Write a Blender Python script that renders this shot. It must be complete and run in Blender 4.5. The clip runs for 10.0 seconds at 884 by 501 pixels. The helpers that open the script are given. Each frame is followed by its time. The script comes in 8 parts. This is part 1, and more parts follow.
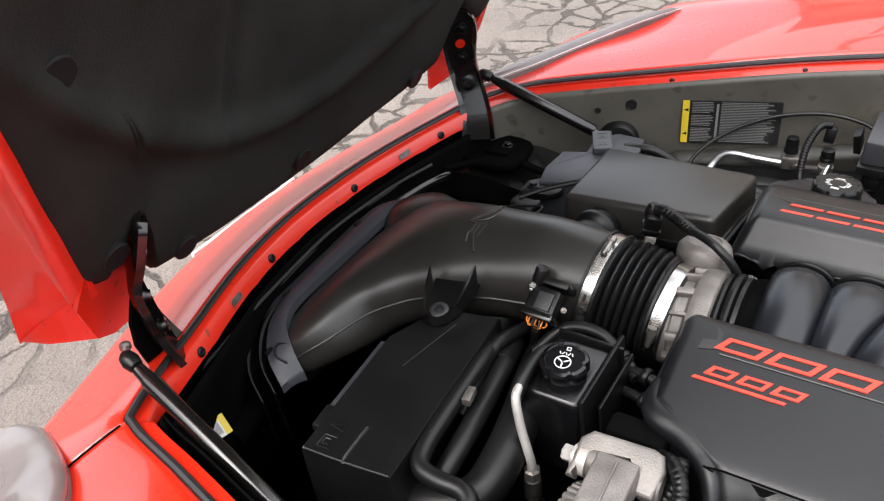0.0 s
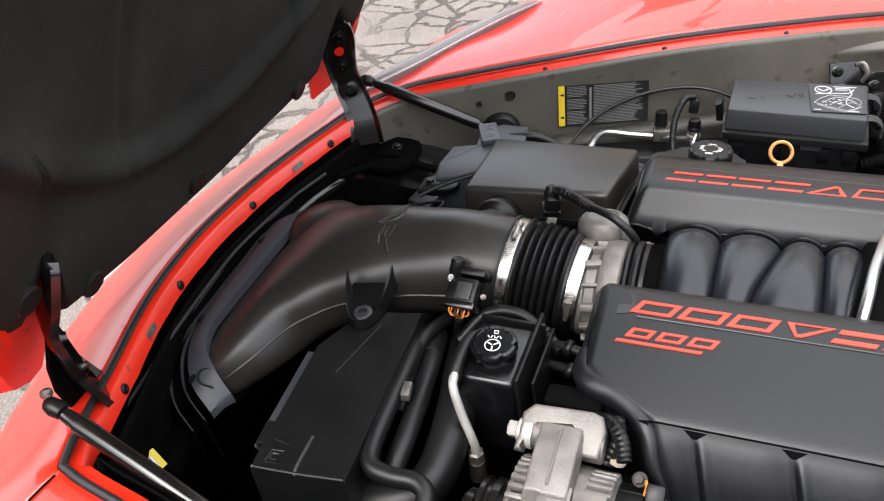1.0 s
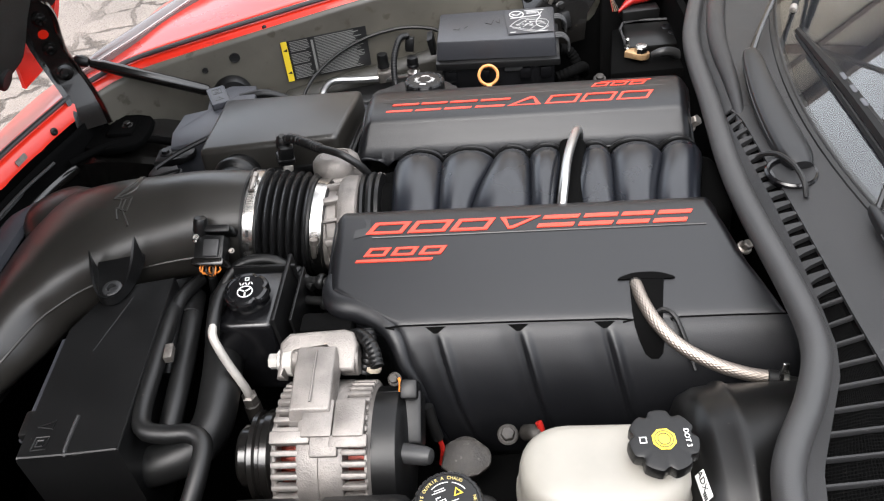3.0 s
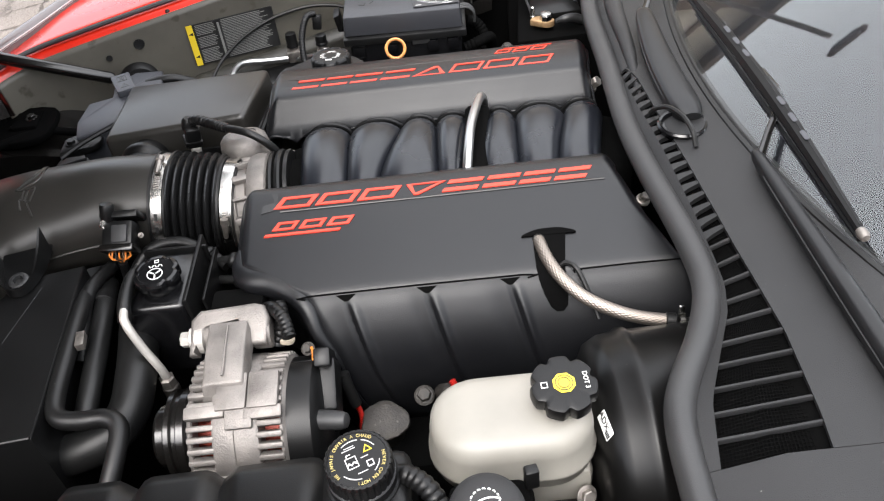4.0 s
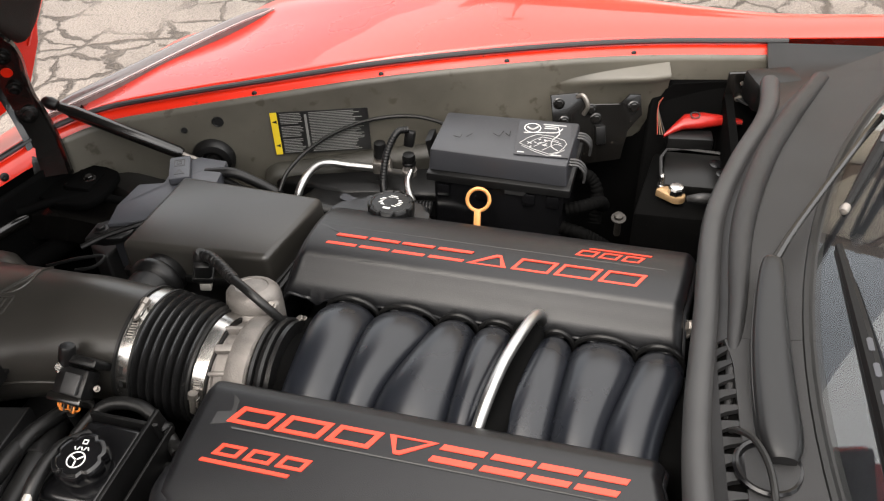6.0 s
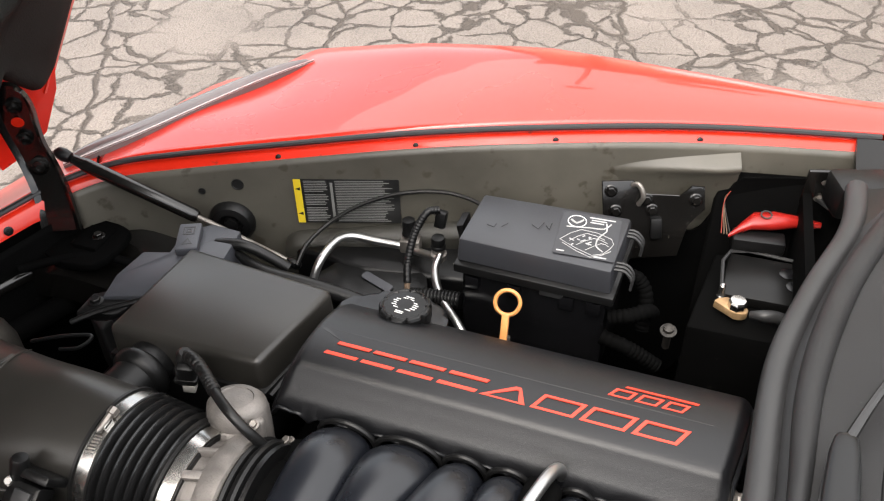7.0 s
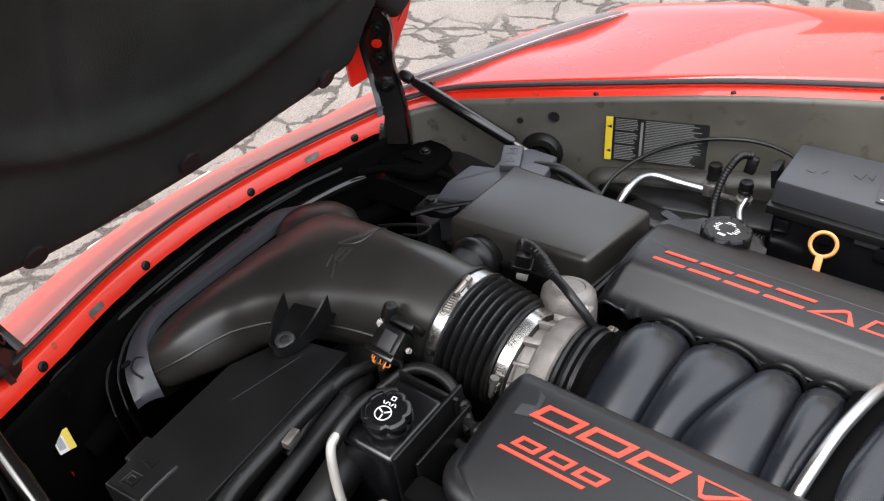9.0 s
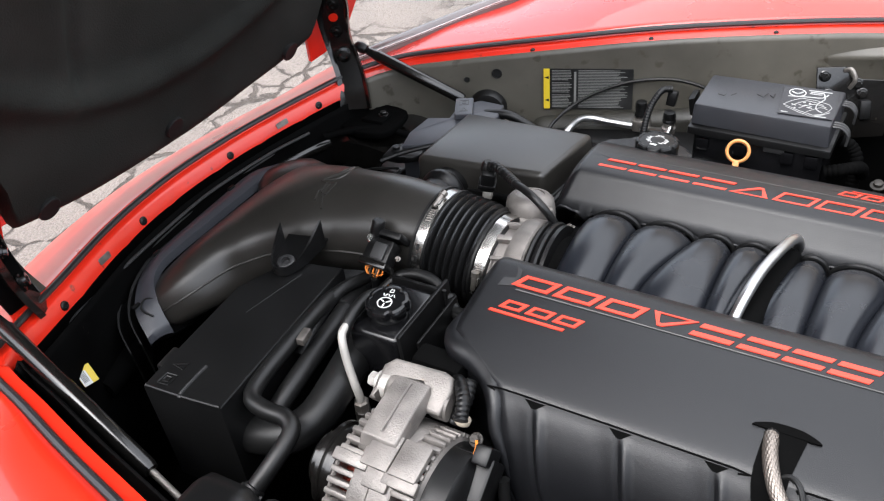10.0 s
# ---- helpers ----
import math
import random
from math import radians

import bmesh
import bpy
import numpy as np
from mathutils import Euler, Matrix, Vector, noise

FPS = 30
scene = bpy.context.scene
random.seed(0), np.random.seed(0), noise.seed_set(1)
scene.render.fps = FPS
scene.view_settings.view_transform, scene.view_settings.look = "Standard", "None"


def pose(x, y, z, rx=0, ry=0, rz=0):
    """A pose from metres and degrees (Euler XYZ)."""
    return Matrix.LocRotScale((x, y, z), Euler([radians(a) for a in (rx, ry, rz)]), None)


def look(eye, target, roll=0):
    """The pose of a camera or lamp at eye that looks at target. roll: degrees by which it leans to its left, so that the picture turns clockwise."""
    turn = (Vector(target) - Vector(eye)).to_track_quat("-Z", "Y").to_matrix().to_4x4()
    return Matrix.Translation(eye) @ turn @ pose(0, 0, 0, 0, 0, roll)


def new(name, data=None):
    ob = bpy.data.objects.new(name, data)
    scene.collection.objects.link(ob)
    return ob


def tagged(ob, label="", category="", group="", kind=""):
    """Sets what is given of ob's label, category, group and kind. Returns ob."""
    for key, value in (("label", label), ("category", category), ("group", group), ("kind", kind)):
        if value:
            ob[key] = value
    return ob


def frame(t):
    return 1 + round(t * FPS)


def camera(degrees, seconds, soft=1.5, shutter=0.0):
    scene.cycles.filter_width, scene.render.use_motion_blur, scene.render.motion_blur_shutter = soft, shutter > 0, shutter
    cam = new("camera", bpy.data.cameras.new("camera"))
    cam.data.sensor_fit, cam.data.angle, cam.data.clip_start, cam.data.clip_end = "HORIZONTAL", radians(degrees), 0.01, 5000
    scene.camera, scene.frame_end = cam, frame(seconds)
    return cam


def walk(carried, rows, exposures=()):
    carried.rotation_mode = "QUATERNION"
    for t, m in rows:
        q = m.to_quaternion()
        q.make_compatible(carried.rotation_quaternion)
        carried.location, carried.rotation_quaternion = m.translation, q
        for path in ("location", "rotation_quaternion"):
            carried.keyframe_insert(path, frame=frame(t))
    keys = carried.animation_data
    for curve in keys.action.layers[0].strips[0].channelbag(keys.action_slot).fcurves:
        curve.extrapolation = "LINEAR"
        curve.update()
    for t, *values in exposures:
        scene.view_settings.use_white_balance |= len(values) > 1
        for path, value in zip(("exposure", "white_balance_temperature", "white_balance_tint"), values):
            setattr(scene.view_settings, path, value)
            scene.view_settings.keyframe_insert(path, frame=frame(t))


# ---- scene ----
cam = camera(56.4, 10.0, soft=1.2)
PATH = [
    (0, (-0.05, -0.781, 1.414), (-0.996, 0.54, 0.248), -6.6),
    (0.5, (-0.052, -0.793, 1.419), (-0.896, 0.591, 0.248), -6.9),
    (1, (-0.084, -0.825, 1.428), (-0.76, 0.636, 0.241), -7.4),
    (1.5, (-0.107, -0.851, 1.429), (-0.608, 0.66, 0.219), -7.4),
    (2, (-0.089, -0.858, 1.438), (-0.468, 0.661, 0.194), -7.4),
    (2.5, (-0.048, -0.866, 1.431), (-0.334, 0.652, 0.162), -7.1),
    (3, (-0.012, -0.88, 1.427), (-0.193, 0.634, 0.133), -6.8),
    (3.2, (0.002, -0.887, 1.426), (-0.141, 0.622, 0.121), -6.9),
    (4.3, (0.03, -0.909, 1.415), (0.001, 0.576, 0.077), -6.9),
    (4.5, (0.031, -0.911, 1.415), (0.009, 0.573, 0.075), -6.7),
    (5, (0.04, -0.861, 1.424), (-0.046, 0.625, 0.088), -6.2),
    (5.5, (0.11, -0.714, 1.433), (-0.167, 0.768, 0.119), -4.5),
    (6, (0.154, -0.567, 1.447), (-0.265, 0.907, 0.162), -2.4),
    (6.2, (0.166, -0.5, 1.451), (-0.287, 0.975, 0.178), -1.9),
    (7.3, (0.144, -0.389, 1.447), (-0.497, 1.042, 0.205), -2.1),
    (7.5, (0.134, -0.405, 1.446), (-0.567, 1.004, 0.212), -2.4),
    (8, (0.097, -0.468, 1.446), (-0.754, 0.859, 0.214), -3.4),
    (8.5, (0.087, -0.512, 1.441), (-0.859, 0.744, 0.206), -4.9),
    (9, (0.085, -0.579, 1.435), (-0.912, 0.635, 0.196), -5.5),
    (9.5, (0.108, -0.659, 1.437), (-0.879, 0.591, 0.228), -5.9),
    (10, (0.14, -0.777, 1.419), (-0.733, 0.56, 0.215), -6.3),
]
walk(cam, [(t, look(eye, target, roll)) for t, eye, target, roll in PATH],
     [(0, 1.78, 6500, 10), (0.8, 1.91, 6450, 10), (1.5, 2.02, 6420, 10), (2.0, 2.09, 6400, 10), (3.0, 2.12, 6430, 10), (4.5, 2.01, 6500, 10), (6.0, 1.95, 7000, 10), (7.5, 1.92, 6650, 10), (8.5, 1.93, 6400, 10), (9.2, 1.98, 6330, 10), (10, 1.96, 6250, 10)])

# ---- world and sun: a bright overcast day ----
world = bpy.data.worlds.new("world")
scene.world = world
world.use_nodes = True
wn, wl = world.node_tree.nodes, world.node_tree.links
sky = wn.new("ShaderNodeTexSky")
sky.sky_type = "NISHITA"
sky.sun_disc = False
sky.sun_elevation, sky.sun_rotation = radians(58), radians(200)
sky.air_density, sky.dust_density, sky.ozone_density = 1.0, 4.0, 1.0
grey = wn.new("ShaderNodeHueSaturation")
grey.inputs["Saturation"].default_value = 0.32
wl.new(sky.outputs[0], grey.inputs["Color"])
wl.new(grey.outputs[0], wn["Background"].inputs["Color"])
wn["Background"].inputs["Strength"].default_value = 0.15
sun_data = bpy.data.lights.new("sun", "SUN")
sun_data.energy, sun_data.angle, sun_data.color = 1.0, radians(110), (1.0, 0.98, 0.96)
sun = new("sun", sun_data)
sun.matrix_world = look((0.9, 0.9, 4.6), (0, 0, 0))


# ---- materials ----
def material(name, color, rough=0.5, metal=0.0, coat=0.0, vary=0.15, grain=0.0, grain_size=900.0, blotch=14.0,
             rough_vary=0.12, specks=None, spec=0.5, bump_dist=0.0006):
    """A surface with fine grain, larger blotches in colour and gloss, and specks of dust where asked."""
    m = bpy.data.materials.new(name)
    m.use_nodes = True
    n, l = m.node_tree.nodes, m.node_tree.links
    b = n["Principled BSDF"]
    b.inputs["Metallic"].default_value = metal
    b.inputs["Coat Weight"].default_value = coat
    b.inputs["Coat Roughness"].default_value = 0.03
    b.inputs["Specular IOR Level"].default_value = spec
    co = n.new("ShaderNodeTexCoord")
    big = n.new("ShaderNodeTexNoise")
    big.inputs["Scale"].default_value, big.inputs["Detail"].default_value = blotch, 6
    l.new(co.outputs["Object"], big.inputs["Vector"])
    info = n.new("ShaderNodeObjectInfo")
    ramp = n.new("ShaderNodeMapRange")
    ramp.inputs["From Min"].default_value, ramp.inputs["From Max"].default_value = 0.3, 0.7
    ramp.inputs["To Min"].default_value, ramp.inputs["To Max"].default_value = 1 - vary, 1 + vary
    l.new(big.outputs["Fac"], ramp.inputs["Value"])
    mul = n.new("ShaderNodeMix")
    mul.data_type, mul.blend_type = "RGBA", "MULTIPLY"
    mul.inputs["Factor"].default_value = 1.0
    mul.inputs["A"].default_value = (*color, 1)
    l.new(ramp.outputs["Result"], mul.inputs["B"])
    out = mul.outputs["Result"]
    if specks:
        dust = n.new("ShaderNodeTexNoise")
        dust.inputs["Scale"].default_value, dust.inputs["Detail"].default_value = specks[2], 3
        l.new(co.outputs["Object"], dust.inputs["Vector"])
        step = n.new("ShaderNodeMapRange")
        step.inputs["From Min"].default_value, step.inputs["From Max"].default_value = specks[1], specks[1] + 0.08
        l.new(dust.outputs["Fac"], step.inputs["Value"])
        mix = n.new("ShaderNodeMix")
        mix.data_type = "RGBA"
        mix.inputs["B"].default_value = (*specks[0], 1)
        l.new(step.outputs["Result"], mix.inputs["Factor"])
        l.new(out, mix.inputs["A"])
        out = mix.outputs["Result"]
    l.new(out, b.inputs["Base Color"])
    rr = n.new("ShaderNodeMapRange")
    rr.inputs["From Min"].default_value, rr.inputs["From Max"].default_value = 0.3, 0.7
    rr.inputs["To Min"].default_value, rr.inputs["To Max"].default_value = rough * (1 - rough_vary), min(1, rough * (1 + rough_vary))
    l.new(big.outputs["Fac"], rr.inputs["Value"])
    l.new(rr.outputs["Result"], b.inputs["Roughness"])
    if grain:
        fine = n.new("ShaderNodeTexNoise")
        fine.inputs["Scale"].default_value, fine.inputs["Detail"].default_value = grain_size, 2
        l.new(co.outputs["Object"], fine.inputs["Vector"])
        bump = n.new("ShaderNodeBump")
        bump.inputs["Strength"].default_value, bump.inputs["Distance"].default_value = grain, bump_dist
        l.new(fine.outputs["Fac"], bump.inputs["Height"])
        l.new(bump.outputs["Normal"], b.inputs["Normal"])
    return m


RED = material("red_paint", (0.62, 0.020, 0.007), 0.28, 0.0, 0.7, 0.05, rough_vary=0.05, blotch=5)
RED_IN = material("red_inner_paint", (0.66, 0.020, 0.006), 0.35, 0.0, 0.4, 0.08, specks=((0.18, 0.03, 0.02), 0.68, 60))
COVER = material("satin_cover_plastic", (0.0055, 0.0057, 0.0066), 0.34, spec=0.42, grain=0.35, grain_size=1500, vary=0.12, blotch=9, specks=((0.09, 0.085, 0.08), 0.80, 420))
PLASTIC = material("black_plastic", (0.0046, 0.0046, 0.0047), 0.36, spec=0.30, grain=0.25, grain_size=1100, specks=((0.07, 0.065, 0.06), 0.74, 260))
GLOSSY = material("smooth_black_plastic", (0.004, 0.004, 0.0045), 0.22, vary=0.2, specks=((0.06, 0.055, 0.05), 0.76, 300))
MOULD = material("moulded_duct_plastic", (0.0205, 0.0190, 0.0167), 0.33, spec=0.5, grain=0.2, grain_size=700, blotch=6)
RUNNER = material("manifold_plastic", (0.0072, 0.0083, 0.0112), 0.28, grain=0.15, grain_size=900, blotch=8)
RUBBER = material("black_rubber", (0.0052, 0.0052, 0.0052), 0.42, spec=0.36, grain=0.2, grain_size=600, specks=((0.08, 0.075, 0.07), 0.74, 200))
SEAL = material("grey_worn_rubber", (0.021, 0.021, 0.0215), 0.48, grain=0.3, grain_size=900, blotch=20)
STRIP = material("dark_grey_strip", (0.013, 0.013, 0.0135), 0.46, grain=0.2, grain_size=700, blotch=20)
COWL = material("grey_cowl_plastic", (0.0115, 0.0115, 0.0120), 0.46, spec=0.36, grain=0.6, grain_size=1300, vary=0.2, specks=((0.22, 0.21, 0.2), 0.74, 330))
# Near-black and almost gloss-free: the bay's shade is put into this colour.
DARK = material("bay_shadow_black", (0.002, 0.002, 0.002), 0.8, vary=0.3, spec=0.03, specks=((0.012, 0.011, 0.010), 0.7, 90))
FELT = material("black_felt_liner", (0.022, 0.0235, 0.0215), 0.95, grain=0.5, grain_size=420, vary=0.35, blotch=7, spec=0.12, specks=((0.05, 0.045, 0.04), 0.79, 160), bump_dist=0.002)
PRIMER = material("grey_inner_panel", (0.074, 0.068, 0.055), 0.46, grain=0.15, grain_size=400, vary=0.34, blotch=7, specks=((0.045, 0.038, 0.028), 0.63, 38))
ALU = material("cast_aluminium", (0.186, 0.171, 0.158), 0.5, 0.5, grain=0.9, grain_size=520, vary=0.28, blotch=40, specks=((0.2, 0.17, 0.14), 0.70, 120))
STEEL = material("bright_steel", (0.52, 0.51, 0.49), 0.25, 1.0, vary=0.1, blotch=60)
CHROME = material("brushed_tube", (0.50, 0.50, 0.49), 0.32, 1.0, vary=0.06, grain=0.1, grain_size=500)
DULL = material("dull_steel", (0.24, 0.22, 0.20), 0.45, 0.8, vary=0.3, blotch=80, grain=0.3)
RUST = material("rusty_casting", (0.026, 0.023, 0.020), 0.55, 0.3, vary=0.6, blotch=70, grain=0.6, grain_size=420, bump_dist=0.0009, specks=((0.10, 0.092, 0.085), 0.66, 110))
COPPER = material("copper_winding", (0.19, 0.020, 0.008), 0.4, 0.4, vary=0.3, blotch=200)
BRASS = material("brass", (0.42, 0.27, 0.14), 0.5, 0.6, vary=0.3, blotch=100)
MILKY = material("milky_plastic", (0.228, 0.216, 0.190), 0.42, vary=0.10, blotch=16, grain=0.1, spec=0.4)
DRUM = material("booster_black", (0.0035, 0.0034, 0.0033), 0.32, spec=0.26, vary=0.25, blotch=12, specks=((0.05, 0.045, 0.04), 0.72, 150))
LETTER = material("red_lettering", (0.62, 0.045, 0.022), 0.45, vary=0.06, blotch=30)
WHITE = material("white_print", (0.72, 0.72, 0.70), 0.5, vary=0.06)
PALE_PRINT = material("faded_yellow_print", (0.42, 0.34, 0.12), 0.5, vary=0.1)
PIPE = material("zinc_pipe", (0.42, 0.40, 0.37), 0.42, 0.35, vary=0.15, blotch=60, grain=0.2)
YELLOW = material("yellow_print", (0.75, 0.55, 0.03), 0.45, vary=0.08)
ORANGE = material("orange_wire", (0.65, 0.20, 0.03), 0.45, vary=0.15)
MOSS = material("grey_green_moulding", (0.034, 0.032, 0.026), 0.5, grain=0.2, grain_size=500, vary=0.3, blotch=12)
BAND = material("pale_tape", (0.36, 0.31, 0.24), 0.6, vary=0.15, blotch=90)
HANDLE = material("tan_orange_plastic", (0.72, 0.31, 0.10), 0.42, vary=0.12, blotch=60)
LABEL = material("black_label", (0.014, 0.014, 0.014), 0.35, vary=0.15)
PRINT = material("faded_label_print", (0.20, 0.20, 0.19), 0.45, vary=0.15)
REDPLASTIC = material("red_plastic", (0.27, 0.011, 0.008), 0.3, vary=0.15, blotch=40)
SHELL = material("black_painted_steel", (0.005, 0.0046, 0.0042), 0.22, coat=0.25, vary=0.2, specks=((0.07, 0.06, 0.05), 0.72, 150))
TAN = material("tan_wall_render", (0.40, 0.35, 0.28), 0.85, grain=0.5, grain_size=60, vary=0.15, blotch=1.5, bump_dist=0.004)
BROWN = material("brown_timber", (0.10, 0.065, 0.04), 0.7, vary=0.25, blotch=3)
# Paler than the black plastics: sky light on upward faces is in its colour.
GREYPL = material("pale_grey_plastic", (0.040, 0.042, 0.049), 0.42, grain=0.25, grain_size=900, vary=0.15, blotch=12)
SHADE_WALL = material("near_side_shade_wall", (0.050, 0.042, 0.034), 0.8, vary=0.3, blotch=2.5)
LID = material("fuse_lid_plastic", (0.026, 0.027, 0.031), 0.38, grain=0.3, grain_size=1200, vary=0.12, blotch=10)
FADED = material("faded_white_print", (0.42, 0.42, 0.41), 0.5, vary=0.2, blotch=90)
SLEEVE = material("bellows_rubber", (0.0080, 0.0080, 0.0082), 0.22, grain=0.1, grain_size=500, vary=0.2, blotch=30)
CLIP = material("matte_black_clip", (0.010, 0.010, 0.010), 0.65, spec=0.25)
BLADE = material("wiper_blade_black", (0.0030, 0.0030, 0.0032), 0.5, spec=0.2, vary=0.2, blotch=60)
DASH = material("dash_vinyl", (0.014, 0.013, 0.016), 0.85, spec=0.1)
ARM = material("wiper_arm_plastic", (0.0065, 0.0067, 0.0072), 0.36, spec=0.36, vary=0.2, specks=((0.16, 0.15, 0.14), 0.75, 240))
BOWL = material("clouded_lamp_bowl", (0.15, 0.125, 0.12), 0.5, vary=0.12, blotch=20)


BRAID = material("braided_steel", (0.25, 0.218, 0.19), 0.42, 0.9, vary=0.05, blotch=300)


def asphalt_material():
    """Sun-bleached asphalt broken into plates by wide dark cracks, with loose grit."""
    m = material("cracked_asphalt", (0.172, 0.148, 0.130), 0.9, vary=0.16, blotch=2.2, rough_vary=0.05)
    n, l = m.node_tree.nodes, m.node_tree.links
    b = n["Principled BSDF"]
    old = b.inputs["Base Color"].links[0].from_socket
    co = n.new("ShaderNodeTexCoord")
    warp = n.new("ShaderNodeTexNoise")
    warp.inputs["Scale"].default_value, warp.inputs["Detail"].default_value = 7, 8
    l.new(co.outputs["Object"], warp.inputs["Vector"])
    add = n.new("ShaderNodeMix")
    add.data_type = "VECTOR"
    add.inputs["Factor"].default_value = 0.10
    l.new(co.outputs["Object"], add.inputs["A"])
    l.new(warp.outputs["Color"], add.inputs["B"])
    height, mask_out = None, None
    for size, lo, hi, reach in ((5.6, 0.008, 0.048, 0.45), (1.3, 0.004, 0.014, 0.0)):
        v = n.new("ShaderNodeTexVoronoi")
        v.feature = "DISTANCE_TO_EDGE"
        v.inputs["Scale"].default_value = size
        l.new(add.outputs["Result"], v.inputs["Vector"])
        e = n.new("ShaderNodeMapRange")
        e.inputs["From Min"].default_value, e.inputs["From Max"].default_value = lo, hi
        e.inputs["To Min"].default_value, e.inputs["To Max"].default_value = 1.0, 0.0
        ragged = n.new("ShaderNodeTexNoise")
        ragged.inputs["Scale"].default_value, ragged.inputs["Detail"].default_value, ragged.inputs["Roughness"].default_value = size * 2.1, 8, 0.72
        l.new(co.outputs["Object"], ragged.inputs["Vector"])
        wide = n.new("ShaderNodeMath")
        wide.operation = "MULTIPLY_ADD"
        wide.inputs[1].default_value, wide.inputs[2].default_value = -0.36 if reach else -0.03, 0.175 if reach else 0.015
        l.new(ragged.outputs["Fac"], wide.inputs[0])
        total = n.new("ShaderNodeMath")
        l.new(v.outputs["Distance"], total.inputs[0])
        l.new(wide.outputs[0], total.inputs[1])
        l.new(total.outputs[0], e.inputs["Value"])
        where = n.new("ShaderNodeTexNoise")
        where.inputs["Scale"].default_value, where.inputs["Detail"].default_value = 0.9, 3
        l.new(co.outputs["Object"], where.inputs["Vector"])
        w = n.new("ShaderNodeMapRange")
        w.inputs["From Min"].default_value, w.inputs["From Max"].default_value = reach - 0.06, reach + 0.06
        l.new(where.outputs["Fac"], w.inputs["Value"])
        k = n.new("ShaderNodeMath")
        k.operation = "MULTIPLY"
        l.new(e.outputs["Result"], k.inputs[0])
        l.new(w.outputs["Result"], k.inputs[1])
        if mask_out is None:
            mask_out = k.outputs[0]
        else:
            mx = n.new("ShaderNodeMath")
            mx.operation = "MAXIMUM"
            l.new(mask_out, mx.inputs[0])
            l.new(k.outputs[0], mx.inputs[1])
            mask_out = mx.outputs[0]
    grit = n.new("ShaderNodeTexVoronoi")
    grit.inputs["Scale"].default_value = 130
    l.new(co.outputs["Object"], grit.inputs["Vector"])
    tone = n.new("ShaderNodeMapRange")
    tone.inputs["To Min"].default_value, tone.inputs["To Max"].default_value = 1.2, 0.72
    l.new(grit.outputs["Distance"], tone.inputs["Value"])
    t2 = n.new("ShaderNodeMix")
    t2.data_type, t2.blend_type = "RGBA", "MULTIPLY"
    t2.inputs["Factor"].default_value = 1.0
    l.new(old, t2.inputs["A"])
    l.new(tone.outputs["Result"], t2.inputs["B"])
    mix = n.new("ShaderNodeMix")
    mix.data_type = "RGBA"
    mix.inputs["B"].default_value = (0.062, 0.050, 0.041, 1)
    l.new(mask_out, mix.inputs["Factor"])
    l.new(t2.outputs["Result"], mix.inputs["A"])
    l.new(mix.outputs["Result"], b.inputs["Base Color"])
    sub = n.new("ShaderNodeMath")
    sub.operation = "MULTIPLY_ADD"
    sub.inputs[1].default_value = -1.0
    l.new(mask_out, sub.inputs[0])
    g2 = n.new("ShaderNodeMath")
    g2.operation = "MULTIPLY"
    g2.inputs[1].default_value = 0.25
    l.new(grit.outputs["Distance"], g2.inputs[0])
    l.new(g2.outputs[0], sub.inputs[2])
    bump = n.new("ShaderNodeBump")
    bump.inputs["Strength"].default_value, bump.inputs["Distance"].default_value = 0.8, 0.02
    l.new(sub.outputs[0], bump.inputs["Height"])
    l.new(bump.outputs["Normal"], b.inputs["Normal"])
    return m


ASPHALT = asphalt_material()


def glass_material(name, tint=(0.9, 0.95, 0.95), rough=0.0):
    m = bpy.data.materials.new(name)
    m.use_nodes = True
    b = m.node_tree.nodes["Principled BSDF"]
    b.inputs["Base Color"].default_value = (*tint, 1)
    b.inputs["Transmission Weight"].default_value = 1.0
    b.inputs["Roughness"].default_value = rough
    b.inputs["IOR"].default_value = 1.5
    return m


GLASS = glass_material("windshield_glass", (0.80, 0.86, 0.86))
LENS = material("clouded_headlight_lens", (0.135, 0.112, 0.108), 0.22, coat=0.6, vary=0.14, blotch=16)


# ---- mesh helpers ----
BASE = {}


def thing(name, label, category, at, group="", kind=""):
    """The Empty of a thing, at its base."""
    e = new(name)
    e.empty_display_size = 0.02
    e.location = at
    BASE[e.name] = Matrix.Translation(-Vector(at))
    return tagged(e, label, category, group, kind)


def finish(me, material_, angle=38):
    me.materials.append(material_)
    me.polygons.foreach_set("use_smooth", [True] * len(me.polygons))
    me.set_sharp_from_angle(angle=radians(angle))
    return me


def hang(ob, parent, label=""):
    if parent is not None:
        ob.parent = parent
        ob.matrix_parent_inverse = BASE.get(parent.name, Matrix())
    if label:
        ob["label"] = label
    return ob


def part(name, bm, material_, parent, label="", angle=38):
    """Links a bmesh, made in world places, as one mesh under a thing or a part."""
    bmesh.ops.recalc_face_normals(bm, faces=bm.faces)
    me = bpy.data.meshes.new(name)
    bm.to_mesh(me)
    bm.free()
    return hang(new(name, finish(me, material_, angle)), parent, label)


def rings(loops, closed=True, cap=True, bm=None):
    """A skin over loops of points of equal count."""
    bm = bm or bmesh.new()
    rows = [[bm.verts.new(p) for p in loop] for loop in loops]
    count = len(rows[0])
    for a, b in zip(rows, rows[1:]):
        for i in range(count if closed else count - 1):
            j = (i + 1) % count
            try:
                bm.faces.new((a[i], a[j], b[j], b[i]))
            except ValueError:
                pass
    if cap and closed:
        bm.faces.new(rows[0][::-1])
        bm.faces.new(rows[-1])
    return bm


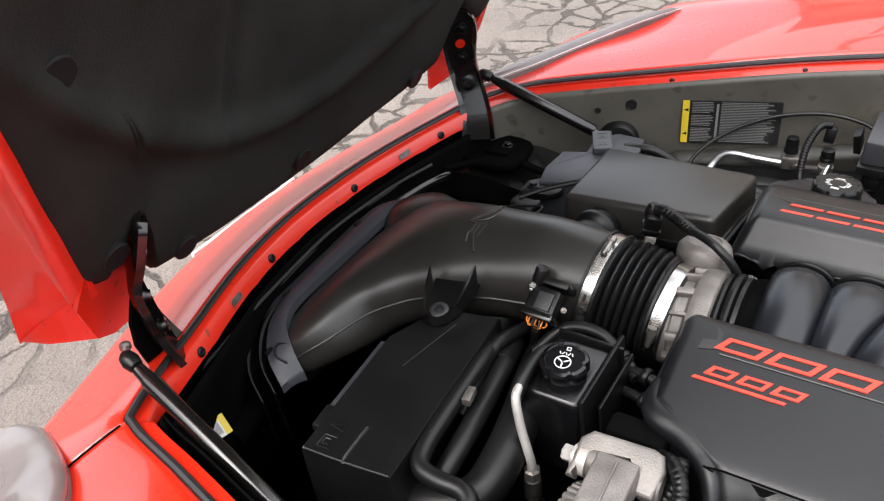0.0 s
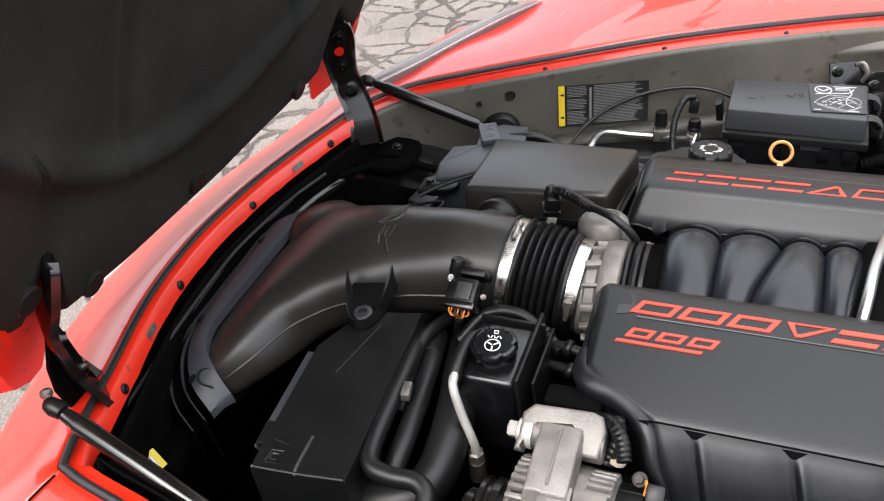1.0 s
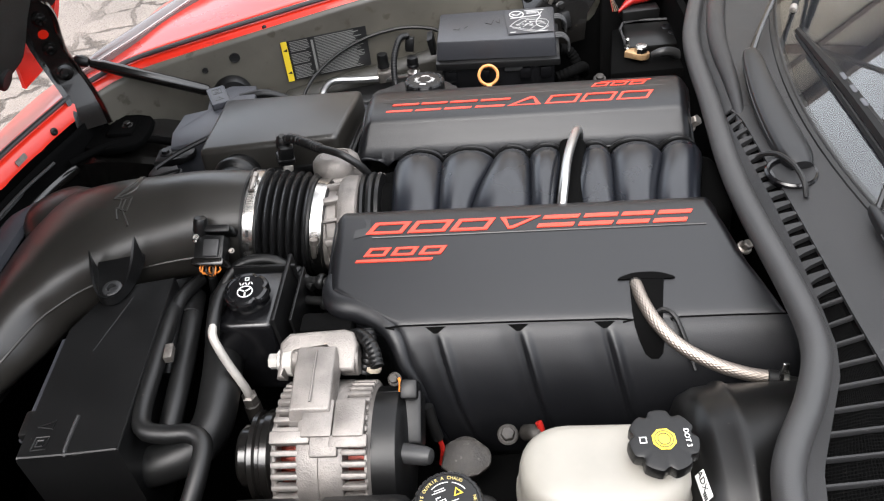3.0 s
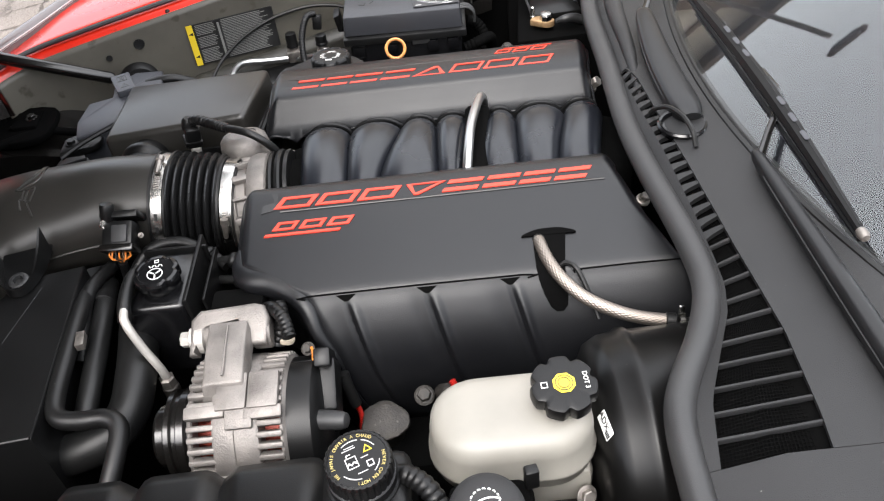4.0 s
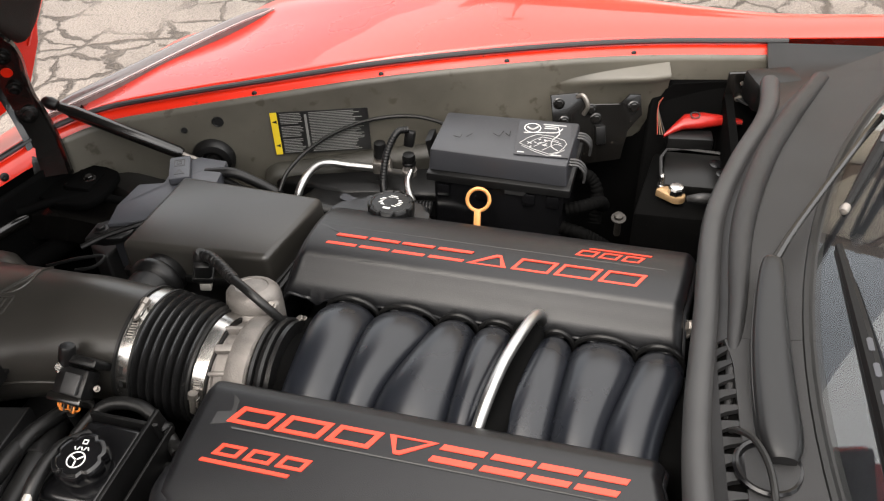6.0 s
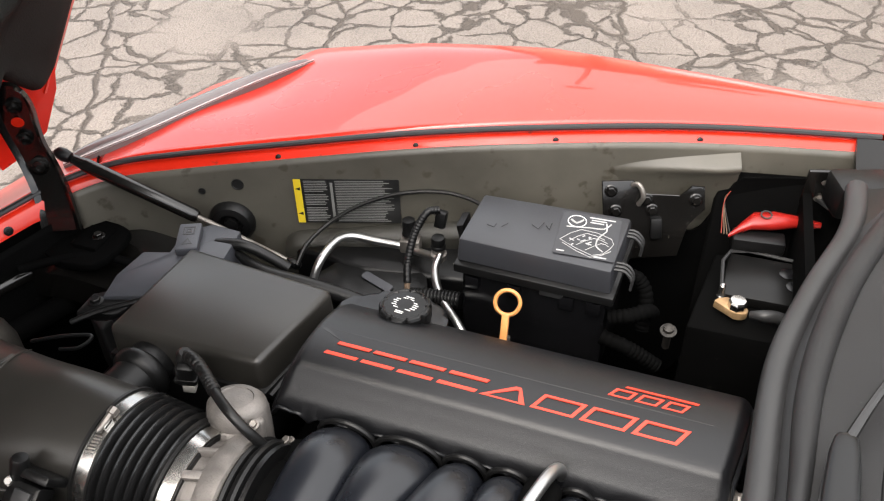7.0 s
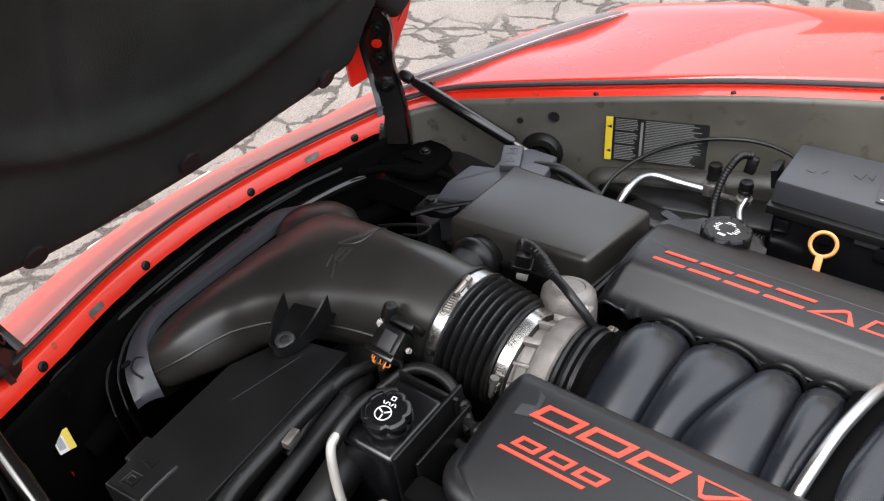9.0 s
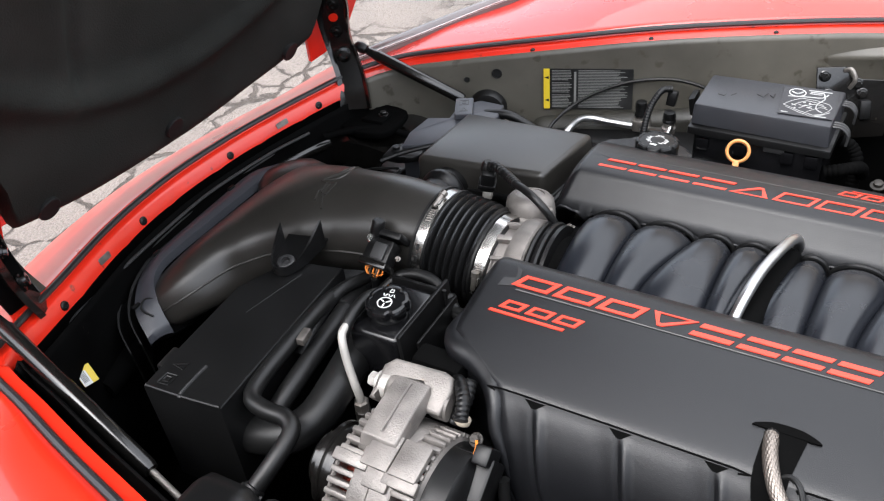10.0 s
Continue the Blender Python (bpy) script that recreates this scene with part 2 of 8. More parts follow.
def spline(points, steps=6):
    """Catmull-Rom through points of any dimension."""
    p = [np.array(q, float) for q in points]
    p = [2 * p[0] - p[1]] + p + [2 * p[-1] - p[-2]]
    out = []
    for a, b, c, d in zip(p, p[1:], p[2:], p[3:]):
        for k in range(steps):
            t = k / steps
            out.append(0.5 * (2 * b + (c - a) * t + (2 * a - 5 * b + 4 * c - d) * t * t + (3 * b - a - 3 * c + d) * t**3))
    return [[float(c) for c in q] for q in out + [p[-2]]]


def tube(points, r, n=12, steps=6, cap=True, bm=None, curl=0.0):
    """A round hose along a spline; r may be a number or one per point."""
    rs = [r] * len(points) if isinstance(r, (int, float)) else list(r)
    path = spline([(*p, q) for p, q in zip(points, rs)], steps) if steps > 1 else [(*p, q) for p, q in zip(points, rs)]
    pts = [Vector([float(c) for c in q[:3]]) for q in path]
    loops, side = [], None
    for i, c in enumerate(pts):
        ahead = (pts[min(i + 1, len(pts) - 1)] - pts[max(i - 1, 0)]).normalized()
        if side is None:
            side = ahead.orthogonal().normalized()
        side = (side - ahead * side.dot(ahead)).normalized()
        up = ahead.cross(side)
        rad = float(path[i][3]) * (1 + curl * (i % 2))
        loops.append([c + rad * (math.cos(a) * side + math.sin(a) * up) for a in (2 * math.pi * k / n for k in range(n))])
    return rings(loops, cap=cap, bm=bm)


def corrugated(points, r, pitch=0.006, depth=0.12, n=12, bm=None):
    """A split-loom or convoluted hose, ring by ring."""
    path = [Vector([float(c) for c in q]) for q in spline(points, 24)]
    line, at = [path[0]], 0.0
    for a, b in zip(path, path[1:]):
        at += (b - a).length
        if at >= pitch / 3:
            line.append(b)
            at = 0.0
    prof = [r * (1, 1, 1 - depth)[i % 3] for i in range(len(line))]
    return tube([tuple(p) for p in line], prof, n, 1, bm=bm)


def lathe(profile, m, n=32, bm=None, lobes=0, lobe=0.0, sharp=6):
    """Turns (radius, height) pairs about the z axis of the pose m."""
    loops = []
    for r, h in profile:
        loop = []
        for k in range(n):
            a = 2 * math.pi * k / n
            q = r * (1 - lobe * max(0.0, math.cos(lobes * a)) ** sharp) if lobes else r
            loop.append(m @ Vector((q * math.cos(a), q * math.sin(a), h)))
        loops.append(loop)
    return rings(loops, bm=bm)


def block(size, m, bevel=0.004, segs=2, taper=1.0, bm=None):
    """A box with rounded edges, its base at z = 0 of the pose; taper: how much smaller the top is."""
    b = bmesh.new()
    bmesh.ops.create_cube(b, size=1.0)
    for v in b.verts:
        k = taper if v.co.z > 0 else 1.0
        v.co = Vector((v.co.x * size[0] * k, v.co.y * size[1] * k, (v.co.z + 0.5) * size[2]))
    if bevel:
        bmesh.ops.bevel(b, geom=list(b.edges), offset=bevel, segments=segs, profile=0.5, affect="EDGES", clamp_overlap=True)
    bmesh.ops.transform(b, matrix=m, verts=b.verts)
    return merge(bm, b)


def prism(outline, thick, m, bevel=0.002, segs=2, bm=None):
    """A plate of the given outline (x, y), thick in z, with rounded rims."""
    b = bmesh.new()
    low = [b.verts.new((x, y, 0)) for x, y in outline]
    high = [b.verts.new((x, y, thick)) for x, y in outline]
    b.faces.new(low[::-1])
    b.faces.new(high)
    for i in range(len(low)):
        j = (i + 1) % len(low)
        b.faces.new((low[i], low[j], high[j], high[i]))
    if bevel:
        rim = [e for e in b.edges if abs(e.verts[0].co.z - e.verts[1].co.z) < 1e-9]
        bmesh.ops.bevel(b, geom=rim, offset=bevel, segments=segs, profile=0.5, affect="EDGES", clamp_overlap=True)
    bmesh.ops.transform(b, matrix=m, verts=b.verts)
    return merge(bm, b)


def merge(into, b):
    if into is None:
        return b
    me = bpy.data.meshes.new("tmp")
    b.to_mesh(me)
    b.free()
    into.from_mesh(me)
    bpy.data.meshes.remove(me)
    return into


def round_outline(w, h, r, n=5):
    """A rectangle about the origin with rounded corners."""
    out = []
    for cx, cy, a0 in ((w / 2 - r, h / 2 - r, 0), (-w / 2 + r, h / 2 - r, 90), (-w / 2 + r, -h / 2 + r, 180), (w / 2 - r, -h / 2 + r, 270)):
        for k in range(n + 1):
            a = radians(a0 + 90 * k / n)
            out.append((cx + r * math.cos(a), cy + r * math.sin(a)))
    return out


def smooth_outline(points, steps=6):
    """A closed spline through points."""
    p = list(points)
    q = spline(p[-2:] + p + p[:2], steps)
    return [tuple(v) for v in q[2 * steps:-2 * steps - 1]]


def grid(f, nu, nv, bm=None):
    """A sheet of points f(u, v), with u and v from 0 to 1."""
    return rings([[f(i / nu, j / nv) for j in range(nv + 1)] for i in range(nu + 1)], closed=False, cap=False, bm=bm)


def slab(f, nu, nv, offset, bm=None):
    """A sheet with thickness: f(u, v) and the same moved by offset(u, v)."""
    b = bm or bmesh.new()
    top = [[b.verts.new(f(i / nu, j / nv)) for j in range(nv + 1)] for i in range(nu + 1)]
    low = [[b.verts.new(Vector(f(i / nu, j / nv)) + Vector(offset(i / nu, j / nv))) for j in range(nv + 1)] for i in range(nu + 1)]
    for i in range(nu):
        for j in range(nv):
            b.faces.new((top[i][j], top[i + 1][j], top[i + 1][j + 1], top[i][j + 1]))
            b.faces.new((low[i][j], low[i][j + 1], low[i + 1][j + 1], low[i + 1][j]))
    for i in range(nu):
        b.faces.new((top[i][0], low[i][0], low[i + 1][0], top[i + 1][0]))
        b.faces.new((top[i][nv], top[i + 1][nv], low[i + 1][nv], low[i][nv]))
    for j in range(nv):
        b.faces.new((top[0][j], top[0][j + 1], low[0][j + 1], low[0][j]))
        b.faces.new((top[nu][j], low[nu][j], low[nu][j + 1], top[nu][j + 1]))
    return b


def aim(at, z_axis, x_hint=(1, 0, 0)):
    """A pose whose z axis points along z_axis."""
    z = Vector(z_axis).normalized()
    x = Vector(x_hint)
    x = (x - z * x.dot(z)).normalized()
    return Matrix.Translation(at) @ Matrix((x, z.cross(x), z)).transposed().to_4x4()


def hexbolt(name, at, axis, r, h, mat, parent, washer=True, label=""):
    m = aim(at, axis, (0.3, 0.5, 0.8))
    bm = lathe([(r * 1.45, 0), (r * 1.45, h * 0.2), (r * 1.2, h * 0.3)], m, 16) if washer else bmesh.new()
    bm = lathe([(r, h * 0.2), (r, h * 0.9), (r * 0.85, h)], m, 6, bm=bm)
    return part(name, bm, mat, parent, label, angle=25)


def writing(text, size, m, mat, parent, name="writing", depth=0.0004):
    """Letters of the built-in font as a thin mesh, centred on the pose."""
    c = bpy.data.curves.new("text", "FONT")
    c.body, c.size, c.extrude, c.align_x, c.align_y = text, size, depth, "CENTER", "CENTER"
    ob = bpy.data.objects.new("text", c)
    me = bpy.data.meshes.new_from_object(ob)
    bpy.data.objects.remove(ob)
    bpy.data.curves.remove(c)
    me.name = name
    me.transform(m)
    return hang(new(name, finish(me, mat)), parent)


def lerp(table, x):
    """Linear between the rows (x, values...) of a table."""
    xs = [r[0] for r in table]
    return [float(np.interp(x, xs, [r[k] for r in table])) for k in range(1, len(table[0]))]


# ---- ground ----
def sheet(name, size, z, mat, label, n=40):
    bm = bmesh.new()
    bmesh.ops.create_grid(bm, x_segments=n, y_segments=n, size=size)
    bmesh.ops.translate(bm, verts=bm.verts, vec=(0, 0, z))
    return tagged(part(name, bm, mat, None), label, "ground", kind="structure")


sheet("ground", 400, 0.0, ASPHALT, "pale worn asphalt yard broken by dark cracks")


def flat_wall(name, x0, x1, y, z1, thick, mat, label):
    b = block((x1 - x0, thick, z1), pose((x0 + x1) / 2, y, 0), 0.02, 1)
    return tagged(part(name, b, mat, None), label, "wall", kind="structure")


# Unseen dark wall behind the camera, added to darken surfaces that face it.
flat_wall("wall_south", -7, 8, -2.5, 1.9, 0.12, SHADE_WALL, "unseen dark wall added to shade the near side")
house = thing("workshop", "low tan workshop with a pale door beyond the yard", "building", (0, 6.8, 0))
part("wall", block((10.2, 0.4, 4.75), pose(3.0, 6.8, 0), 0.02, 1), TAN, house)
part("roof_edge", block((10.5, 0.9, 0.16), pose(3.0, 6.7, 4.75), 0.02, 1), BROWN, house, "brown timber roof edge")
for x in (-2.0, -0.9, 1.6, 4.0, 6.4):
    part("pilaster", block((0.14, 0.08, 4.7), pose(x, 6.56, 0), 0.01, 1), BROWN, house, "brown timber post")
for z in (2.3, 3.9):
    part("rail_board", block((10.2, 0.05, 0.12), pose(3.0, 6.575, z), 0.01, 1), BROWN, house, "brown timber board")
part("door", block((1.3, 0.06, 2.1), pose(0.35, 6.57, 0), 0.01, 1), WHITE, house, "pale painted door")
flood = thing("flood_lamp", "square flood lamp on a long wall arm", "lamp", (-0.80, 6.58, 3.63))
part("arm", tube([(-0.80, 6.60, 3.63), (-0.87, 5.9, 4.20), (-0.81, 4.45, 4.80)], 0.03, 10), DULL, flood)
part("head", block((0.34, 0.30, 0.08), pose(-0.78, 4.26, 4.86, 35, 0, 0), 0.02), BROWN, flood)
part("lamp_glass", block((0.26, 0.22, 0.01), pose(-0.78, 4.275, 4.852, 35, 0, 0) @ pose(0, 0, -0.008), 0.002, 1), SEAL, flood)


# ---- car body: fenders and nose round the open engine bay ----
RIM = [(1.30, 0.800, 0.870), (0.80, 0.790, 0.862), (0.365, 0.742, 0.848), (0.127, 0.685, 0.853), (-0.066, 0.628, 0.849), (-0.258, 0.570, 0.837),
       (-0.453, 0.508, 0.816), (-0.600, 0.462, 0.798), (-0.690, 0.428, 0.786), (-0.752, 0.372, 0.776), (-0.793, 0.290, 0.766), (-0.822, 0.180, 0.763),
       (-0.836, 0.070, 0.764), (-0.838, -0.060, 0.766), (-0.820, -0.190, 0.767), (-0.774, -0.325, 0.774), (-0.720, -0.457, 0.788), (-0.692, -0.482, 0.790),
       (-0.600, -0.504, 0.795), (-0.500, -0.529, 0.802), (-0.380, -0.557, 0.815), (-0.258, -0.588, 0.832), (-0.066, -0.634, 0.848), (0.127, -0.685, 0.853),
       (0.365, -0.742, 0.848), (0.80, -0.790, 0.862), (1.30, -0.800, 0.870)]
RIM_STEPS = 8
rim = [Vector(p) for p in spline(RIM, RIM_STEPS)]
rim_out = []
for i in range(len(rim)):
    d = rim[min(i + 3, len(rim) - 1)] - rim[max(i - 3, 0)]
    rim_out.append(Vector((d.y, -d.x, 0)).normalized())
CROWN = [(-0.80, -0.15), (-0.69, -0.115), (-0.60, -0.045), (-0.453, -0.002), (-0.258, 0.018), (-0.066, 0.027), (0.127, 0.017), (0.365, 0.012), (1.0, 0.02)]


# Profiles outwards from the rim (out, up) at the shoulder, the corner and the nose.
SHOULDER = [(0, 0), (0.08, 0.000), (0.16, -0.006), (0.24, -0.018), (0.30, -0.034), (0.345, -0.062), (0.39, -0.16), (0.42, -0.60)]
CORNER = [(0, 0), (0.03, -0.006), (0.06, -0.013), (0.10, -0.025), (0.14, -0.042), (0.18, -0.072), (0.22, -0.15), (0.26, -0.50)]
NOSE = [(0, 0), (0.02, -0.006), (0.045, -0.016), (0.08, -0.031), (0.11, -0.045), (0.145, -0.070), (0.19, -0.15), (0.24, -0.50)]


def body_section(i):
    """Points of the skin from the rim outwards and down, at the rim's point i."""
    p, o = rim[i], rim_out[i]
    wide = (0.93 - abs(p.y)) / max(abs(o.y), 0.5)
    c = lerp(CROWN, p.x)[0]
    bow = (lambda f: c * f * f) if c < 0 else (lambda f: c * (2 * f - f * f))
    k = min(0.8, max(0.3, (0.80 - abs(p.y)) / (0.93 - abs(p.y))))
    fend = [(0, 0), (k * 0.3, bow(0.3) + 0.003), (k * 0.65, bow(0.65) + 0.003), (k, c), ((1 + k) / 2, c - 0.028), (0.95, c - 0.085), (1.0, c - 0.22), (1.0, -0.60)]
    fend = [(wide * a, b) for a, b in fend]
    at = i / RIM_STEPS
    at = min(at, len(RIM) - 1 - at)
    rows = [(6.0, fend), (7.0, SHOULDER), (8.4, CORNER), (10.3, NOSE), (20.0, NOSE)]
    row = fend
    for (s0, a), (s1, b) in zip(rows, rows[1:]):
        if s0 <= at <= s1:
            f = (at - s0) / (s1 - s0)
            f = f * f * (3 - 2 * f)
            row = [((1 - f) * u[0] + f * v[0], (1 - f) * u[1] + f * v[1]) for u, v in zip(a, b)]
    return [p + o * q[0] + Vector((0, 0, q[1])) for q in spline(row, 5)]


car = thing("car", "low red sports car with its engine bay open", "car", (0, 0, 0))


def skin(name, first, last, label):
    loops = [body_section(i) for i in range(first, last + 1)]
    bm = rings(loops, closed=False, cap=False)
    ob = part(name, bm, RED, car, label, angle=60)
    solid = ob.modifiers.new("thickness", "SOLIDIFY")
    solid.thickness, solid.offset = 0.003, -1
    return ob


SEAM_A, SEAM_B = 8 * RIM_STEPS + 3, 17 * RIM_STEPS - 2
skin("fender", 0, SEAM_A, "glossy red curved front fender")
skin("nose", SEAM_A, SEAM_B, "glossy red front fascia")
skin("fender", SEAM_B, len(rim) - 1, "glossy red curved front fender")
for i in (SEAM_A, SEAM_B):
    part("panel_gap", tube([tuple(p + Vector((0, 0, 0.0002))) for p in body_section(i)[1:]], 0.0017, 6, 1), DARK, car, "thin dark gap between two panels")


def along_rim(first, last, prof):
    """Sweeps a profile of (inwards, up) points along the rim; prof(i) gives it."""
    return [[rim[i] - rim_out[i] * a + Vector((0, 0, h)) for a, h in prof(i)] for i in range(first, last + 1)]


def rim_height(i):
    p = rim[i]
    tall = 0.033 if p.x < -0.72 else 0.033 - (0.016 if p.y > 0 else 0.011) * min(1, (p.x + 0.72) / 0.12)
    tab = 0.0015 * max(0.0, math.cos(i * 2 * math.pi / 7.0)) ** 4
    return tall + tab


def flange_profile(i):
    h = rim_height(i)
    near_ = max(0.0, min(1.0, (rim[i].x + 0.74) / 0.05)) if rim[i].y < 0 else 0.0
    wide_ = [(-0.001, -0.003), (0.004, -0.004), (0.006, -0.009), (0.013, -0.0095), (0.019, -0.010), (0.026, -0.012), (0.028, -0.022)]
    deep_ = [(-0.001, -0.003), (0.004, -0.004), (0.006, -0.009), (0.013, -0.010), (0.017, -0.013), (0.023, -h), (0.020, -h)]
    return [(a + (c - a) * near_, b + (d - b) * near_) for (a, b), (c, d) in zip(deep_, wide_)]


part("rim_flange", rings(along_rim(2 * RIM_STEPS, len(rim) - 1 - 2 * RIM_STEPS, flange_profile), closed=False, cap=False), RED_IN, car,
     "red painted inner flange with push fasteners", angle=50)


def seal_profile(i):
    return [(0.0060 + 0.0050 * math.cos(a), -0.0015 + 0.0042 * math.sin(a)) for a in (2 * math.pi * k / 8 for k in range(8))]


part("weatherstrip", rings(along_rim(2 * RIM_STEPS, len(rim) - 1 - 2 * RIM_STEPS, seal_profile)), STRIP, car, "thin dark grey rubber strip")


def wall(first, last, top, low, gap, mat, name, label, lean=0.0):
    def prof(i):
        return [(gap, top), (gap + 0.003, top - 0.01), (gap + lean * 0.3, (top + low) / 2), (gap + lean, low)]
    bm = rings(along_rim(first, last, prof), closed=False, cap=False)
    ob = part(name, bm, mat, car, label, angle=60)
    s = ob.modifiers.new("thickness", "SOLIDIFY")
    s.thickness = 0.003
    return ob


wall(2 * RIM_STEPS - 2, 9 * RIM_STEPS, -0.014, -0.50, 0.028, PRIMER, "inner_fender", "grey-green sheet inner fender with scuffs", 0.01)
# Front panel and near inner fender: bay shade is painted in as near-black.
wall(9 * RIM_STEPS + 1, 16 * RIM_STEPS, -0.045, -0.40, 0.027, DARK, "front_panel", "near-black panel for the shaded front of the bay")
wall(16 * RIM_STEPS + 1, 25 * RIM_STEPS, -0.018, -0.50, 0.037, DARK, "inner_fender", "inner fender with its shade painted black", 0.01)

# Push fasteners and slots on the red flange.
def rim_at(x=None, y=None, right=True):
    """The index of the rim point nearest to an x on one side, or to a y on the nose."""
    if y is not None:
        return min(range(len(rim)), key=lambda i: abs(rim[i].y - y) + (9 if rim[i].x > -0.68 else 0))
    return min(range(len(rim)), key=lambda i: abs(rim[i].x - x) + (9 if (rim[i].y > 0) != right else 0))


for y in (-0.349, -0.136, 0.070, 0.282):
    i = rim_at(y=y)
    m = aim(rim[i] - rim_out[i] * 0.0212 + Vector((0, 0, -0.024)), -rim_out[i] + Vector((0, 0, 0.3)), (0, 0, 1))
    part("push_fastener", lathe([(0.0068, -0.001), (0.0068, 0.001), (0.0055, 0.0020), (0.0030, 0.0021), (0.0025, 0.0012)], m, 16), PLASTIC, car)
for y in (-0.239, 0.200):
    i = rim_at(y=y)
    m = aim(rim[i] - rim_out[i] * 0.0205 + Vector((0, 0, -0.022)), -rim_out[i] + Vector((0, 0, 0.3)), (0, 1, 0))
    part("slot_plate", prism(round_outline(0.026, 0.010, 0.002, 2), 0.0015, m, 0.0005, 1), DULL, car)
for x in (-0.453, -0.258, -0.066, 0.127):
    for right in (True, False):
        i = rim_at(x=x, right=right)
        m = aim(rim[i] - rim_out[i] * 0.0185 + Vector((0, 0, -0.0155)), -rim_out[i] + Vector((0, 0, 0.4)), (0, 0, 1))
        part("push_fastener", lathe([(0.0045, 0), (0.0045, 0.0015), (0.003, 0.0025)], m, 12), PLASTIC, car)

# Holes and the large grommet in the grey inner fender.
for x, dz, r in ((-0.523, -0.046, 0.0095), (-0.573, -0.052, 0.0055)):
    i = rim_at(x=x)
    m = aim(rim[i] - rim_out[i] * 0.0355 + Vector((0, 0, dz)), -rim_out[i], (0, 0, 1))
    part("panel_hole", lathe([(r, 0), (r, 0.0012), (r * 0.85, 0.0014), (r * 0.8, 0.0006)], m, 18), LABEL, car, "dark round hole in the sheet metal")
i = rim_at(x=-0.535)
m = aim(rim[i] - rim_out[i] * 0.032 + Vector((0, 0, -0.112)), -rim_out[i], (0, 0, 1))
part("grommet", lathe([(0.036, 0), (0.036, 0.008), (0.030, 0.016), (0.020, 0.018), (0.018, 0.010), (0.012, 0.009), (0.010, 0.016), (0.006, 0.017)], m, 28), RUBBER, car, "black rubber grommet with a hollow middle")

# The shelf under each hinge.
for y, s in ((0.36, 1),):
    bm = prism(smooth_outline([(-0.05, -0.04), (0.045, -0.045), (0.055, 0.03), (0.01, 0.045), (-0.05, 0.04)], 4), 0.014, pose(-0.700, y - 0.028, 0.686, 4, -3, 0), 0.004)
    bm = block((0.045, 0.05, 0.012), pose(-0.692, y - 0.024, 0.694), 0.003, bm=bm)
    shelf = part("hinge_shelf", bm, DARK, car, "black painted hinge mount")
    hexbolt("bolt", (-0.684, y - 0.022, 0.705), (0, 0, 1), 0.007, 0.007, SHELL, shelf)
    hexbolt("bolt", (-0.712, y - 0.040, 0.699), (0, 0, 1), 0.006, 0.006, SHELL, shelf)

part("corner_tray", slab(lambda u, v: (-0.775 + 0.225 * u, 0.265 + 0.155 * v + 0.03 * u, 0.676 + 0.012 * math.sin(7 * u + 2 * v) * math.sin(5 * v + u) - 0.02 * u), 16, 12, lambda u, v: (0, 0, -0.05)), SHELL, car, "black lumpy tray in the front corner", 60)
part("corner_loom", tube([(-0.76, 0.25, 0.69), (-0.715, 0.285, 0.694), (-0.66, 0.315, 0.690), (-0.61, 0.33, 0.672)], 0.007, 10), DARK, car, "black loom on the corner tray")
part("thin_rail", tube([(-0.757, -0.372, 0.715), (-0.769, -0.293, 0.715), (-0.783, -0.207, 0.716), (-0.796, -0.09, 0.716), (-0.800, 0.0, 0.716), (-0.788, 0.13, 0.714), (-0.768, 0.22, 0.712)], 0.0026, 8), SEAL, car, "thin grey edge of the front panel")
part("thin_rail", tube([(-0.768, -0.360, 0.700), (-0.782, -0.265, 0.702), (-0.796, -0.16, 0.703), (-0.810, 0.0, 0.703), (-0.796, 0.15, 0.702)], 0.0022, 8, 4), SEAL, car, "thin grey edge of the front panel")

# Near-black strip added below the flange: closes the nose's inside with painted shade.
part("nose_liner", rings(along_rim(8 * RIM_STEPS, 18 * RIM_STEPS, lambda i: [(0.019, -0.029), (0.012, -0.045), (0.004, -0.10), (0.002, -0.34)]), closed=False, cap=False), DARK, car, "near-black strip closing the gap inside the nose", 60)

# Cross rails in the shade behind the nose.
part("front_rail", tube([(-0.76, -0.36, 0.655), (-0.795, -0.2, 0.668), (-0.806, 0.0, 0.672), (-0.79, 0.2, 0.668), (-0.745, 0.34, 0.66)], 0.012, 10), SHELL, car, "black tubular front rail")
part("front_rail", tube([(-0.74, -0.34, 0.60), (-0.775, -0.1, 0.615), (-0.77, 0.12, 0.615), (-0.72, 0.34, 0.60)], 0.018, 10), DARK, car)


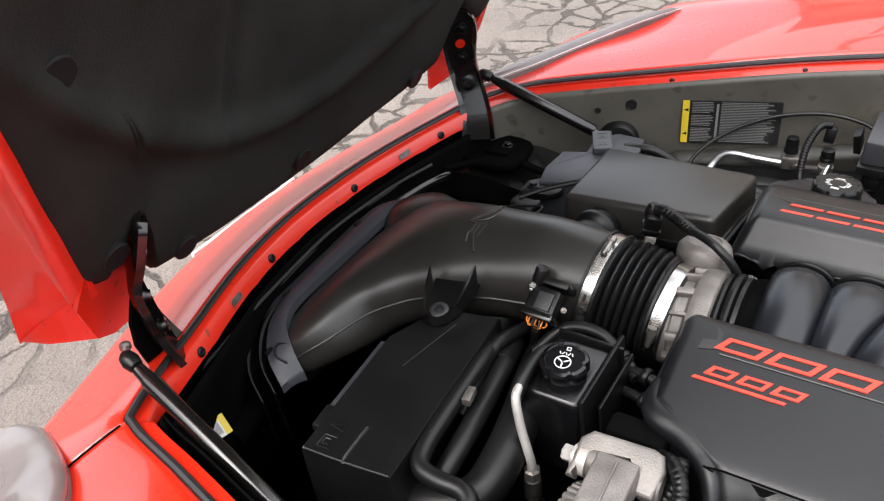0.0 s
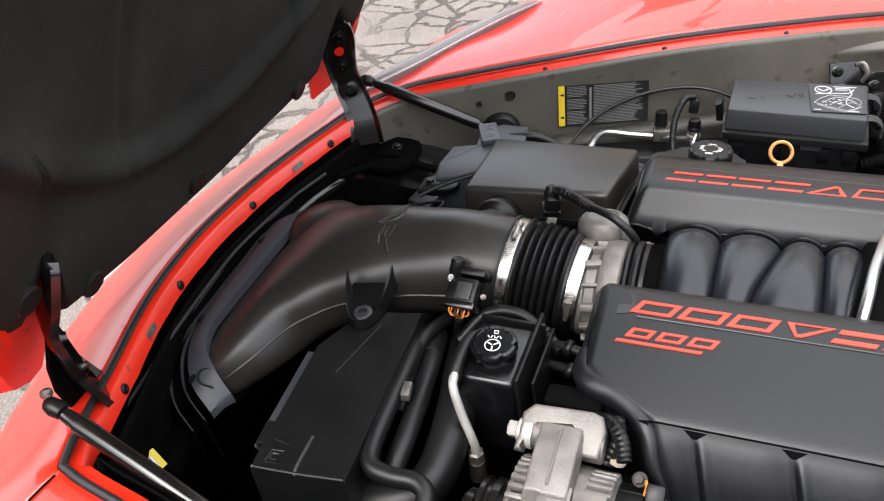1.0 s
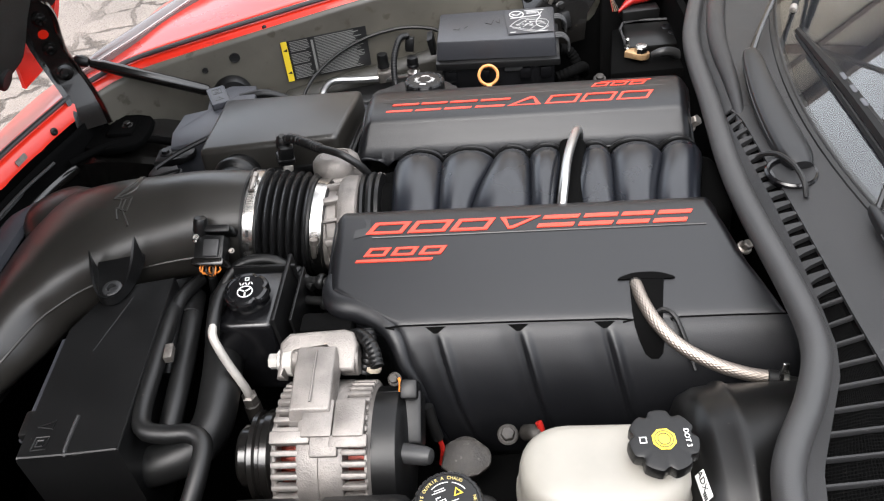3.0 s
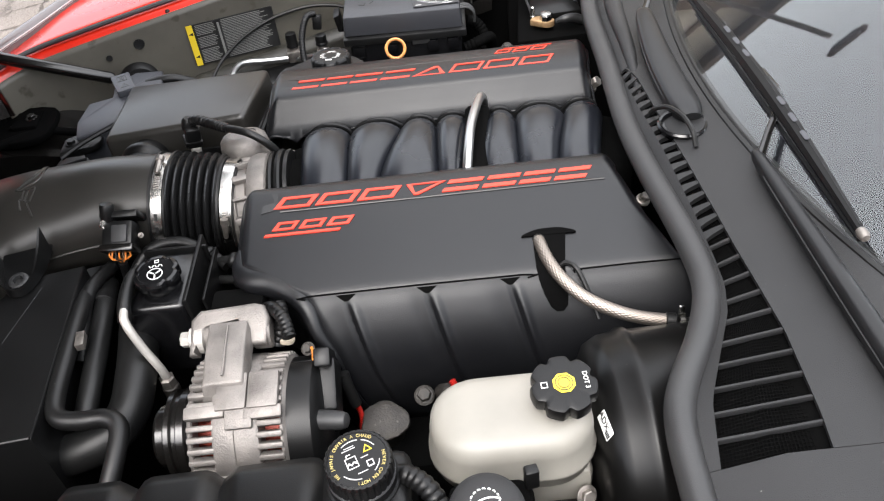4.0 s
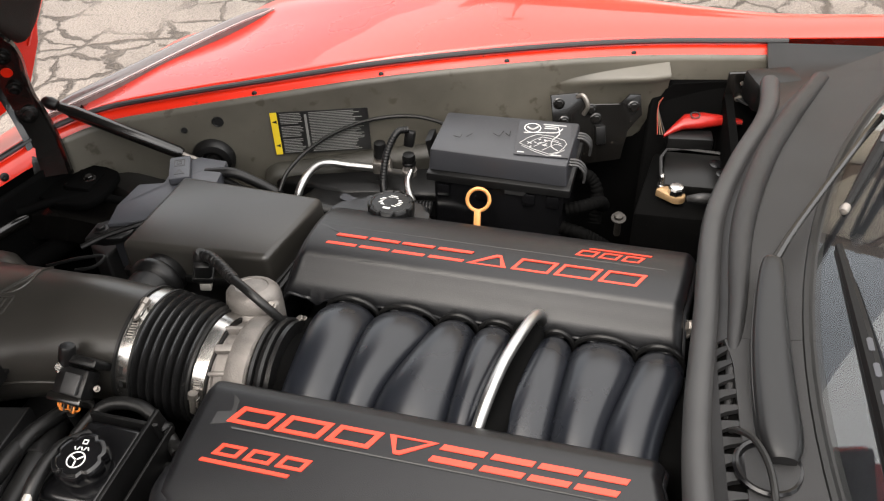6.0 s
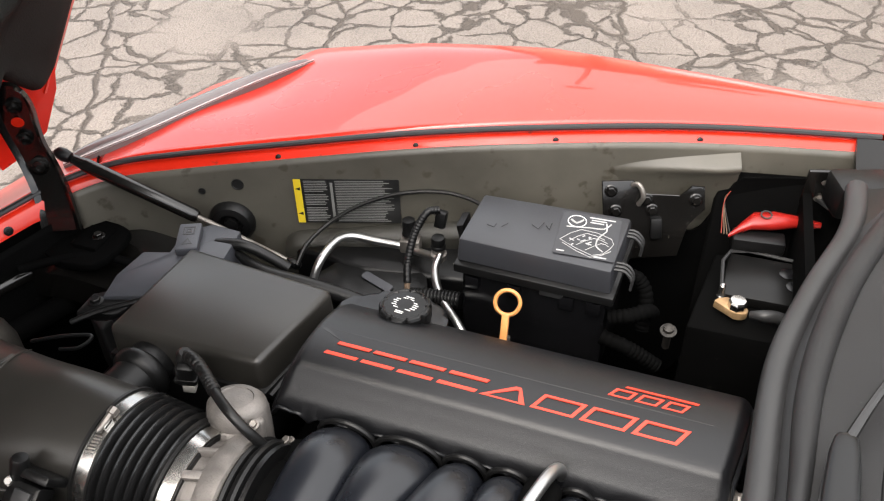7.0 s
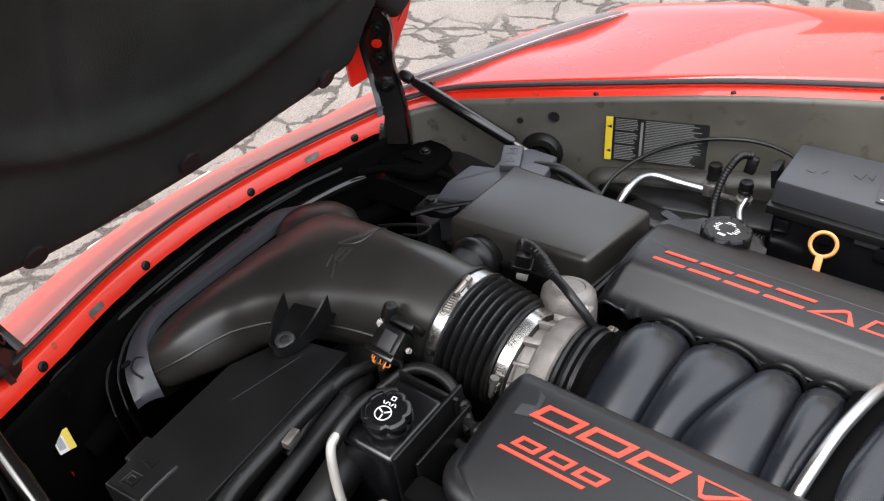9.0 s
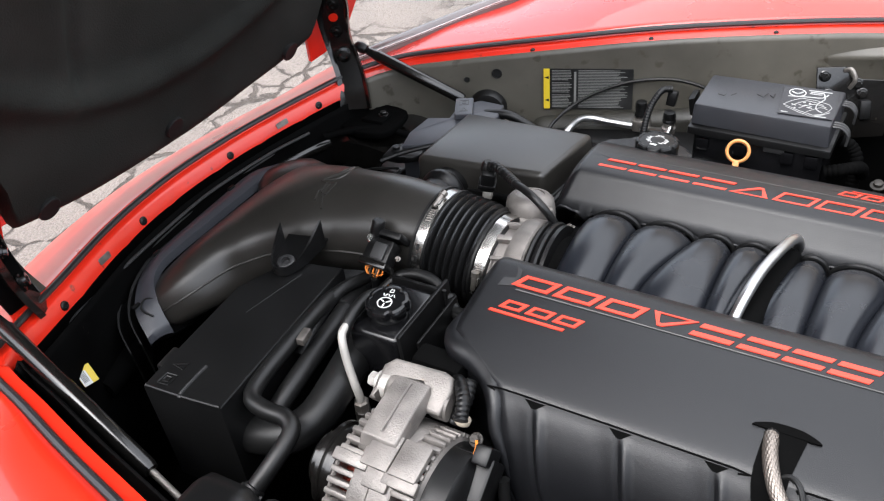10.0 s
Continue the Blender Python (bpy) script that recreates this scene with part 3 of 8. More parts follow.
# Headlights, set into the front corners.
def headlight(s):
    inner = [(-0.775, 0.400, 0.769), (-0.735, 0.445, 0.779), (-0.696, 0.495, 0.787), (-0.660, 0.562, 0.792), (-0.620, 0.632, 0.799), (-0.575, 0.695, 0.810), (-0.524, 0.758, 0.822)]
    if s < 0:
        inner = [(-0.868, 0.540, 0.737), (-0.851, 0.518, 0.739), (-0.828, 0.511, 0.744), (-0.795, 0.517, 0.753), (-0.760, 0.528, 0.765), (-0.718, 0.545, 0.778), (-0.684, 0.570, 0.781), (-0.610, 0.650, 0.799), (-0.524, 0.758, 0.822)]
    edge_ = spline(inner, 5)

    def on(u, v, lift, grow=1.0):
        x, y, z = edge_[int(round(u * (len(edge_) - 1)))]
        reach = lerp([(0, 0.07), (0.3, 0.115), (0.6, 0.105), (0.85, 0.05), (1, 0.003)], u)[0] * grow
        round_ = max(0.0, (1 - (2 * u - 1) ** 6) * (1 - (2 * v - 1) ** 4))
        return Vector((x - 0.62 * reach * v, s * (y + 0.78 * reach * v), z + 0.004 * (1 - u ** 4) - 0.004 * u ** 6 - 0.55 * reach * v ** 1.6 + lift * round_ ** 0.5))
    lamp = part("headlight", slab(lambda u, v: on(u, v, 0.0), len(edge_) - 1, 10, lambda u, v: (0, 0, -0.012)), BOWL, car, "clouded headlight set into the fender", 60)
    part("lens", slab(lambda u, v: on(u, v, 0.012) + Vector((0, 0, 0.0015)), len(edge_) - 1, 10, lambda u, v: (0, 0, 0.002)), LENS, lamp, "clear domed lens", 60)
    if s > 0:
        # White strip on the far lamp only: draws its bright line in colour.
        part("bright_edge", slab(lambda u, v: on(u, v * 0.11, 0.0) + Vector((0, 0, 0.0050)), len(edge_) - 1, 2, lambda u, v: (0, 0, -0.004)), WHITE, lamp, "white strip drawing the lens's bright edge line", 60)


headlight(1)
headlight(-1)

part("front_plate", block((0.006, 0.26, 0.15), pose(-1.030, 0.02, 0.515), 0.002, 1), WHITE, car, "pale front plate, seen edge-on")

# Near-black floor, radiator and frame close the bay below, its shade in their colour.
bay = thing("bay_floor", "black undertray and frame rails below the engine", "undertray", (0, 0, 0.25))
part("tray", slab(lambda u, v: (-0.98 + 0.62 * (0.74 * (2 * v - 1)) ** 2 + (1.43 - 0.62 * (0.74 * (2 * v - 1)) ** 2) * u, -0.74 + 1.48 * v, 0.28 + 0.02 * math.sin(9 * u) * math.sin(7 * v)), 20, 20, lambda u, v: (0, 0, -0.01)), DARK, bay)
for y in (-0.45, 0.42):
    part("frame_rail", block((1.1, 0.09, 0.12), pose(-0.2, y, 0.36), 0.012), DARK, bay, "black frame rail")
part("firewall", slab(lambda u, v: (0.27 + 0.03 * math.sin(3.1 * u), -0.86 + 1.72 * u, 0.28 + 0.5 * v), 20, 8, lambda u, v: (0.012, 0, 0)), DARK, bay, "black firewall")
rad = thing("radiator", "black finned radiator under the air duct", "radiator", (-0.66, 0, 0.3))
part("core", block((0.06, 0.66, 0.28), pose(-0.66, 0.0, 0.31, 0, 22, 0), 0.01), DARK, rad)
part("top_tank", block((0.07, 0.70, 0.05), pose(-0.56, 0.0, 0.565, 0, 22, 0), 0.014), PLASTIC, rad)


# ---- hood, open on its front hinges ----
HOOD_A = radians(65)
HU, HN = Vector((math.cos(HOOD_A), 0, math.sin(HOOD_A))), Vector((math.sin(HOOD_A), 0, -math.cos(HOOD_A)))
HOOD_O = Vector((-0.842, 0.0, 0.845))


def hood_at(v, s, lift=0.0):
    return HOOD_O + HU * s + Vector((0, v, 0)) + HN * lift


hood = thing("hood", "red front-hinged hood standing open with a black liner", "hood", tuple(hood_at(0, -0.08)))


def hood_half(s):
    return 0.402 + 0.27 * s


def crown(v, s):
    """The hood is arched: its sides stand nearer to the engine than its middle."""
    return 0.050 * min(1.0, abs(v) / hood_half(max(s, 0.0))) ** 2


def liner_front(v):
    """The liner's front edge, with a step back round each hinge plate."""
    a = abs(v)
    if a < 0.318:
        return -0.073 + 0.8 * v * v
    return lerp([(0.318, 0.008), (0.333, 0.130), (0.398, 0.076), (0.412, 0.080), (0.428, 0.100), (0.50, 0.12)], a)[0]


def liner(u, w):
    t = 2 * u - 1
    v = t * hood_half(0.10)
    s0 = liner_front(v)
    s = s0 + (1.07 - s0) * w
    v = t * max(hood_half(0.10), hood_half(s))
    edge = (1 - abs(t)) * hood_half(max(s, 0.1))
    dip = 0.009 * math.exp(-((abs(v) - 0.197) / 0.010) ** 2) * max(0.0, min(1.0, (s - 0.13) / 0.05))
    pillow = 0.016 * min(1.0, edge / 0.03) ** 0.5 * min(1.0, w / 0.020) ** 0.5
    rib = 0.014 * math.exp(-((s - 0.105 - 1.3 * v * v) / 0.024) ** 2) * min(1.0, edge / 0.06)
    return hood_at(v, s, crown(v, s) - 0.012 + pillow - dip + rib + 0.002 * noise.noise(Vector((v * 9, s * 9, 0))))


part("liner", slab(liner, 150, 90, lambda u, w: tuple(-HN * 0.012)), FELT, hood, "black felt sound liner", 60)


def hood_skin(u, w):
    t = 2 * u - 1
    s = -0.088 + 1.24 * w
    v = t * (0.466 + 0.18 * s)
    s = s + 0.44 * v * v * (1 - w)
    return hood_at(v, s, 0.043 * t * t - 0.050 - 0.012 * math.exp(-((v / 0.16) ** 2)))


part("outer_panel", slab(hood_skin, 50, 40, lambda u, w: tuple(-HN * 0.008)), RED, hood, "glossy red outer skin", 60)
for g in (-1, 1):
    # The red plate that carries the hinge, bent with the hood's arch.
    tab = [hood_at(g * v, s, l) for v, s, l in ((0.330, -0.002, 0.018), (0.352, -0.060, 0.024), (0.385, -0.040, 0.036), (0.418, -0.008, 0.045), (0.440, 0.062, 0.040), (0.430, 0.112, 0.042), (0.405, 0.130, 0.034), (0.330, 0.145, 0.014))]
    part("corner_plate", rings([[p - HN * 0.006 for p in tab], tab]), RED_IN, hood, "red corner plate behind the hinge", 50)
    # The rolled side lip, and the darker cheek that runs from it to the skin's edge.
    stations = (0.066, 0.10, 0.15, 0.22, 0.35, 0.55, 0.80, 1.06)
    lip = [[hood_at(g * (hood_half(s) - 0.008), s + 0.004, 0.042), hood_at(g * (hood_half(s) + 0.006), s, 0.040), hood_at(g * (hood_half(s) + 0.016), s - 0.002, 0.032), hood_at(g * (hood_half(s) + 0.020), s - 0.003, 0.027)] for s in stations]
    part("side_lip", slab(lambda u, w: lip[int(round(u * 7))][int(round(w * 3))], 7, 3, lambda u, w: tuple(-HN * 0.005)), RED_IN, hood, "red rolled side lip", 50)
    cheek = [[hood_at(g * (hood_half(s) + 0.019), s - 0.003, 0.028), hood_at(g * (0.5 * hood_half(s) + 0.5 * (0.480 + 0.18 * s)), s - 0.030 * (s < 0.12), 0.012), hood_at(g * (0.468 + 0.18 * s), s - 0.070 * (s < 0.08) - 0.03 * (0.08 < s < 0.12), -0.006)] for s in stations]
    part("side_cheek", slab(lambda u, w: cheek[int(round(u * 7))][int(round(w * 2))], 7, 2, lambda u, w: (0, -0.004 * g, 0)), RED_IN, hood, "red outer cheek of the hood's side", 40)
    low = [[hood_at(g * v, s, l) for v, s, l in row] for row in (((0.418, -0.008, 0.044), (0.430, -0.024, 0.022), (0.446, -0.040, -0.004)), ((0.4390, 0.068, 0.029), (0.4560, 0.040, 0.0125), (0.4800, 0.002, -0.0055)))]
    part("corner_fold", slab(lambda u, w: low[int(round(u))][int(round(w * 2))], 1, 2, lambda u, w: (0.0, -0.003 * g, 0.002)), RED_IN, hood, "red folded hood corner", 40)

for v, s in ((0.0, -0.02), (0.264, 0.012), (-0.264, 0.012), (-0.392, 0.122), (-0.442, 0.390), (0.442, 0.390), (0.0, 0.42)):
    q = hood_at(v, s, crown(v, s) - 0.009)
    part("liner_clip", lathe([(0.018, 0.004), (0.018, 0.0165), (0.0165, 0.0180), (0.006, 0.0174)], aim(tuple(q), tuple(HN)), 20), CLIP, hood, "round black liner clip")


def hinge(s):
    line = [(-0.764, 0.346, 0.938, 0.010), (-0.766, 0.347, 0.929, 0.017), (-0.769, 0.349, 0.905, 0.0215), (-0.774, 0.351, 0.872, 0.0215), (-0.773, 0.353, 0.838, 0.0195), (-0.764, 0.351, 0.808, 0.0195),
            (-0.749, 0.342, 0.776, 0.020), (-0.738, 0.331, 0.745, 0.021), (-0.732, 0.322, 0.716, 0.022)]
    if s < 0:
        line = [(-0.742, -0.351, 0.966, 0.010), (-0.746, -0.353, 0.956, 0.018), (-0.760, -0.361, 0.916, 0.024), (-0.773, -0.368, 0.880, 0.0235), (-0.767, -0.370, 0.843, 0.020), (-0.768, -0.364, 0.808, 0.021), (-0.746, -0.357, 0.766, 0.024)]
    rows = spline(line, 5)
    loops = []
    for k, (x, y, z, w) in enumerate(rows):
        a, b = rows[max(k - 1, 0)], rows[min(k + 1, len(rows) - 1)]
        t = Vector((b[0] - a[0], b[1] - a[1], b[2] - a[2])).normalized()
        flat = Vector((0.94, 0.34, 0)) if s > 0 else Vector((0.8, -0.6, 0))
        side = (flat - t * t.dot(flat)).normalized()
        n = t.cross(side)
        if n.y * s > 0:
            n = -n
        c = Vector((x, y, z))
        w *= 1.32
        prof = [(-1.0, 0.006), (-0.86, 0.004), (-0.7, 0.0), (0.7, 0.0), (0.86, 0.004), (1.0, 0.006), (1.0, -0.003), (0.7, -0.008), (-0.7, -0.008), (-1.0, -0.003)]
        loops.append([c + side * (w * p) + n * q for p, q in prof])
    h = part("hinge", rings(loops), SHELL, hood, "black painted curved hood hinge", 35)
    if s < 0:
        web = [Vector((-0.768, y, z)) for y, z in ((-0.365, 0.897), (-0.359, 0.861), (-0.353, 0.81), (-0.341, 0.744), (-0.345, 0.722), (-0.375, 0.722), (-0.390, 0.764), (-0.398, 0.804), (-0.394, 0.835))]
        part("hinge_web", rings([[p - Vector((0.006, 0, 0)) for p in web], web]), DARK, h, "dark folded hinge plate")
    for k, (r, mat, nm) in ((10, (0.010, SHELL, "bolt")), (14, (0.0085, RED_IN, "painted_hole")), (18, (0.010, SHELL, "bolt")), (25, (0.0115, SHELL, "pivot"))):
        x, y, z, w = rows[k]
        m = aim((x + 0.001, y - 0.001 * s, z), (0.55, -0.75 * s, 0.15 if k > 20 else -0.25), (0, 0, 1))
        if nm == "painted_hole":
            bm = lathe([(r, 0), (r, 0.002), (r * 0.6, 0.0022)], m, 18)
        else:
            bm = lathe([(r * 1.2, 0), (r * 1.2, 0.003), (r * 0.8, 0.004), (r * 0.75, 0.009), (r * 0.4, 0.0095), (r * 0.35, 0.006)], m, 14)
        part(nm, bm, mat, h, "red dot of body paint seen through a hole" if nm == "painted_hole" else "")
    return rows


hinge(1)
hinge(-1)


def gas_strut(top, joint, end):
    top, joint, end = Vector(top), Vector(joint), Vector(end)
    st = thing("gas_strut", "black gas strut holding up the open hood", "strut", tuple(end), group="hood struts")
    d = (joint - top).normalized()
    m = aim(tuple(top), tuple(d))
    length = (joint - top).length
    part("cylinder", lathe([(0.004, 0.012), (0.0075, 0.014), (0.0088, 0.03), (0.0105, 0.034), (0.0105, length - 0.006), (0.0085, length), (0.004, length + 0.001)], m, 20), SHELL, st)
    part("rod", tube([tuple(joint - d * 0.004), tuple(end)], 0.0042, 10, 1), DULL, st, "grey steel rod")
    bm = lathe([(0.004, -0.014), (0.0085, -0.010), (0.0105, 0.0), (0.0085, 0.010), (0.004, 0.013)], m, 14)
    part("ball_socket", bm, PLASTIC, st)
    part("ball_socket", lathe([(0.004, -0.012), (0.008, -0.006), (0.0085, 0.006), (0.004, 0.012)], aim(tuple(end), tuple(d)), 12), PLASTIC, st)
    part("ball_stud", lathe([(0.004, -0.004), (0.004, 0.022), (0.007, 0.024), (0.007, 0.028)], aim(tuple(top), (-0.8, -0.2 if top.y > 0 else 0.45, 0.1)), 10), DULL, st)


gas_strut((-0.743, 0.380, 0.812), (-0.548, 0.404, 0.728), (-0.405, 0.420, 0.664))
gas_strut((-0.745, -0.424, 0.814), (-0.470, -0.466, 0.716), (-0.350, -0.484, 0.672))


# ---- cowl, windshield and wipers ----
SEAL_LINE = [(0.335, 0.610, 0.836), (0.326, 0.51, 0.838), (0.285, 0.375, 0.840), (0.256, 0.245, 0.840), (0.249, 0.08, 0.840), (0.243, -0.05, 0.840), (0.246, -0.15, 0.840),
             (0.258, -0.29, 0.840), (0.256, -0.355, 0.840), (0.236, -0.41, 0.840), (0.206, -0.463, 0.840), (0.193, -0.50, 0.840), (0.189, -0.55, 0.838), (0.190, -0.63, 0.836), (0.21, -0.72, 0.83)]
seal = thing("hood_seal", "thick grey rubber bulb seal along the cowl edge", "seal", (0.25, 0, 0.82))
part("bulb", tube(SEAL_LINE, 0.0135, 16, 10), SEAL, seal)
part("carrier", tube([(x + 0.012, y, z - 0.012) for x, y, z in SEAL_LINE], 0.008, 8, 10), RUBBER, seal)

seal_curve = sorted([tuple(q) for q in spline(SEAL_LINE, 12)], key=lambda q: q[1])
GR = [(-0.56, 0.293), (-0.52, 0.297), (-0.431, 0.300), (-0.373, 0.296), (-0.322, 0.292), (-0.263, 0.289), (-0.176, 0.2840), (-0.068, 0.2760), (0.001, 0.2715), (0.04, 0.264)]
GL = [(-0.56, 0.209), (-0.52, 0.216), (-0.489, 0.222), (-0.461, 0.234), (-0.425, 0.250), (-0.393, 0.264), (-0.358, 0.272), (-0.32, 0.2735), (-0.25, 0.2715), (-0.15, 0.2665), (-0.05, 0.2600), (0.04, 0.2570)]
G_LOW, G_HIGH = -0.552, 0.040


def seal_x(y):
    return float(np.interp(y, [q[1] for q in seal_curve], [q[0] for q in seal_curve]))


def glass_x(y):
    return 0.337 + 0.46 * y * y


def cowl_z(x, y):
    a, b = seal_x(y), glass_x(y)
    k = min(1.0, max(0.0, (x - a) / max(b - a, 0.01)))
    return 0.838 + 0.024 * min(1, k * 4) - 0.006 * math.sin(k * math.pi) + 0.008 * k


cowl = thing("cowl_grille", "dusty grey plastic cowl panel with a slotted air grille", "cowl", (0.30, 0, 0.80))


def strip(x0, x1, y0, y1, nu, nv, name="panel"):
    def f(u, v):
        y = y0 + (y1 - y0) * u
        x = x0(y) + (x1(y) - x0(y)) * v
        return (x, y, cowl_z(x, y))
    return part(name, slab(f, nu, nv, lambda u, v: (0, 0, -0.004)), COWL, cowl, angle=50)


g_left = lambda y: float(np.interp(y, [q[0] for q in GL], [q[1] for q in GL]))
g_right = lambda y: float(np.interp(y, [q[0] for q in GR], [q[1] for q in GR]))
strip(lambda y: seal_x(y) + 0.006, g_left, G_LOW, G_HIGH, 60, 6)
strip(g_right, lambda y: glass_x(y) + 0.012, G_LOW, G_HIGH, 60, 10)
strip(lambda y: seal_x(y) + 0.006, lambda y: glass_x(y) + 0.012, -0.76, G_LOW - 0.0005, 20, 14)
strip(lambda y: max(seal_x(y) + 0.006, float(np.interp(y, [0.0, 0.46, 0.48, 0.52, 0.606, 0.70], [0.0, 0.0, 0.30, 0.345, 0.396, 0.505]))), lambda y: glass_x(y) + 0.012, G_HIGH + 0.0005, 0.72, 60, 14)
part("end_block", block((0.075, 0.055, 0.05), pose(0.345, 0.640, 0.786, 0, 0, 20), 0.008), PLASTIC, cowl, "black end piece of the cowl")
# Near-black sheet: the shade below the slots is its colour.
part("mesh_screen", slab(lambda u, v: ((g_left(G_LOW + (G_HIGH - G_LOW) * u) - 0.006) * (1 - v) + (g_right(G_LOW + (G_HIGH - G_LOW) * u) + 0.008) * v, G_LOW + (G_HIGH - G_LOW) * u, cowl_z(g_left(G_LOW + (G_HIGH - G_LOW) * u), G_LOW + (G_HIGH - G_LOW) * u) * (1 - v) + 0.868 * v - 0.016), 60, 4, lambda u, v: (0, 0, -0.002)), DARK, cowl, "near-black sheet for the shade under the slots")
bm = bmesh.new()
for k in range(90):
    y = G_LOW + 0.004 + 0.0034 * k
    if y < -0.27:
        tube([(x, y, cowl_z(x, y) - 0.011) for x in (g_left(y) - 0.003, 0.5 * (g_left(y) + g_right(y)), g_right(y) + 0.004)], 0.0005, 4, 1, bm=bm)
for k in range(1, 28):
    tube([(x, y, cowl_z(x, y) - 0.011) for x, y in ((g_left(y) + (g_right(y) - g_left(y)) * k / 28, y) for y in (G_LOW + 0.003 + 0.042 * j for j in range(7)))], 0.0005, 4, 1, bm=bm)
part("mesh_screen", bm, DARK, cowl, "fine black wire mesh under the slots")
y = G_HIGH - 0.012
while y > G_LOW + 0.012:
    long_ = y < -0.30
    x0, x1 = g_left(y) - 0.001, g_right(y) + 0.001
    z0, z1 = cowl_z(x0, y), cowl_z(x1, y)
    if long_:
        h = 0.0019
        bm = rings([[Vector((x, y - h, z - 0.006)), Vector((x, y - h, z - 0.0025)), Vector((x, y - h * 0.5, z - 0.001)), Vector((x, y + h * 0.5, z - 0.001)), Vector((x, y + h, z - 0.0025)), Vector((x, y + h, z - 0.006))] for x, z in ((x0 - 0.001, z0), ((x0 + x1) / 2, (z0 + z1) / 2), (x1 + 0.001, z1))])
        part("slat", bm, COWL, cowl)
    elif x1 - x0 > 0.003:
        # Short hooked teeth, broad at the seal and drawn to a point.
        span = x1 - x0
        plan = [(x0 - 0.001, y - 0.0085), (x0 + span * 0.35, y - 0.0050), (x1 + 0.001, y - 0.0030), (x1 + 0.001, y + 0.0020), (x0 + span * 0.35, y + 0.0035), (x0 - 0.001, y + 0.0040)]
        top_ = [Vector((a, b, z0 + (z1 - z0) * (a - x0) / span - 0.0008)) for a, b in plan]
        part("slat", rings([[p - Vector((0, 0, 0.006)) for p in top_], top_]), COWL, cowl)
    y -= 0.0245 if long_ else 0.0185
# A raised rib that runs beside the seal towards the passenger side.
part("rib", tube([(0.268, -0.05, 0.842), (0.276, 0.08, 0.859), (0.284, 0.22, 0.860), (0.312, 0.36, 0.859), (0.352, 0.48, 0.857), (0.40, 0.60, 0.855)], [0.003, 0.009, 0.013, 0.014, 0.014, 0.012], 14), COWL, cowl)

def side_gap(u, v):
    x = 0.335 + 0.40 * u
    a = float(np.interp(x, [0.335, 0.396, 0.505, 0.735], [0.505, 0.59, 0.69, 0.775]))
    b = float(np.interp(x, [0.365, 0.80], [0.728, 0.778]))
    return (x, a + (b - a) * v, 0.846 - 0.012 * math.sin(math.pi * v))


part("side_filler", slab(side_gap, 24, 6, lambda u, v: (0, 0, -0.01)), PLASTIC, cowl, "black filler panel beside the fender", 50)

glass_thing = thing("windshield", "raked tinted windshield reflecting a pale sky", "windshield", (0.36, 0, 0.87))


def glass(u, v):
    y = -0.74 + 1.48 * u
    d = 1.05 * v
    return (glass_x(y * (1 - 0.25 * v)) + d * 0.86 - 0.05 * v * v, y * (1 - 0.12 * v), 0.866 + d * 0.50 - 0.06 * v * v)


pane = part("pane", slab(glass, 40, 30, lambda u, v: (0.002, 0, -0.004)), GLASS, glass_thing, angle=80)
pane.visible_shadow = False
for u in (0.0, 1.0):
    part("pillar_trim", slab(lambda a, b, u=u: tuple(Vector(glass(u, a)) - Vector((0, 0, 0.30 * b))), 16, 4, lambda a, b: (0, 0.01, 0)), PLASTIC, glass_thing, "black pillar trim", 60)
part("lower_moulding", tube([glass(k / 20, 0.0) for k in range(21)], 0.006, 8, 2), RUBBER, glass_thing, "black rubber moulding")
dash = thing("dashboard", "dark dashboard top below the windshield", "dashboard", (0.7, 0, 0.7))
part("top", slab(lambda u, v: (glass_x(-0.735 + 1.47 * u) + 0.0 + 0.85 * v, -0.735 + 1.47 * u, 0.825 + 0.10 * math.sin(min(1, v * 1.5) * 1.5) + 0.01 * math.cos(u * 9) * v), 24, 24, lambda u, v: (0, 0, -0.05)), DASH, dash, angle=60)


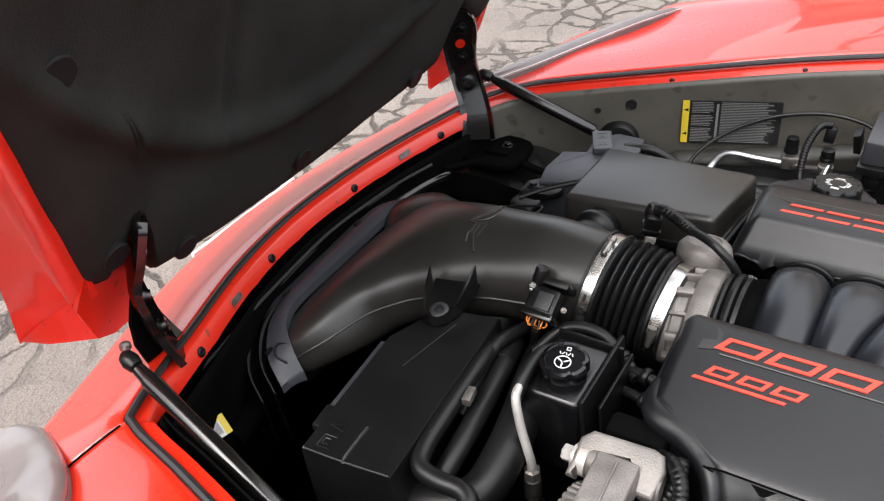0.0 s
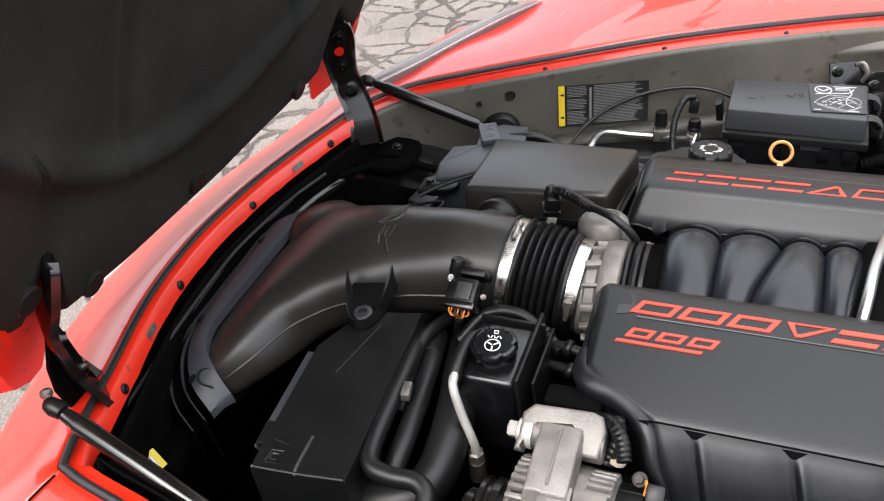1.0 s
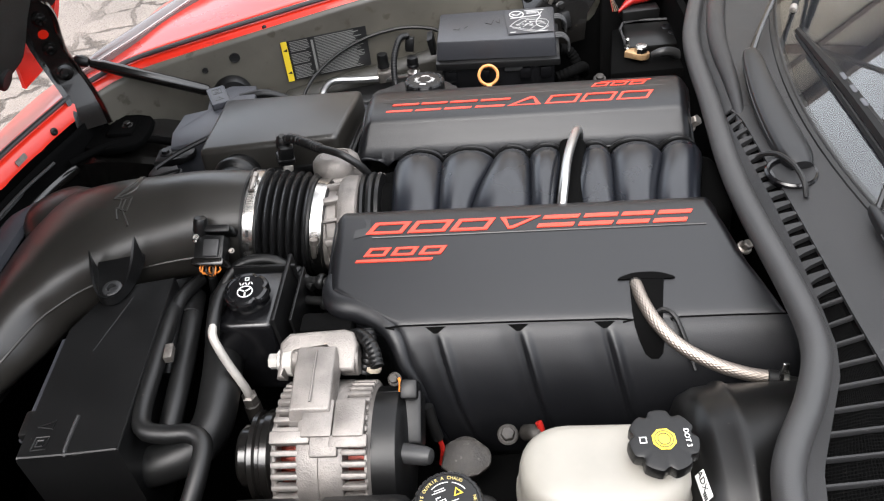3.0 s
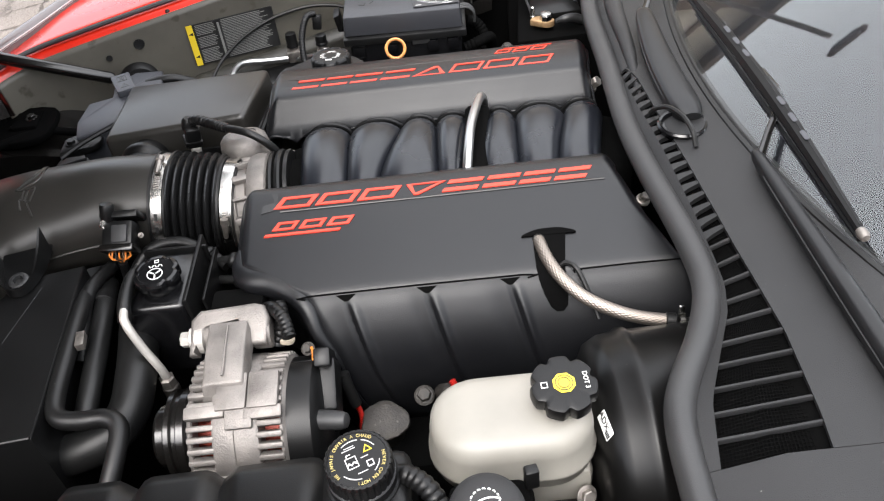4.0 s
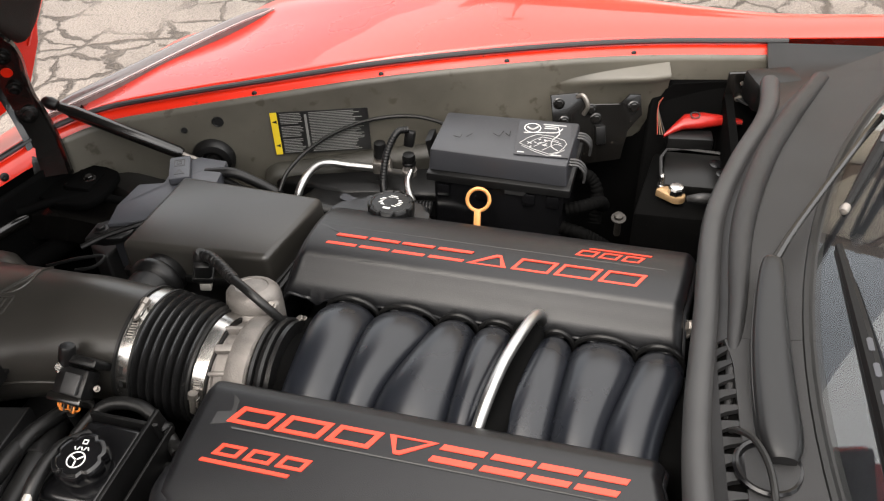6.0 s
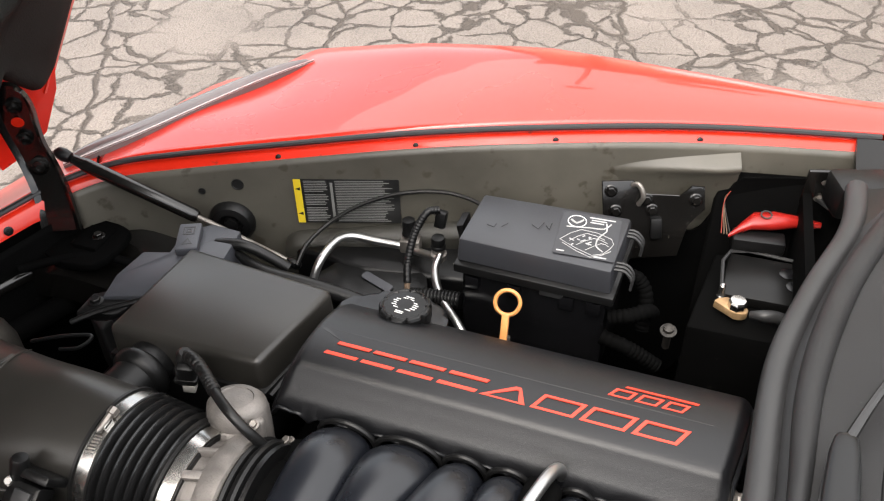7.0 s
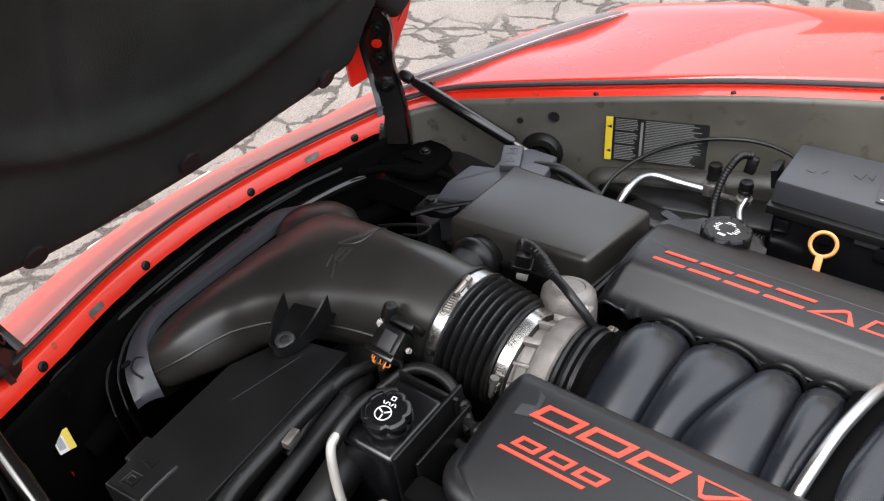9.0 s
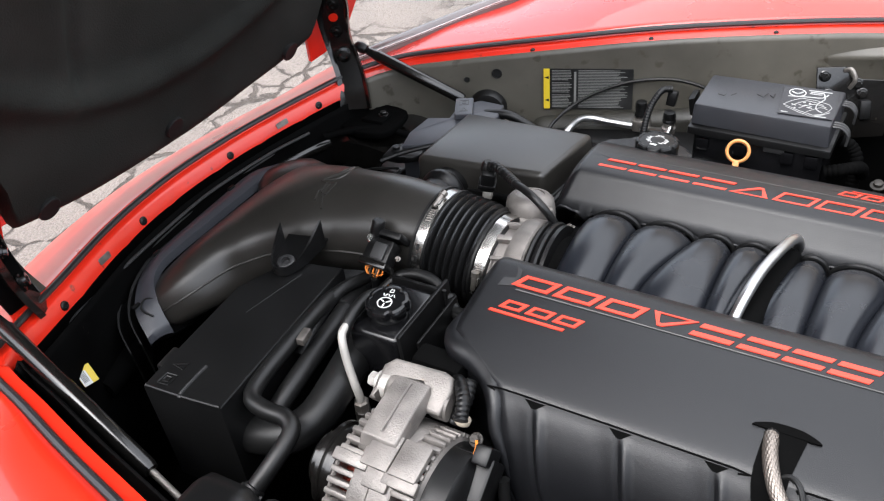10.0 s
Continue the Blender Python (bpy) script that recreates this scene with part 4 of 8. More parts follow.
def wiper(name_label, pivot, elbow, tip_joint, blade0, blade1, base_w, bend=0.0, corner=(0, 0, 0.005)):
    w = thing("wiper", name_label, "wiper", pivot, group="windshield wipers")
    p, e, t = Vector(pivot), Vector(elbow), Vector(tip_joint)
    d = (e - p).normalized()
    side = d.cross(Vector((0, 0, 1))).normalized()
    loops = []
    for q, w_, hh in spline([(0.0, 0.55, 0.005), (0.05, 0.85, 0.008), (0.15, 1.0, 0.0095), (0.5, 0.92, 0.009), (0.85, 0.72, 0.0075), (0.97, 0.56, 0.006), (1.0, 0.40, 0.004)], 4):
        c = p.lerp(e, q) + side * (bend * math.sin(math.pi * q))
        section = [(-1, -1.0), (-1, -0.2)] + [(math.cos(a), 0.15 + 0.85 * math.sin(a)) for a in (math.pi * (1 - j / 8) for j in range(9))] + [(1, -0.2), (1, -1.0)]
        loops.append([c + side * (base_w * w_ * a) + Vector((0, 0, hh * b)) for a, b in section])
    part("arm", rings(loops), ARM, w, angle=55)
    # Grey tubes draw the light line along both edges of the arm.
    for a in (-1, 1):
        part("arm_edge", tube([tuple(p.lerp(e, q) + side * (bend * math.sin(math.pi * q) + a * base_w * w_) + Vector((0, 0, -0.002))) for q, w_ in ((0.08, 0.92), (0.3, 0.98), (0.6, 0.88), (0.9, 0.66))], 0.0010, 6, 3), SEAL, w)
    d = (e - p)
    part("hook", tube([tuple(p.lerp(e, 0.97)), tuple(e.lerp(t, 0.20) + Vector(corner) * 0.5), tuple(e.lerp(t, 0.70) + Vector(corner)), tuple(t)], [0.0050, 0.0042, 0.0042, 0.0055], 8), SHELL, w)
    a, b = Vector(blade0), Vector(blade1)
    mids = [a.lerp(b, k / 10) + Vector((0, 0, 0.012 * math.sin(math.pi * k / 10))) for k in range(11)]
    bl = part("blade", tube([tuple(q) for q in mids], [0.004, 0.0055, 0.007, 0.0078, 0.008, 0.0085, 0.008, 0.0078, 0.007, 0.0055, 0.004], 8, 3), BLADE, w, "black bridge blade")
    part("tip_cap", lathe([(0.005, -0.004), (0.0055, 0.002), (0.004, 0.007), (0.001, 0.008)], aim(tuple(b), tuple(b - a)), 12), DULL, bl, "pale end cap")
    part("rubber", tube([tuple(a.lerp(b, k / 6) - Vector((0, 0, 0.007))) for k in range(7)], 0.0032, 6, 2), BLADE, bl)
    # Pale plates stand for the glass's bright reflection seen through the blade's slots.
    for k in (0.3, 0.36, 0.42, 0.62, 0.68, 0.74):
        q = a.lerp(b, k) + Vector((0, 0, 0.012 * math.sin(math.pi * k) + 0.0076))
        part("slot", prism(round_outline(0.016, 0.0050, 0.002, 3), 0.001, aim(tuple(q), (-0.25, 0, 1), tuple(b - a)), 0.0002, 1), GREYPL, bl)
    return w


wiper("black windshield wiper parked low on the glass", (0.372, -0.60, 0.872), (0.346, -0.205, 0.884), (0.382, -0.098, 0.914), (0.366, 0.145, 0.905), (0.387, -0.362, 0.899), 0.0105, 0.0, (0.018, -0.012, 0.002))
wiper("grey wiper arm with a broad base on the cowl", (0.309, -0.105, 0.868), (0.308, 0.142, 0.882), (0.442, 0.420, 0.902), (0.565, 0.660, 0.925), (0.380, 0.215, 0.903), 0.0185, -0.006)
piv = thing("pivot_cup", "black recessed cup round the wiper pivot", "cup", (0.297, -0.110, 0.858))
part("cup", lathe([(0.024, -0.004), (0.028, 0.000), (0.029, 0.006), (0.027, 0.008), (0.0245, 0.007), (0.0225, 0.0020), (0.010, 0.0012), (0.0005, 0.0010)], aim((0.297, -0.110, 0.8575), (0, 0, 1)), 36), GLOSSY, piv)
wash_hose = thing("washer_hose", "thin black washer hose looped over the cowl", "hose", (0.30, -0.12, 0.86))
part("tube", tube([(0.268, -0.076, 0.860), (0.272, -0.083, 0.870), (0.283, -0.096, 0.878), (0.293, -0.120, 0.880), (0.298, -0.144, 0.875), (0.300, -0.155, 0.862)], 0.0030, 8), RUBBER, wash_hose)


# ---- engine: block, manifold, covers ----
block_thing = thing("engine_block", "dark cast engine block deep in the bay", "engine", (0, 0, 0.3))
part("block", block((0.50, 0.40, 0.38), pose(0.0, 0.0, 0.29), 0.02), DARK, block_thing)
for s in (-1, 1):
    part("valve_cover", block((0.46, 0.12, 0.15), pose(0.015, 0.190 * s, 0.54, -18 * s, 0, 0), 0.02), PLASTIC, block_thing)
    part("exhaust_side", block((0.46, 0.09, 0.22), pose(0.03, 0.33 * s, 0.40), 0.02), DARK, block_thing)

# Cover cross-section: distance from the middle, height.
SECTION = [(0.074, 0.758), (0.077, 0.785), (0.088, 0.815), (0.100, 0.8235), (0.112, 0.826), (0.150, 0.8235), (0.190, 0.8185), (0.218, 0.8135), (0.245, 0.8070), (0.2630, 0.8015),
           (0.2695, 0.7955), (0.2795, 0.7835), (0.2955, 0.758), (0.3085, 0.724), (0.312, 0.680), (0.304, 0.610)]


FAR_SECTION = [(0.083, 0.774), (0.0855, 0.785), (0.098, 0.7985), (0.110, 0.8120), (0.120, 0.8205), (0.152, 0.8232), (0.190, 0.8185), (0.218, 0.808), (0.240, 0.794), (0.255, 0.780), (0.262, 0.765), (0.270, 0.745), (0.280, 0.72), (0.290, 0.69), (0.295, 0.65), (0.296, 0.61)]


def cover_ends(k):
    """Where the cover begins and ends along the engine at each place of the section."""
    front = lerp([(0, -0.232), (4, -0.228), (7, -0.225), (8, -0.184), (9, -0.154), (10, -0.148), (11, -0.141), (12, -0.128), (13, -0.114), (14, -0.099), (15, -0.085)], k)[0]
    back = lerp([(0, 0.225), (4, 0.218), (6, 0.236), (8, 0.258), (10, 0.275), (15, 0.285)], k)[0]
    return front, back


def cover_shell(s):
    """s: -1 for the near bank, 1 for the far bank, which is the same moulding turned round."""
    loops = []
    fine = spline([(k, *SECTION[k]) for k in range(len(SECTION))], 3)
    if s > 0:
        fine = spline([(k, *p) for k, p in enumerate(FAR_SECTION)], 3)
    for k, d, z in fine:
        a, b = cover_ends(k)
        if s > 0:
            a, b = lerp([(0, -0.236), (4, -0.222), (8, -0.225), (15, -0.20)], k)[0], lerp([(0, 0.236), (4, 0.230), (6, 0.240), (15, 0.26)], k)[0]
        row = []
        n = 300 if s < 0 else 220
        for i in range(n + 1):
            q = i / n
            x = a + (b - a) * q
            zz, dd = z, d
            e = min(q, 1 - q) * (b - a)
            drop = 0.012 * max(0.0, 1 - e / 0.014) ** 2
            zz -= drop
            if s < 0 and 10.2 < k < 14.8:
                # Panels below the crease, each stepped back from the next at a leaning rib.
                for rx in (-0.103, -0.015, 0.075):
                    q_ = x - (rx + 0.26 * (0.797 - z))
                    lift = 0.0042 * math.exp(-((q_ - 0.0065) / 0.0055) ** 2) - 0.0040 * math.exp(-(q_ / 0.0035) ** 2) - 0.0022 * math.exp(-((q_ + 0.012) / 0.012) ** 2)
                    lift *= math.sin(math.pi * min(1.0, (k - 10.2) / 2.0) / 2) * (1.0 if k < 12.6 else max(0.0, (14.8 - k) / 2.2))
                    zz += lift * 0.45
                    dd += lift
                dd += 0.003 * math.sin(math.pi * (k - 10.2) / 4.6)
            if k < 1.2 and s > 0:
                zz += (1.2 - k) * 0.016 * abs(math.sin((x + 0.19) * math.pi / 0.0565)) - 0.010
            row.append(Vector((x, s * dd, zz)))
        loops.append(row)
    b = rings(loops, closed=False, cap=False)
    # Front and rear end walls.
    for j in (0, len(loops[0]) - 1):
        edge = [l[j] for l in loops]
        sgn = -1 if j == 0 else 1
        rings([edge, [p + Vector((0.004 * sgn, 0, -0.006)) for p in edge], [Vector((p.x + 0.006 * sgn, p.y, max(0.60, p.z - 0.085))) for p in edge]], closed=False, cap=False, bm=b)
    return b


def badge(parent, s):
    """Plain slanted red bars and frames in the place of the maker's marks, raised on the cover."""
    # Reading frame: origin at the row's start; a runs along the row, b towards the engine's middle.
    def at(a, b):
        x, d = -0.1875 + a, (0.1535 if s > 0 else 0.1415) - b
        sec = FAR_SECTION if s > 0 else SECTION
        z = float(np.interp(d, [p[0] for p in sec], [p[1] for p in sec]))
        return Vector((x * (-s), s * d, z))

    def slanted(a0, a1, b0, b1):
        return [(a0 + 0.55 * b0, b0), (a1 + 0.55 * b0, b0), (a1 + 0.55 * b1, b1), (a0 + 0.55 * b1, b1)]
    def plate(ring_):
        low = [at(a, b) for a, b in ring_]
        part("badge_bar", rings([[p + Vector((0, 0, h)) for p in low] for h in (-0.002, 0.0013)]), LETTER, parent)

    def hollow(outer, inner):
        loops = [[at(a, b) + Vector((0, 0, h)) for a, b in ring_] for ring_, h in ((outer, -0.002), (outer, 0.0013), (inner, 0.0013), (inner, -0.002))]
        part("badge_frame", rings(loops, cap=False), LETTER, parent, angle=30)

    def box_(a0, a1, b0, b1, t_):
        hollow(slanted(a0, a1, b0, b1), slanted(a0 + 1.5 * t_, a1 - 1.5 * t_, b0 + t_, b1 - t_))

    def stack(a0, a1, b0, b1, t_):
        plate(slanted(a0, a1, b0, b0 + 1.5 * t_))
        plate(slanted(a0, a1, b1 - 1.5 * t_, b1))
    thin = 0.0040 if s < 0 else 0.0027
    far_ = 0.004 if s > 0 else 0.0
    for a0, a1 in ((0.000, 0.043), (0.049, 0.093), (0.099, 0.142)):
        box_(a0, a1, 0.0, 0.0195, thin)
    # A hollow wedge, then pairs of bars.
    c = 0.0107
    hollow([(0.147 + c, 0.0195), (0.166, 0.0), (0.172, 0.0), (0.194 + c, 0.0195)], [(0.154 + c, 0.0178), (0.1675, 0.0040), (0.1705, 0.0040), (0.186 + c, 0.0178)])
    for a0, a1 in ((0.199, 0.240), (0.246, 0.284), (0.289, 0.325), (0.330, 0.367)):
        stack(a0, a1, 0.0, 0.0195, thin)
    k = 0.82 if s > 0 else 1.0
    small = lambda a: 0.016 + far_ + k * (a - 0.016)
    for a0, a1 in ((0.020, 0.045), (0.051, 0.077), (0.083, 0.109)):
        box_(small(a0), small(a1), -0.0350, -0.0225, 0.75 * thin)
    plate(slanted(small(0.016), small(0.103), -0.0435, -0.0400))


def cover(s, label, at):
    c = thing("engine_cover", label, "engine cover", at, group="engine covers")
    sh = part("shell", cover_shell(s), COVER, c, angle=32)
    sol = sh.modifiers.new("thickness", "SOLIDIFY")
    sol.thickness = 0.003
    badge(c, s)
    # The sunken field's slanted step beside the marks, its light and shade laid on.
    x0, d0, d1 = -0.1995 * (-s), 0.106, 0.1475
    sec = FAR_SECTION if s > 0 else SECTION
    z = lambda d: float(np.interp(d, [p[0] for p in sec], [p[1] for p in sec]))
    if s > 0:
        x0, d1 = -0.1995, 0.170
        # Recess shading on the far cover: a black triangle over the surface.
        tri_ = [Vector((x, d, z(d) + 0.0008)) for x, d in ((-0.211, 0.1685), (-0.203, 0.1700), (-0.178, 0.1545))]
        part("step", rings([[p - Vector((0, 0, 0.003)) for p in tri_], tri_]), LABEL, c, "recess shading drawn as a black triangle")
        line_ = [(x0 + 0.006 + 0.40 * q, d1, z(d1) + 0.0002) for q in (0, 0.25, 0.5, 0.75, 1.0)]
        part("groove", tube(line_, 0.0008, 6, 2), LABEL, c, "groove shadow drawn as a fine dark line")
        return c
    # Grey patch for the bevel facet that looks lighter than the cover.
    pts = [(x0, d0, 0.0009), (x0 + 0.015 * (-s), d0 + 0.010, 0.0009), (x0 + 0.018 * (-s), d1 - 0.006, 0.0009), (x0 - 0.002 * (-s), d1, 0.0009)]
    low = [Vector((x, s * d, z(d) + e)) for x, d, e in pts]
    part("step", rings([[p - Vector((0, 0, 0.003)) for p in low], low]), SEAL, c, "grey patch drawn for the recess's lighter bevel")
    e0 = [Vector((x0 + 0.02 * (-s) + 0.38 * q * (-s), s * (d1 - 0.0008), z(d1) + 0.0006)) for q in (0, 0.25, 0.5, 0.75, 1.0)]
    part("groove", tube([tuple(p) for p in e0], 0.0010, 6, 2), LABEL, c, "groove shadow drawn as a fine dark line")
    return c


near = cover(-1, "matte black engine cover with red raised bars and ribbed side", (0.0, -0.2, 0.60))
far = cover(1, "matte black engine cover with red raised bars and oil filler", (0.0, 0.2, 0.60))

# Crease shadow, notches and hose slot of the near cover, laid on in near-black.
for x0, x1 in ((-0.146, 0.098), (0.146, 0.270)):
    pts = [(x0, -0.2695, 0.7965), (x0 + 0.008, -0.2672, 0.7995), (x1 - 0.008, -0.2672, 0.7995), (x1 - 0.003, -0.2695, 0.7965)]
    part("crease_lip", tube(pts, 0.0010, 6, 2), DARK, near, "overhang shadow drawn as a thin dark tube")
for x in (-0.103, -0.015, 0.075):
    part("crease_notch", prism([(-0.010, 0.0008), (0.012, 0.0008), (0.003, -0.0065), (-0.001, -0.0065)], 0.0009, aim((x, -0.2688, 0.7972), (0, -0.74, 0.67), (1, 0, 0)), 0.0002, 1), DARK, near)
SLOT = [(0.222, 0.8128, 0.107, 0.143), (0.240, 0.8083, 0.106, 0.140), (0.262, 0.8022, 0.1055, 0.1365), (0.2710, 0.7945, 0.107, 0.136), (0.281, 0.7825, 0.111, 0.1365), (0.289, 0.770, 0.117, 0.135), (0.292, 0.765, 0.123, 0.130)]


def slot_face(u, v):
    d, z, xl, xr = lerp([(k / 6, *row) for k, row in enumerate(SLOT)], v)
    lower = max(0.0, min(1.0, (d - 0.262) / 0.01))
    return (xl + (xr - xl) * u, -d - 0.0030 * lower, z + 0.0016)


# The recess's shade: a near-black sheet just over the uncut cover.
part("hose_recess", slab(slot_face, 12, 30, lambda u, v: (0, 0.002, -0.003)), DARK, near, "near-black sheet drawn for the shaded hose recess", 60)
part("slot_brow", prism(smooth_outline([(-0.030, -0.002), (-0.016, 0.005), (0.0, 0.0065), (0.016, 0.005), (0.030, -0.002), (0.0, -0.002)], 5), 0.0050, aim((0.1245, -0.2200, 0.8105), (0.0, -0.25, 0.96), (1, 0, 0)), 0.0012), DARK, near)
hexbolt("bolt", (0.247, -0.148, 0.786), (0.3, -0.3, 0.9), 0.006, 0.012, DULL, block_thing)
hexbolt("bolt", (0.232, 0.117, 0.786), (0.6, -0.3, 0.6), 0.008, 0.018, DULL, block_thing)

# Rounded front corner bead of the near cover.
part("edge_bead", tube([(-0.221, -0.190, 0.800), (-0.220, -0.214, 0.797), (-0.208, -0.228, 0.794), (-0.184, -0.235, 0.793), (-0.161, -0.250, 0.790), (-0.146, -0.270, 0.784), (-0.136, -0.290, 0.762), (-0.119, -0.303, 0.730), (-0.100, -0.308, 0.675)],
                       [0.011, 0.0135, 0.0155, 0.016, 0.0140, 0.0105, 0.008, 0.006, 0.005], 16), COVER, near, angle=70)

for xa, xb in ((-0.074, 0.017), (0.028, 0.117), (0.132, 0.206)):
    part("edge_bead", tube([(xa, 0.2635, 0.763), (xa + 0.006, 0.2612, 0.769), (xb - 0.006, 0.2612, 0.769), (xb, 0.2635, 0.763)], 0.0016, 8, 2), COVER, far)

# Oil filler cap on its raised seat.
seat = smooth_outline([(-0.062, -0.03), (-0.045, 0.03), (0.0, 0.045), (0.055, 0.042), (0.072, 0.0), (0.06, -0.03)], 5)
part("filler_seat", prism(seat, 0.020, aim((-0.164, 0.236, 0.772), (0, 0.05, 1), (1, 0, 0)), 0.012, 3), COVER, far, "raised moulding round the oil filler")


def ribbed_cap(name, label, at, axis, r, h, lobes, mat, category, x_hint=(1, 0, 0), dome=0.0015):
    c = thing(name, label, category, at)
    m = aim(at, axis, x_hint)
    prof = [(r * 0.80, 0), (r * 0.98, 0.001), (r, 0.003), (r, h - 0.0035), (r * 0.95, h - 0.001), (r * 0.86, h), (r * 0.80, h - 0.0012), (r * 0.4, h - 0.001 + dome * 0.5), (0.001, h - 0.001 + dome)]
    return c, part("cap", lathe(prof, m, 96, lobes=lobes, lobe=0.09), mat, c, angle=30), m


oil, oilcap, om = ribbed_cap("oil_cap", "black knobbed oil filler cap with pale print", (-0.142, 0.241, 0.792), (0, 0.06, 1), 0.0305, 0.021, 9, PLASTIC, "cap", (-1, 0.1, 0))
for k, (bx, by, w_) in enumerate(((0, 0.0165, 0.010), (0, 0.0140, 0.010), (-0.007, 0.0085, 0.008), (0.005, 0.0085, 0.012), (0, 0.0050, 0.030), (-0.012, 0.0015, 0.007), (0.004, 0.0015, 0.020), (0, -0.0020, 0.032), (-0.004, -0.0055, 0.018), (0.011, -0.0055, 0.006), (0, -0.0095, 0.014), (0, -0.0130, 0.010))):
    part("print_bar", prism(round_outline(w_, 0.0014, 0.0005, 2), 0.0004, om @ pose(bx, by, 0.0205), 0.0001, 1), WHITE, oilcap)

# Dipstick.
dip = thing("dipstick", "orange-tan ring handle of the oil dipstick", "dipstick", (-0.047, 0.318, 0.70))
ring_m = aim((-0.047, 0.336, 0.762), (0.12, -0.85, 0.5))
ringloops = []
for k in range(28):
    a = 2 * math.pi * k / 28
    c0 = Vector((0.0155 * math.cos(a), 0.0155 * math.sin(a), 0))
    ringloops.append([ring_m @ (c0 * (1 + 0.17 * math.cos(b_)) + Vector((0, 0, 0.0035 * math.sin(b_)))) for b_ in (2 * math.pi * j / 8 for j in range(8))])
rb = rings(ringloops + [ringloops[0]], cap=False)
part("ring", rb, HANDLE, dip, angle=50)
part("stem", block((0.009, 0.006, 0.040), aim((-0.0465, 0.3285, 0.7505), (0.05, -0.42, -0.90), (1, 0, 0)), 0.001), HANDLE, dip)
part("tube", tube([(-0.044, 0.325, 0.715), (-0.04, 0.31, 0.66), (-0.02, 0.30, 0.55)], 0.005, 8), DULL, dip)

# Intake manifold: eight arched runners side by side.
mani = thing("intake_manifold", "black plastic intake manifold with eight arched runners", "intake manifold", (0.03, 0, 0.66))
part("plenum", block((0.46, 0.13, 0.11), pose(0.03, 0.0, 0.668), 0.02, 3), DARK, mani)


# Left and right bounds of each runner at the far end and at the near end.
LANES = [(-0.172, -0.108, -0.168, -0.109), (-0.108, -0.036, -0.109, -0.068), (-0.036, 0.010, -0.068, 0.008), (0.010, 0.056, 0.008, 0.041), (0.080, 0.118, 0.060, 0.112), (0.118, 0.186, 0.112, 0.161), (0.186, 0.236, 0.161, 0.214)]


def runner(far_l, far_r, near_l, near_r):
    loops = []
    path = [(-0.128, 0.735, 0.90), (-0.100, 0.765, 0.98), (-0.070, 0.782, 1.0), (-0.030, 0.791, 1.0), (0.010, 0.793, 1.0), (0.038, 0.789, 1.0), (0.058, 0.775, 0.98), (0.070, 0.752, 0.94), (0.072, 0.715, 0.85)]
    rows = spline(path, 4)
    for i, (y, z, k) in enumerate(rows):
        a, b = rows[max(0, i - 1)], rows[min(len(rows) - 1, i + 1)]
        t = Vector((0, b[0] - a[0], b[1] - a[1])).normalized()
        up = Vector((1, 0, 0)).cross(t)
        up = up if up.z > 0 or up.y > 0 else -up
        f = min(1.15, max(-0.3, (0.066 - y) / 0.141))
        f = f * f * (3 - 2 * f) if 0 < f < 1 else f
        left, right = far_l + (near_l - far_l) * f, far_r + (near_r - far_r) * f
        c, wide = Vector(((left + right) / 2, y, z)), (right - left) / 2 * 1.07
        # The outer ends of the arch stand further apart, so the valleys deepen there.
        tall = 0.021 + 0.004 * min(1.0, wide / 0.04)
        loop = []
        for j in range(20):
            q = 2 * math.pi * j / 20
            loop.append(c + Vector((1, 0, 0)) * (wide * k * math.cos(q)) + up * (tall * k * math.sin(q) - 0.003))
        loops.append(loop)
    return rings(loops)


for lane in LANES:
    part("runner", runner(*lane), RUNNER, mani, angle=70)
for lane in LANES:
    x, wd = (lane[0] + lane[1]) / 2, (lane[1] - lane[0]) / 2
    arc = [(x + wd * math.sin(a), 0.076, 0.768 + (0.022 + 0.14 * wd) * math.cos(a)) for a in (radians(15 * j) for j in range(-6, 7))]
    part("flange_lip", tube(arc, 0.0032, 8, 1), PLASTIC, mani, "thin black scalloped lip")
# Near-black block stands for the shade in the groove round the tube.
part("tube_channel", block((0.036, 0.17, 0.058), pose(0.061, -0.010, 0.748, 0, 0, -6), 0.010, 3), DARK, mani, "near-black block for the shade beside the bright tube")
part("cross_tube", tube([(0.080, 0.098, 0.765), (0.079, 0.088, 0.800), (0.074, 0.070, 0.817), (0.066, 0.035, 0.8245), (0.056, -0.010, 0.826), (0.049, -0.055, 0.822), (0.044, -0.085, 0.806), (0.042, -0.10, 0.79)], 0.0062, 14), CHROME, mani, "bright metal tube across the manifold")
part("front_flange", lathe([(0.060, 0), (0.0700, 0.001), (0.0715, 0.003), (0.0700, 0.006), (0.0660, 0.0075), (0.0705, 0.010), (0.0715, 0.014), (0.0700, 0.017), (0.0650, 0.0185), (0.0690, 0.021), (0.0690, 0.026), (0.050, 0.029)], aim((-0.214, -0.010, 0.735), (1, 0, 0), (0, 0, 1)), 40), PLASTIC, mani, "black throttle flange")
part("snout", lathe([(0.056, 0), (0.054, 0.02), (0.05, 0.05)], aim((-0.190, -0.010, 0.735), (1, 0, 0), (0, 0, 1)), 24), DARK, mani)
hexbolt("bolt", (-0.195, 0.052, 0.768), (-0.4, -0.2, 0.9), 0.005, 0.008, DULL, mani)

